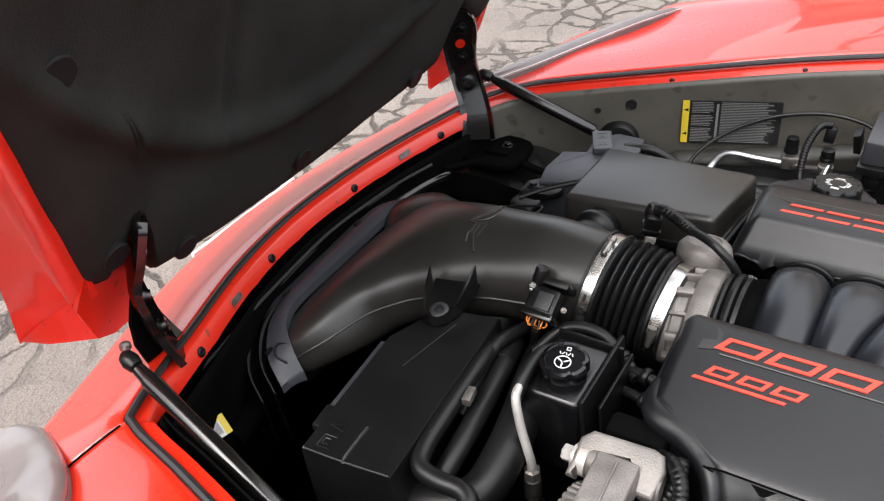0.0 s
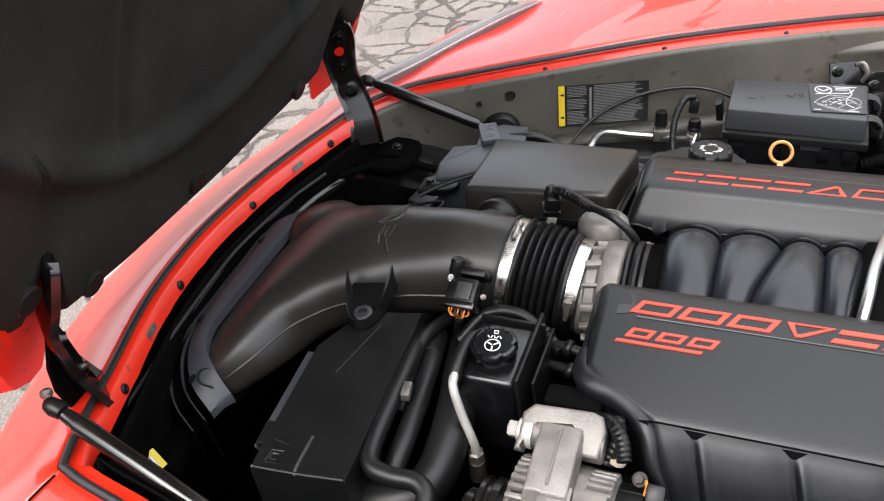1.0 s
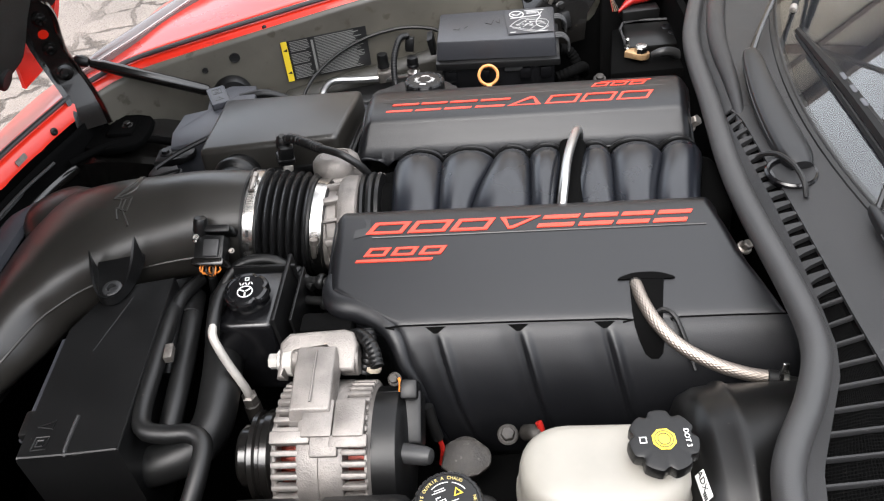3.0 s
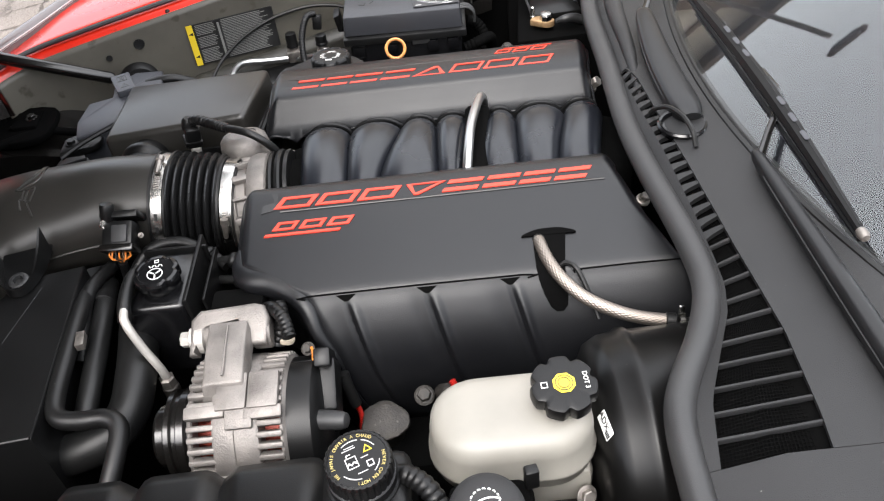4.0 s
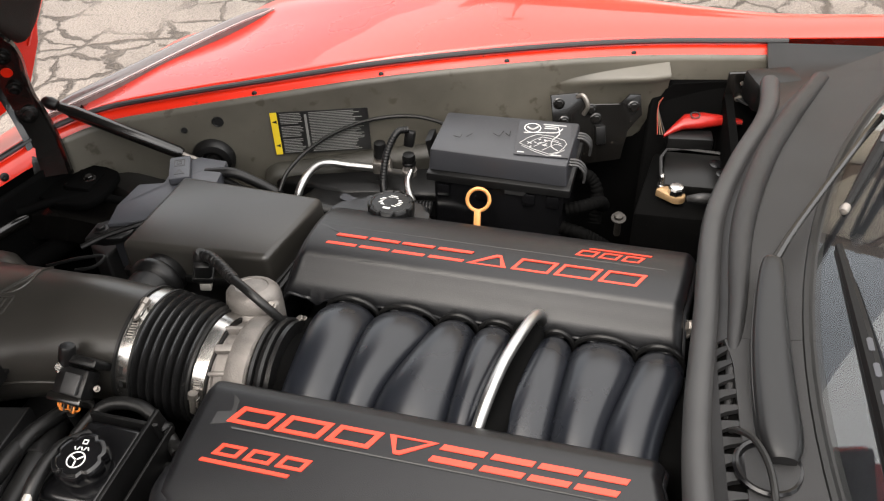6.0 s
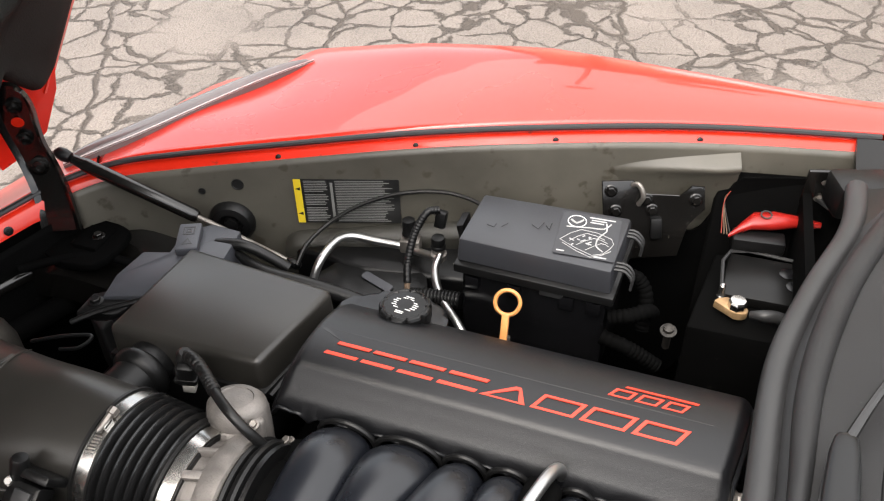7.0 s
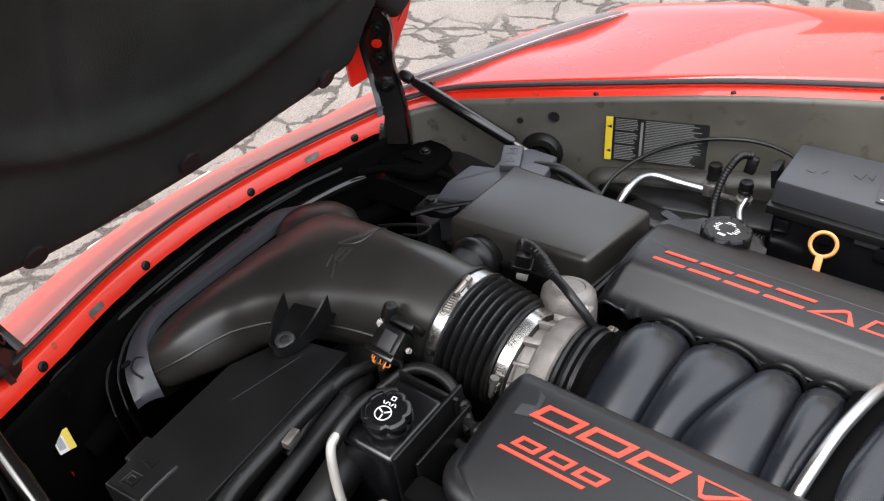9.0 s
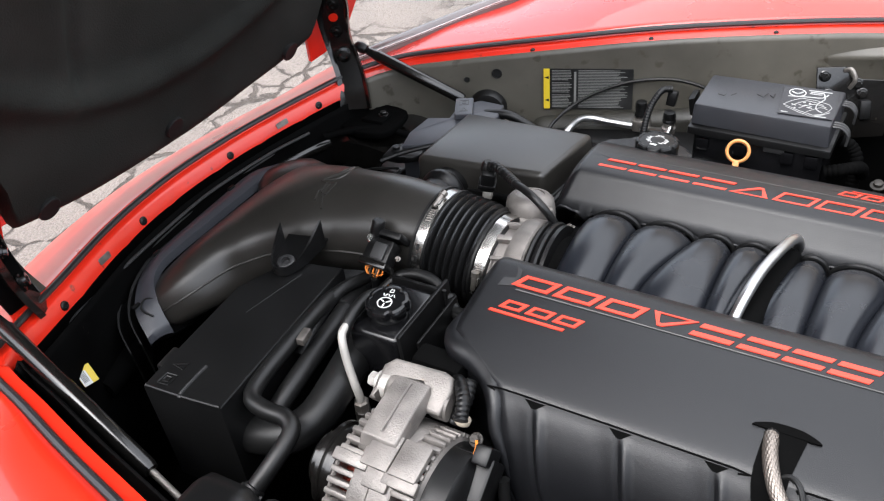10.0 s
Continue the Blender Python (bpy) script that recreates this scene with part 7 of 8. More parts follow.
part("hinge_tab", block((0.030, 0.022, 0.010), wmx @ pose(-0.034, 0.004, 0.0), 0.003), SEAL, washer)
part("body", block((0.075, 0.10, 0.10), pose(0.030, -0.56, 0.70), 0.012), DARK, washer)
part("lock", block((0.012, 0.010, 0.024), pose(0.066, -0.522, 0.80, 0, 0, 10), 0.002), PLASTIC, washer)

# Braided hose out of the engine cover.
bh = thing("braided_hose", "steel braided hose curving over the engine cover", "hose", (0.17, -0.3, 0.78))
line = [(0.113, -0.214, 0.802), (0.113, -0.228, 0.810), (0.1175, -0.252, 0.808), (0.129, -0.278, 0.801), (0.150, -0.301, 0.791), (0.180, -0.318, 0.783), (0.208, -0.326, 0.777), (0.232, -0.330, 0.774)]


def braid_skin(points, r, around=14, pitch=0.0034, n=84):
    """A hose whose skin is woven in small raised diamonds."""
    path = [Vector(q) for q in spline(points, 60)]
    step = [path[0]]
    for q in path:
        if (q - step[-1]).length > pitch / 7:
            step.append(q)
    loops, side, run = [], None, 0.0
    for i, c in enumerate(step):
        d = (step[min(i + 1, len(step) - 1)] - step[max(i - 1, 0)]).normalized()
        side = d.orthogonal().normalized() if side is None else (side - d * side.dot(d)).normalized()
        up = d.cross(side)
        run += (c - step[max(i - 1, 0)]).length
        k = math.pi * run / pitch
        loop = []
        for j in range(n):
            a = 2 * math.pi * j / n
            q = r + 0.00034 * math.cos(around * a) * math.cos(k)
            loop.append(c + side * (q * math.cos(a)) + up * (q * math.sin(a)))
        loops.append(loop)
    return rings(loops)


part("braid", braid_skin(line, 0.0068), BRAID, bh, "woven bright steel wires round the hose", 80)
part("sleeve", tube(line[:2], 0.0078, 14, 2), RUBBER, bh)
part("ferrule", lathe([(0.0068, 0), (0.0085, 0.001), (0.0085, 0.010), (0.0075, 0.011)], aim((0.229, -0.3297, 0.7743), (0.97, -0.16, -0.1)), 18), RUBBER, bh)
part("clamp", lathe([(0.0085, 0), (0.0105, 0.0005), (0.0105, 0.006), (0.0085, 0.0065)], aim((0.242, -0.332, 0.773), (0.97, -0.16, -0.1)), 18), STEEL, bh)
part("clamp_tail", block((0.006, 0.003, 0.014), pose(0.244, -0.332, 0.782), 0.001), STEEL, bh)
part("end_pipe", tube([(0.246, -0.333, 0.772), (0.266, -0.337, 0.768), (0.285, -0.341, 0.75)], 0.006, 10), RUBBER, bh)
thin = thing("sensor_wire", "thin black wire along the engine cover", "wiring", (0.15, -0.27, 0.78))
part("wire", tube([(0.128, -0.262, 0.800), (0.138, -0.262, 0.806), (0.148, -0.272, 0.804), (0.158, -0.292, 0.784), (0.165, -0.31, 0.765)], 0.0026, 8), RUBBER, thin)


# ---- far side: air boxes, refrigerant lines, fuse box, battery ----
abox = thing("resonator_box", "black plastic air resonator box with rounded lid", "air box", (-0.37, 0.2, 0.68))


def quad_box(corners, low, bevel, mat, name, parent, label="", segs=3, grow=1.04):
    """A lid over four or more top corners (x, y, z), going down by low, with rounded rims."""
    b = bmesh.new()
    cx = sum(c[0] for c in corners) / len(corners)
    cy = sum(c[1] for c in corners) / len(corners)
    hi = [b.verts.new(c) for c in corners]
    lo = [b.verts.new((cx + (c[0] - cx) * grow, cy + (c[1] - cy) * grow, c[2] - low)) for c in corners]
    b.faces.new(hi)
    b.faces.new(lo[::-1])
    for i in range(len(hi)):
        j = (i + 1) % len(hi)
        b.faces.new((hi[i], lo[i], lo[j], hi[j]))
    bmesh.ops.recalc_face_normals(b, faces=b.faces)
    lows = set(lo)
    bmesh.ops.bevel(b, geom=[e for e in b.edges if not (e.verts[0] in lows and e.verts[1] in lows)], offset=bevel, segments=segs, profile=0.5, affect="EDGES", clamp_overlap=True)
    return part(name, b, mat, parent, label, angle=40)


quad_box([(-0.482, 0.302, 0.766), (-0.476, 0.124, 0.781), (-0.262, 0.114, 0.802), (-0.242, 0.254, 0.797)], 0.046, 0.009, MOULD, "lid", abox, "smooth black lid", 3, 1.015)
quad_box([(-0.487, 0.306, 0.726), (-0.481, 0.118, 0.740), (-0.257, 0.108, 0.760), (-0.237, 0.258, 0.756)], 0.010, 0.003, PLASTIC, "lid_lip", abox, "thin lip round the lid", 2, 1.0)
quad_box([(-0.488, 0.300, 0.724), (-0.482, 0.122, 0.732), (-0.258, 0.118, 0.752), (-0.240, 0.272, 0.748)], 0.060, 0.006, PLASTIC, "base", abox)
part("rim", tube([(-0.236, 0.266, 0.748), (-0.245, 0.19, 0.754), (-0.254, 0.112, 0.752)], 0.005, 8, 4), PLASTIC, abox)
part("stub", lathe([(0.030, 0), (0.030, 0.028), (0.034, 0.031), (0.036, 0.034), (0.036, 0.043), (0.033, 0.047), (0.029, 0.050), (0.029, 0.09)], aim((-0.415, 0.135, 0.745), (-0.05, -1, 0.05)), 32), PLASTIC, abox, "black rubber stub to the duct")
wide = thing("filter_housing", "grey-black filter housing with warning marks", "air box", (-0.5, 0.3, 0.68))
quad_box([(-0.552, 0.196, 0.744), (-0.470, 0.222, 0.750), (-0.437, 0.310, 0.752), (-0.446, 0.367, 0.753), (-0.492, 0.368, 0.754), (-0.522, 0.342, 0.753), (-0.516, 0.296, 0.752), (-0.553, 0.287, 0.750), (-0.560, 0.236, 0.747)], 0.080, 0.003, GREYPL, "housing", wide, "", 2, 1.0)
pm = aim((-0.501, 0.323, 0.7515), (0.02, -0.05, 1), (0.90, 0.42, 0))
mark = part("mark_plate", prism(round_outline(0.031, 0.055, 0.003, 3), 0.012, pm, 0.002), GREYPL, wide, "raised grey plate with moulded marks")
pm = pm @ Matrix.Translation((0, 0, 0.0120))
part("mark_triangle", flat_ring(pm @ pose(0.0, -0.013, 0, 0, 0, 90), 0.0085, 0.0030, 3), LABEL, mark)
part("mark_frame", flat_ring(pm @ pose(0.0, 0.011, 0, 0, 0, 45), 0.0115, 0.0026, 4), LABEL, mark)
part("mark_frame", flat_ring(pm @ pose(0.0, 0.011, 0, 0, 0, 45), 0.0052, 0.0026, 4), LABEL, mark)
part("ear", prism(smooth_outline([(-0.022, -0.016), (0.030, -0.020), (0.045, 0.0), (0.030, 0.020), (-0.022, 0.016)], 4), 0.012, aim((-0.556, 0.188, 0.727), (0, 0, 1), (1, 0.35, 0)), 0.004), PLASTIC, wide, "black bolted ear")
hexbolt("bolt", (-0.558, 0.189, 0.739), (0, 0, 1), 0.007, 0.007, PLASTIC, wide)
part("strap", tube([(-0.56, 0.145, 0.742), (-0.53, 0.165, 0.752), (-0.49, 0.185, 0.762), (-0.47, 0.20, 0.764)], 0.004, 8), PLASTIC, wide)
part("loop", tube([(-0.590, 0.105, 0.736), (-0.550, 0.120, 0.744), (-0.515, 0.130, 0.746), (-0.520, 0.112, 0.742), (-0.545, 0.104, 0.738)], 0.0024, 7), PLASTIC, wide)
quad_box([(-0.62, 0.22, 0.68), (-0.57, 0.19, 0.685), (-0.55, 0.30, 0.685), (-0.60, 0.33, 0.68)], 0.10, 0.006, SEAL, "side_bracket", wide)

# Cables that lie between the housing and the wall.
loom2 = thing("main_loom", "thick black taped wiring loom along the far side", "wiring", (-0.35, 0.39, 0.66))
part("loom", tube([(-0.445, 0.345, 0.735), (-0.42, 0.335, 0.728), (-0.385, 0.328, 0.722), (-0.33, 0.332, 0.715), (-0.27, 0.335, 0.706), (-0.20, 0.335, 0.695)], [0.006, 0.008, 0.010, 0.011, 0.011, 0.010], 12), RUBBER, loom2)
part("loom", corrugated([(-0.21, 0.385, 0.685), (-0.17, 0.392, 0.688), (-0.13, 0.395, 0.69)], 0.012, 0.005), PLASTIC, loom2)
part("loom", tube([(-0.47, 0.34, 0.745), (-0.43, 0.345, 0.748), (-0.40, 0.35, 0.735), (-0.37, 0.355, 0.715)], 0.008, 10), RUBBER, loom2)
cable = thing("hood_cable", "thin black release cable looped along the wall", "cable", (-0.25, 0.56, 0.70))
part("cable", tube([(-0.39, 0.405, 0.676), (-0.385, 0.435, 0.695), (-0.365, 0.472, 0.712), (-0.325, 0.500, 0.735), (-0.270, 0.522, 0.753), (-0.21, 0.536, 0.760), (-0.16, 0.534, 0.758), (-0.12, 0.52, 0.75)], 0.0032, 8), RUBBER, cable)
part("clip", block((0.030, 0.004, 0.012), pose(-0.190, 0.560, 0.738, 0, 10, 16), 0.002), BRASS, cable, "tan cable clip")

ac = thing("refrigerant_line", "bare aluminium refrigerant pipe with service valves", "pipe", (-0.3, 0.46, 0.66))
part("pipe", tube([(-0.358, 0.385, 0.660), (-0.352, 0.410, 0.690), (-0.346, 0.452, 0.697), (-0.330, 0.474, 0.694), (-0.295, 0.480, 0.690), (-0.255, 0.484, 0.688)], 0.0062, 14), CHROME, ac)
part("pipe", tube([(-0.180, 0.452, 0.716), (-0.182, 0.436, 0.702), (-0.170, 0.410, 0.694), (-0.150, 0.385, 0.688), (-0.125, 0.362, 0.684), (-0.10, 0.34, 0.67)], 0.0058, 12), CHROME, ac)
part("link", tube([(-0.255, 0.484, 0.688), (-0.225, 0.476, 0.690), (-0.190, 0.456, 0.704)], 0.006, 12), CHROME, ac)
part("manifold_block", block((0.030, 0.022, 0.022), pose(-0.240, 0.486, 0.682, 0, 0, 10), 0.003), DULL, ac)
for x, y, z, h in ((-0.243, 0.490, 0.700, 0.034), (-0.184, 0.455, 0.716, 0.026)):
    m = aim((x, y, z), (0, 0, 1))
    part("valve_stem", lathe([(0.008, -0.014), (0.011, -0.012), (0.012, -0.002), (0.009, 0.0), (0.009, 0.010)], m, 16), ALU, ac)
    part("valve_cap", lathe([(0.0095, 0.008), (0.0112, 0.009), (0.0112, 0.012), (0.0098, 0.014), (0.0105, h - 0.006), (0.0090, h), (0.004, h + 0.001)], m, 20), PLASTIC, ac, "black valve cap")
part("sensor_plug", block((0.016, 0.014, 0.026), pose(-0.190, 0.478, 0.742, -12, 6, 0), 0.003), PLASTIC, ac)
loom3 = thing("sensor_lead", "black convoluted sensor lead with a brown tail", "wiring", (-0.2, 0.42, 0.68))
part("loom", corrugated([(-0.190, 0.478, 0.772), (-0.204, 0.466, 0.772), (-0.214, 0.442, 0.750), (-0.214, 0.415, 0.722), (-0.208, 0.395, 0.700)], 0.0058, 0.004), PLASTIC, loom3)
part("tail", tube([(-0.209, 0.398, 0.704), (-0.205, 0.385, 0.690), (-0.20, 0.37, 0.68)], 0.004, 8), BROWN, loom3)
plate = thing("pipe_plate", "black plastic plate below the refrigerant pipes", "plate", (-0.29, 0.43, 0.64))
part("plate", prism(smooth_outline([(-0.09, -0.03), (0.06, -0.04), (0.09, 0.0), (0.05, 0.045), (-0.06, 0.04)], 5), 0.012, aim((-0.285, 0.435, 0.648), (0, -0.15, 1)), 0.004), PLASTIC, plate)
part("print_strip", prism(round_outline(0.055, 0.014, 0.004, 3), 0.001, aim((-0.270, 0.425, 0.6605), (0, -0.15, 1), (1, -0.35, 0)), 0.0003, 1), GREYPL, plate, "worn grey part print")
part("block", block((0.10, 0.06, 0.06), pose(-0.31, 0.49, 0.60, 0, 0, 16), 0.008), DARK, plate)
tray_far = thing("side_tray", "black moulded side tray along the inner fender", "tray", (-0.25, 0.50, 0.60))
quad_box([(-0.42, 0.45, 0.668), (-0.30, 0.44, 0.664), (-0.12, 0.47, 0.664), (-0.12, 0.555, 0.668), (-0.30, 0.525, 0.672)], 0.06, 0.008, PLASTIC, "tray_body", tray_far)

# Warning label on the inner fender.
lab = thing("warning_label", "black warning label with a yellow end strip", "label", (-0.43, 0.50, 0.69))
lx = Vector((0.955, 0.295, 0.0)).normalized()
li = rim_at(x=-0.350)
lm = aim(tuple(rim[li] - rim_out[li] * 0.0370 + Vector((0, 0, -0.092))), tuple(-rim_out[li] + Vector((0, 0, 0.03))), tuple(lx))
lb = part("sheet", prism(round_outline(0.158, 0.078, 0.002, 3), 0.0006, lm, 0.0001, 1), LABEL, lab)
part("yellow_strip", prism(round_outline(0.011, 0.078, 0.001, 2), 0.0004, lm @ pose(-0.0735, 0, 0.0006), 0.0001, 1), YELLOW, lb, "yellow end strip")
rng = random.Random(5)
for col, (x0, w_) in enumerate(((-0.046, 0.036), (0.027, 0.088))):
    for k in range(25):
        y_ = 0.0355 - 0.00295 * k
        if k in (7, 15) and col == 0:
            continue
        ww = w_ * rng.uniform(0.80, 1.0)
        part("print_bar", prism(round_outline(ww, 0.00115, 0.0003, 1), 0.0002, lm @ pose(x0 - (w_ - ww) / 2, y_, 0.0006), 0, 1), PRINT, lb)
part("print_bar", prism(round_outline(0.004, 0.066, 0.0004, 1), 0.0002, lm @ pose(-0.0225, 0.0, 0.0006), 0, 1), PRINT, lb)
for y_ in (0.022, -0.022):
    part("warning_triangle", prism([(-0.003, -0.004), (0.003, -0.004), (0, 0.004)], 0.0003, lm @ pose(-0.0735, y_, 0.001, 0, 0, 90), 0, 1), LABEL, lb)

# Fuse box.
fuse = thing("fuse_box", "black fuse box with a diagram sticker on its lid", "fuse box", (-0.03, 0.45, 0.64))
quad_box([(-0.130, 0.498, 0.800), (-0.132, 0.396, 0.797), (0.066, 0.398, 0.792), (0.070, 0.512, 0.795)], 0.034, 0.0042, LID, "lid", fuse, "black lid", 2, 1.025)
quad_box([(-0.134, 0.503, 0.765), (-0.137, 0.386, 0.761), (0.074, 0.388, 0.757), (0.078, 0.516, 0.760)], 0.012, 0.003, PLASTIC, "lip", fuse, "", 2, 1.0)
quad_box([(-0.126, 0.495, 0.752), (-0.128, 0.394, 0.748), (0.066, 0.396, 0.744), (0.070, 0.508, 0.748)], 0.12, 0.006, GLOSSY, "base", fuse, "", 2, 1.0)
fm = aim((0.024, 0.455, 0.7962), (0.025, -0.02, 1), (1, 0.08, 0))
stk = part("sticker", prism(round_outline(0.078, 0.088, 0.002, 3), 0.0004, fm, 0.0001, 1), LID, fuse, "grey diagram sticker with white line drawing")
rng = random.Random(11)
part("drawing", flat_ring(fm @ pose(-0.018, 0.026, 0.0005), 0.0125, 0.0012), WHITE, stk)
def stroke(pts, r=0.00045):
    part("drawing", tube([tuple(fm @ Vector((x, y, 0.0006))) for x, y in pts], r, 5, 2), FADED, stk)
stroke([(-0.034, -0.016), (-0.010, 0.010), (0.030, 0.000), (0.030, -0.020), (0.010, -0.038), (-0.034, -0.016)])
stroke([(-0.030, -0.022), (0.008, -0.042), (0.032, -0.024)])
stroke([(-0.022, -0.016), (-0.002, 0.004), (0.022, -0.004)])
stroke([(-0.012, -0.022), (0.008, -0.004), (0.026, -0.010)])
stroke([(0.000, -0.030), (0.018, -0.012), (0.028, -0.016)])
stroke([(0.020, 0.030), (0.022, 0.014), (0.014, 0.000), (0.012, -0.018), (0.022, -0.028)], 0.0010)
stroke([(-0.030, 0.012), (0.000, 0.016), (0.018, 0.018), (0.026, 0.030)], 0.0009)
stroke([(-0.026, 0.028), (-0.018, 0.022), (-0.010, 0.030)], 0.0014)
for k in range(10):
    a, b = rng.uniform(-0.026, 0.020), rng.uniform(-0.030, 0.002)
    part("drawing", block((rng.uniform(0.003, 0.008), 0.0016, 0.0004), fm @ pose(a, b, 0.0004, 0, 0, rng.choice((-28, 40))), 0, 1), FADED, stk)
for k, (bx, by, bw) in enumerate(((0.014, 0.038, 0.034), (0.010, 0.033, 0.020), (0.008, 0.028, 0.018), (0.020, -0.040, 0.016), (-0.030, -0.038, 0.010))):
    part("print_bar", prism(round_outline(bw, 0.0022, 0.0005, 1), 0.0003, fm @ pose(bx, by, 0.0004), 0, 1), FADED, stk)
for pts in ([(-0.105, 0.432), (-0.095, 0.430), (-0.094, 0.438)], [(-0.086, 0.434), (-0.080, 0.444)], [(-0.050, 0.452), (-0.040, 0.446), (-0.036, 0.462)], [(-0.032, 0.456), (-0.026, 0.450), (-0.026, 0.464)]):
    part("moulded_mark", tube([(x, y, 0.7982 - 0.025 * (x + 0.03)) for x, y in pts], 0.0005, 5, 1), GLOSSY, fuse)
for y_ in (0.414, 0.486):
    for k in range(3):
        part("latch_prong", tube([(0.066, y_ + 0.007 * k, 0.784), (0.080, y_ + 0.007 * k + 0.002, 0.782), (0.090, y_ + 0.007 * k, 0.772), (0.090, y_ + 0.007 * k, 0.756)], 0.0020, 6, 3), SEAL, fuse)
for x in (-0.112, -0.055, 0.015, 0.05):
    part("clip_tab", block((0.018, 0.005, 0.020), pose(x, 0.391, 0.722), 0.001), GLOSSY, fuse)
part("grey_tab", block((0.030, 0.004, 0.014), pose(-0.005, 0.3905, 0.738), 0.001), SEAL, fuse, "grey connector tab")
part("side_hook", prism([(0, 0), (0.010, 0.0), (0.014, 0.030), (0.004, 0.034)], 0.03, aim((-0.140, 0.45, 0.745), (0, 1, 0.1), (-1, 0, 0)), 0.002), PLASTIC, fuse)
for k, pts in enumerate(([(0.078, 0.475, 0.730), (0.095, 0.478, 0.722), (0.108, 0.47, 0.70), (0.11, 0.45, 0.66)], [(0.070, 0.400, 0.715), (0.095, 0.405, 0.722), (0.115, 0.425, 0.718), (0.120, 0.455, 0.69)], [(0.065, 0.39, 0.69), (0.10, 0.385, 0.685), (0.14, 0.39, 0.66)])):
    w_ = thing("fuse_loom", "black convoluted loom leaving the fuse box", "wiring", pts[0], group="fuse box looms")
    part("loom", corrugated(pts, 0.0100, 0.005), DARK, w_)
post = thing("hold_down_bolt", "dull hold-down bolt beside the battery", "bolt", (0.145, 0.425, 0.66))
part("stud", lathe([(0.005, -0.03), (0.005, 0.004), (0.011, 0.005), (0.011, 0.007), (0.007, 0.008), (0.007, 0.013), (0.004, 0.015)], aim((0.145, 0.425, 0.688), (0, -0.2, 1)), 14), RUST, post)

# Latch bracket on the fender and the battery.
brk = thing("latch_bracket", "grey pressed bracket with a black latch plate", "bracket", (0.08, 0.63, 0.66))
FAR_RIM = sorted((p.x, p.y, o.x, o.y) for p, o in zip(rim, rim_out) if p.y > 0.3)


def rim_line(x):
    xs = [q[0] for q in FAR_RIM]
    f = lambda k: float(np.interp(x, xs, [q[k] for q in FAR_RIM]))
    return f(1), Vector((f(2), f(3), 0))


def press(u, v):
    x = -0.045 + 0.225 * u
    a = lerp([(0, 0.002), (0.25, 0.012), (0.55, 0.026), (0.65, 0.027), (0.8, 0.020), (1, 0.003)], v)[0] * min(1, u * 1.15) ** 1.3
    z = lerp([(0, 0.818), (0.25, 0.812), (0.55, 0.804), (0.65, 0.799), (0.8, 0.788), (1, 0.690)], v)[0] + 0.012 * u - 0.012 * (1 - u)
    y_, o_ = rim_line(x)
    return Vector((x - o_.x * (0.029 + a), y_ - o_.y * (0.029 + a), z))
part("pressing", slab(press, 28, 14, lambda u, v: (0, 0.002, 0)), PRIMER, brk, "grey pressed sheet bracket", 50)
bm = prism([(-0.065, 0.040), (-0.020, 0.040), (-0.010, 0.018), (0.045, 0.014), (0.060, 0.030), (0.078, 0.028), (0.080, -0.005), (0.055, -0.028), (0.045, -0.075), (-0.050, -0.080), (-0.062, -0.02)], 0.005, aim((0.080, 0.603, 0.755), (0.25, -0.92, 0.30), (0.955, 0.29, 0.05)), 0.0015)
lp = part("latch_plate", bm, SHELL, brk, "black latch plate with bolts")
lpm = aim((0.080, 0.603, 0.755), (0.25, -0.92, 0.30), (0.955, 0.29, 0.05))
for bx, by in ((-0.052, 0.026), (-0.045, -0.004), (0.066, 0.010), (0.006, -0.004), (-0.002, 0.012)):
    hexbolt("bolt", tuple(lpm @ Vector((bx, by, 0.005))), tuple(lpm.to_3x3() @ Vector((0, 0, 1))), 0.0065, 0.008, SHELL, lp)
part("latch_hook", tube([tuple(lpm @ Vector(p)) for p in ((-0.022, 0.034, 0.006), (-0.014, 0.036, 0.014), (-0.008, 0.020, 0.016), (-0.014, 0.006, 0.010))], 0.0038, 8), DULL, lp)
part("latch_tab", block((0.016, 0.03, 0.010), lpm @ pose(0.012, -0.03, 0.004), 0.002), PLASTIC, lp)
# Solid block, coloured near-black to stand for the cavity's shade.
quad_box([(0.17, 0.66, 0.80), (0.17, 0.60, 0.60), (0.30, 0.62, 0.60), (0.38, 0.70, 0.80)], 0.02, 0.002, DARK, "dark_cavity", brk, "near-black block for the shaded opening behind the battery")



def wall_panel_at(u, v):
    x = -0.06 + 0.43 * u
    y_, o_ = rim_line(x)
    top_ = float(np.interp(x, [-0.06, 0.14, 0.18, 0.37], [0.690, 0.700, 0.795, 0.800]))
    return Vector((x - o_.x * 0.048, y_ - o_.y * 0.048, top_ - 0.30 * v))


def wall_moulding(u, v):
    x = -0.455 + 0.335 * u
    y_, o_ = rim_line(x)
    out_ = lerp([(0, 0.040), (0.06, 0.046), (0.15, 0.062), (1, 0.072)], v)[0]
    top_ = 0.678 + 0.030 * u - 0.012 * max(0.0, 1 - u / 0.06) ** 2
    return Vector((x - o_.x * out_, y_ - o_.y * out_, top_ - 0.10 * max(0.0, v - 0.05) - 0.002 * v))


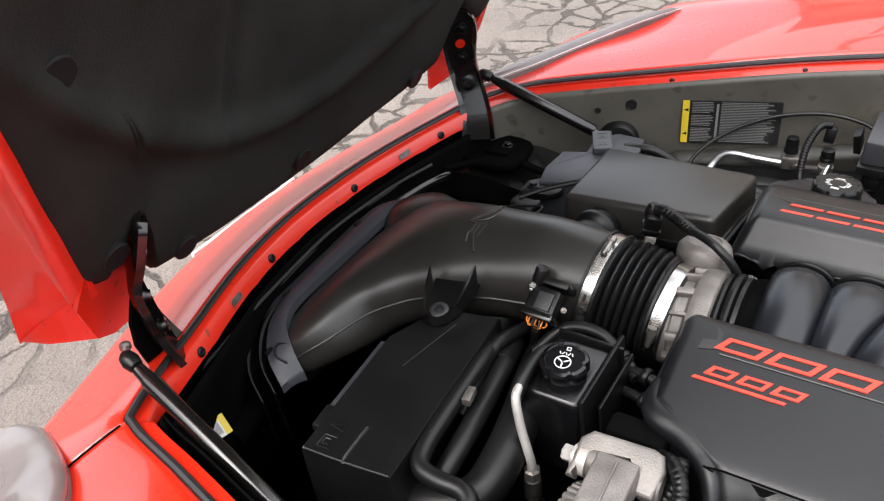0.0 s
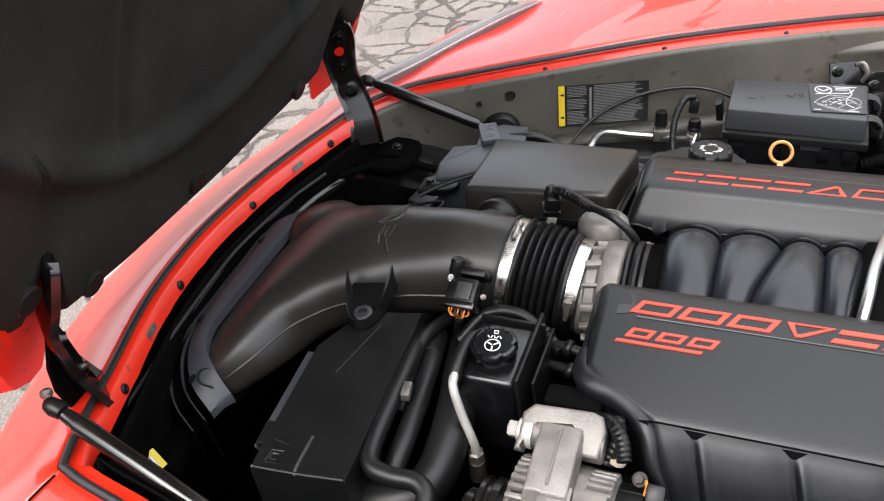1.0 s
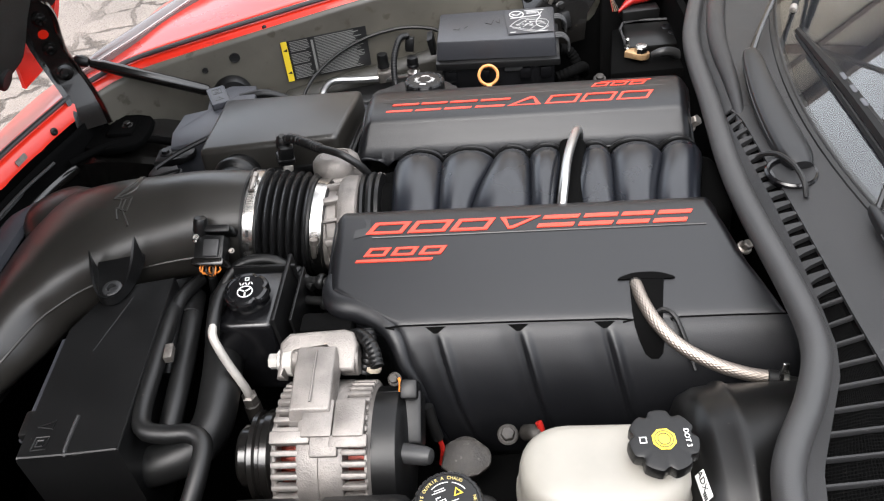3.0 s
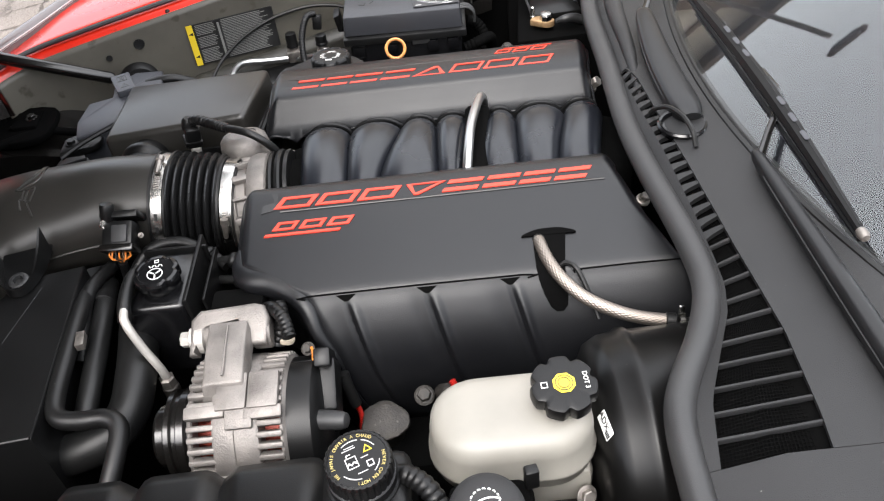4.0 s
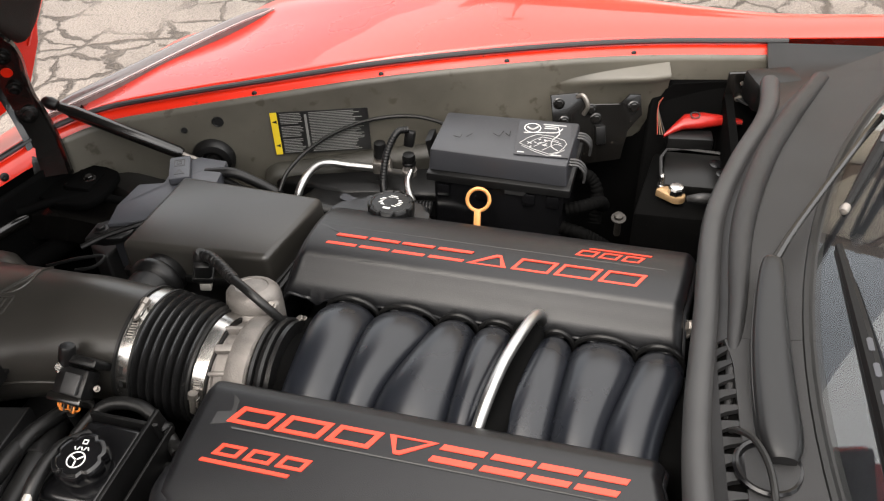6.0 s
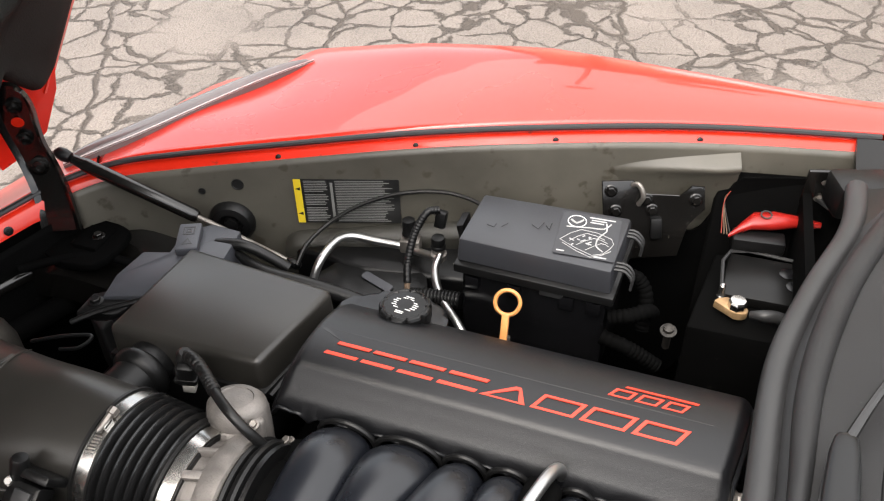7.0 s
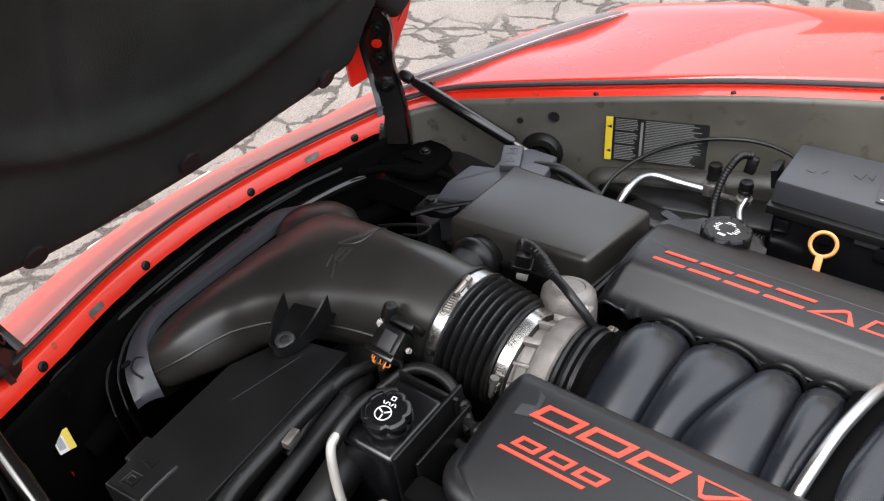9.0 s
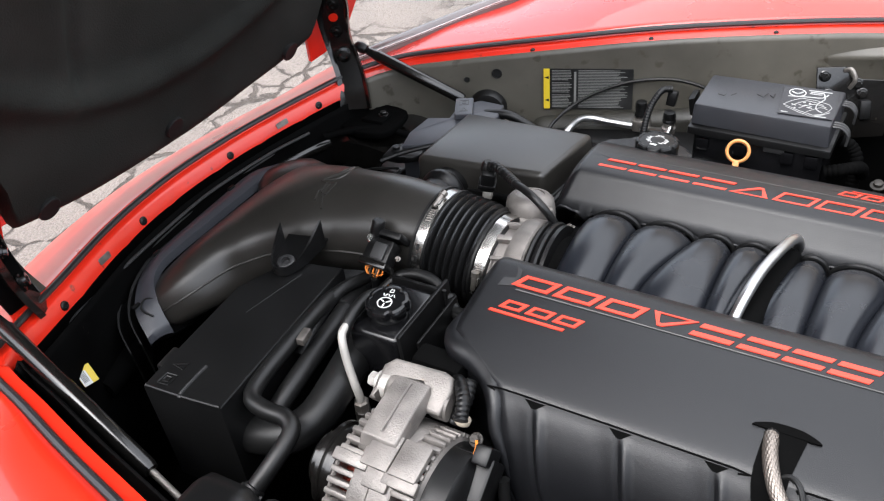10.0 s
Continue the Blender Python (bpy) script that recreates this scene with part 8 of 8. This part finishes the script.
part("wall_moulding", slab(wall_moulding, 40, 14, lambda u, v: (0, 0.004, -0.001)), MOSS, tray_far, "black moulding that climbs the wall", 50)
# Added near-black panel: stands for dark plastic and shade on the lower wall.
part("dark_wall_panel", slab(wall_panel_at, 40, 6, lambda u, v: (0, 0.004, 0)), DARK, bay, "black panel for the plastic and shade low on the wall", 50)
bat = thing("battery", "black car battery with a corroded brass terminal", "battery", (0.24, 0.51, 0.55))
# Case in near-black: the shade beside the engine is painted in.
quad_box([(0.165, 0.440, 0.694), (0.318, 0.440, 0.698), (0.312, 0.605, 0.704), (0.185, 0.600, 0.700)], 0.16, 0.005, DARK, "case", bat, "matte near-black case with its shade in the colour", 2, 1.0)
quad_box([(0.198, 0.497, 0.713), (0.312, 0.498, 0.716), (0.308, 0.588, 0.718), (0.202, 0.588, 0.716)], 0.014, 0.006, DRUM, "lid", bat, "", 2, 1.0)
part("rib", tube([(0.200, 0.50, 0.714), (0.204, 0.587, 0.717), (0.30, 0.588, 0.719)], 0.0025, 6, 3), SEAL, bat)
part("terminal", lathe([(0.012, 0), (0.012, 0.010), (0.010, 0.013), (0.003, 0.014)], aim((0.222, 0.474, 0.714), (0, 0, 1)), 8), STEEL, bat, "bright bolt head", angle=20)
part("clamp_lug", prism(smooth_outline([(-0.022, -0.005), (-0.012, 0.012), (0.006, 0.011), (0.020, 0.004), (0.019, -0.007), (0.003, -0.013)], 4), 0.012, aim((0.216, 0.475, 0.7035), (0, 0, 1), (1, -0.3, 0)), 0.002), BRASS, bat, "corroded brass terminal lug")
part("stud", lathe([(0.005, 0), (0.006, 0.006), (0.0045, 0.008), (0.004, 0.022), (0.002, 0.024)], aim((0.200, 0.490, 0.7105), (0, 0, 1)), 12), STEEL, bat)
part("cable", tube([(0.240, 0.470, 0.710), (0.256, 0.466, 0.716), (0.276, 0.472, 0.712), (0.300, 0.478, 0.695)], [0.005, 0.008, 0.0085, 0.0085], 12), SEAL, bat, "grey battery cable")
for k, (x, y) in enumerate(((0.290, 0.535), (0.28, 0.56))):
    part("vent_cap", lathe([(0.011, 0), (0.011, 0.001), (0.009, 0.0014)], aim((x, y, 0.7170), (0, 0, 1)), 20), GLOSSY, bat)
part("edge_label", prism(round_outline(0.05, 0.010, 0.001, 2), 0.0006, aim((0.313, 0.530, 0.7185), (0, 0, 1), (0.1, 1, 0)), 0.0001, 1), WHITE, bat, "white edge label")
redc = thing("terminal_cover", "glossy red plastic terminal cover", "cover", (0.25, 0.62, 0.70))
loops = []
for x, y, z, hw, hh in ((0.196, 0.596, 0.736, 0.003, 0.003), (0.210, 0.612, 0.742, 0.010, 0.007), (0.224, 0.626, 0.747, 0.017, 0.010), (0.250, 0.632, 0.749, 0.018, 0.011), (0.280, 0.642, 0.747, 0.011, 0.008), (0.315, 0.652, 0.742, 0.005, 0.004)):
    loops.append([Vector((x, y + hw * math.cos(a), z + hh * math.sin(a))) for a in (2 * math.pi * k / 14 for k in range(14))])
part("cover", rings(loops), REDPLASTIC, redc, angle=50)
part("catch", flat_ring(aim((0.240, 0.628, 0.7600), (0, -0.2, 1)), 0.008, 0.002, 20), LABEL, redc)
part("base", block((0.07, 0.030, 0.02), pose(0.236, 0.606, 0.718, 0, 0, 6), 0.003), PLASTIC, redc, "black clamp block below")
wires = thing("loose_wires", "loose red and brown wires above the battery", "wiring", (0.18, 0.66, 0.72))
for k in range(4):
    part("wire", tube([(0.186 + 0.004 * k, 0.600, 0.735), (0.182, 0.640 + 0.004 * k, 0.765), (0.200 + 0.006 * k, 0.665, 0.778), (0.225 + 0.01 * k, 0.668, 0.772)], 0.0008, 6), (COPPER, BROWN, BROWN, RUST)[k], wires)
cbr = thing("cowl_bracket", "black angle bracket with bolts under the cowl end", "bracket", (0.30, 0.66, 0.74))
part("upright", block((0.045, 0.006, 0.070), pose(0.300, 0.680, 0.750, 8, 0, 16), 0.0015), SHELL, cbr)
part("flap", block((0.06, 0.05, 0.004), pose(0.335, 0.655, 0.778, -20, 0, 16), 0.001), SEAL, cbr)
for z in (0.772, 0.800):
    hexbolt("bolt", (0.304, 0.676, z), (0.25, -0.95, 0.1), 0.005, 0.006, DULL, cbr)

# ---- small things by the near front corner ----
tag = thing("plug_tag", "yellow and white tag on a small wiring plug", "tag", (-0.77, -0.35, 0.60))
TX, TY, TZ = -0.736, -0.363, 0.656
tag_m = aim((TX + 0.016, TY, TZ + 0.004), (0.66, -0.10, 0.75), (0.25, 0.95, 0))
part("plug", block((0.020, 0.018, 0.03), pose(TX - 0.012, TY + 0.004, TZ - 0.012, 10, 20, 0), 0.003), PLASTIC, tag)
tg = part("sheet", prism(round_outline(0.021, 0.027, 0.001, 2), 0.0008, tag_m, 0.0002, 1), YELLOW, tag)
part("white_field", prism(round_outline(0.012, 0.021, 0.001, 2), 0.0004, tag_m @ pose(-0.0042, -0.003, 0.0008), 0.0001, 1), WHITE, tg)
for k in range(5):
    part("print_bar", prism(round_outline(0.0008, 0.018, 0.0003, 1), 0.0002, tag_m @ pose(-0.0076 + 0.0016 * k, 0, 0.0012), 0, 1), LABEL, tg)
part("yellow_clip", block((0.008, 0.007, 0.006), pose(TX, TY - 0.012, TZ - 0.014, 20, 10, 30), 0.002), YELLOW, tag)
for k in range(3):
    part("wire", tube([(TX + 0.004, TY - 0.015 - 0.003 * k, TZ - 0.018), (TX + 0.010, TY - 0.022 + 0.005 * k, TZ - 0.036 - 0.003 * k), (TX + 0.012, TY - 0.020 + 0.006 * k, TZ - 0.056), (TX + 0.008, TY - 0.016, TZ - 0.066)], 0.0016, 6), (ORANGE, YELLOW, REDPLASTIC)[k], tag)
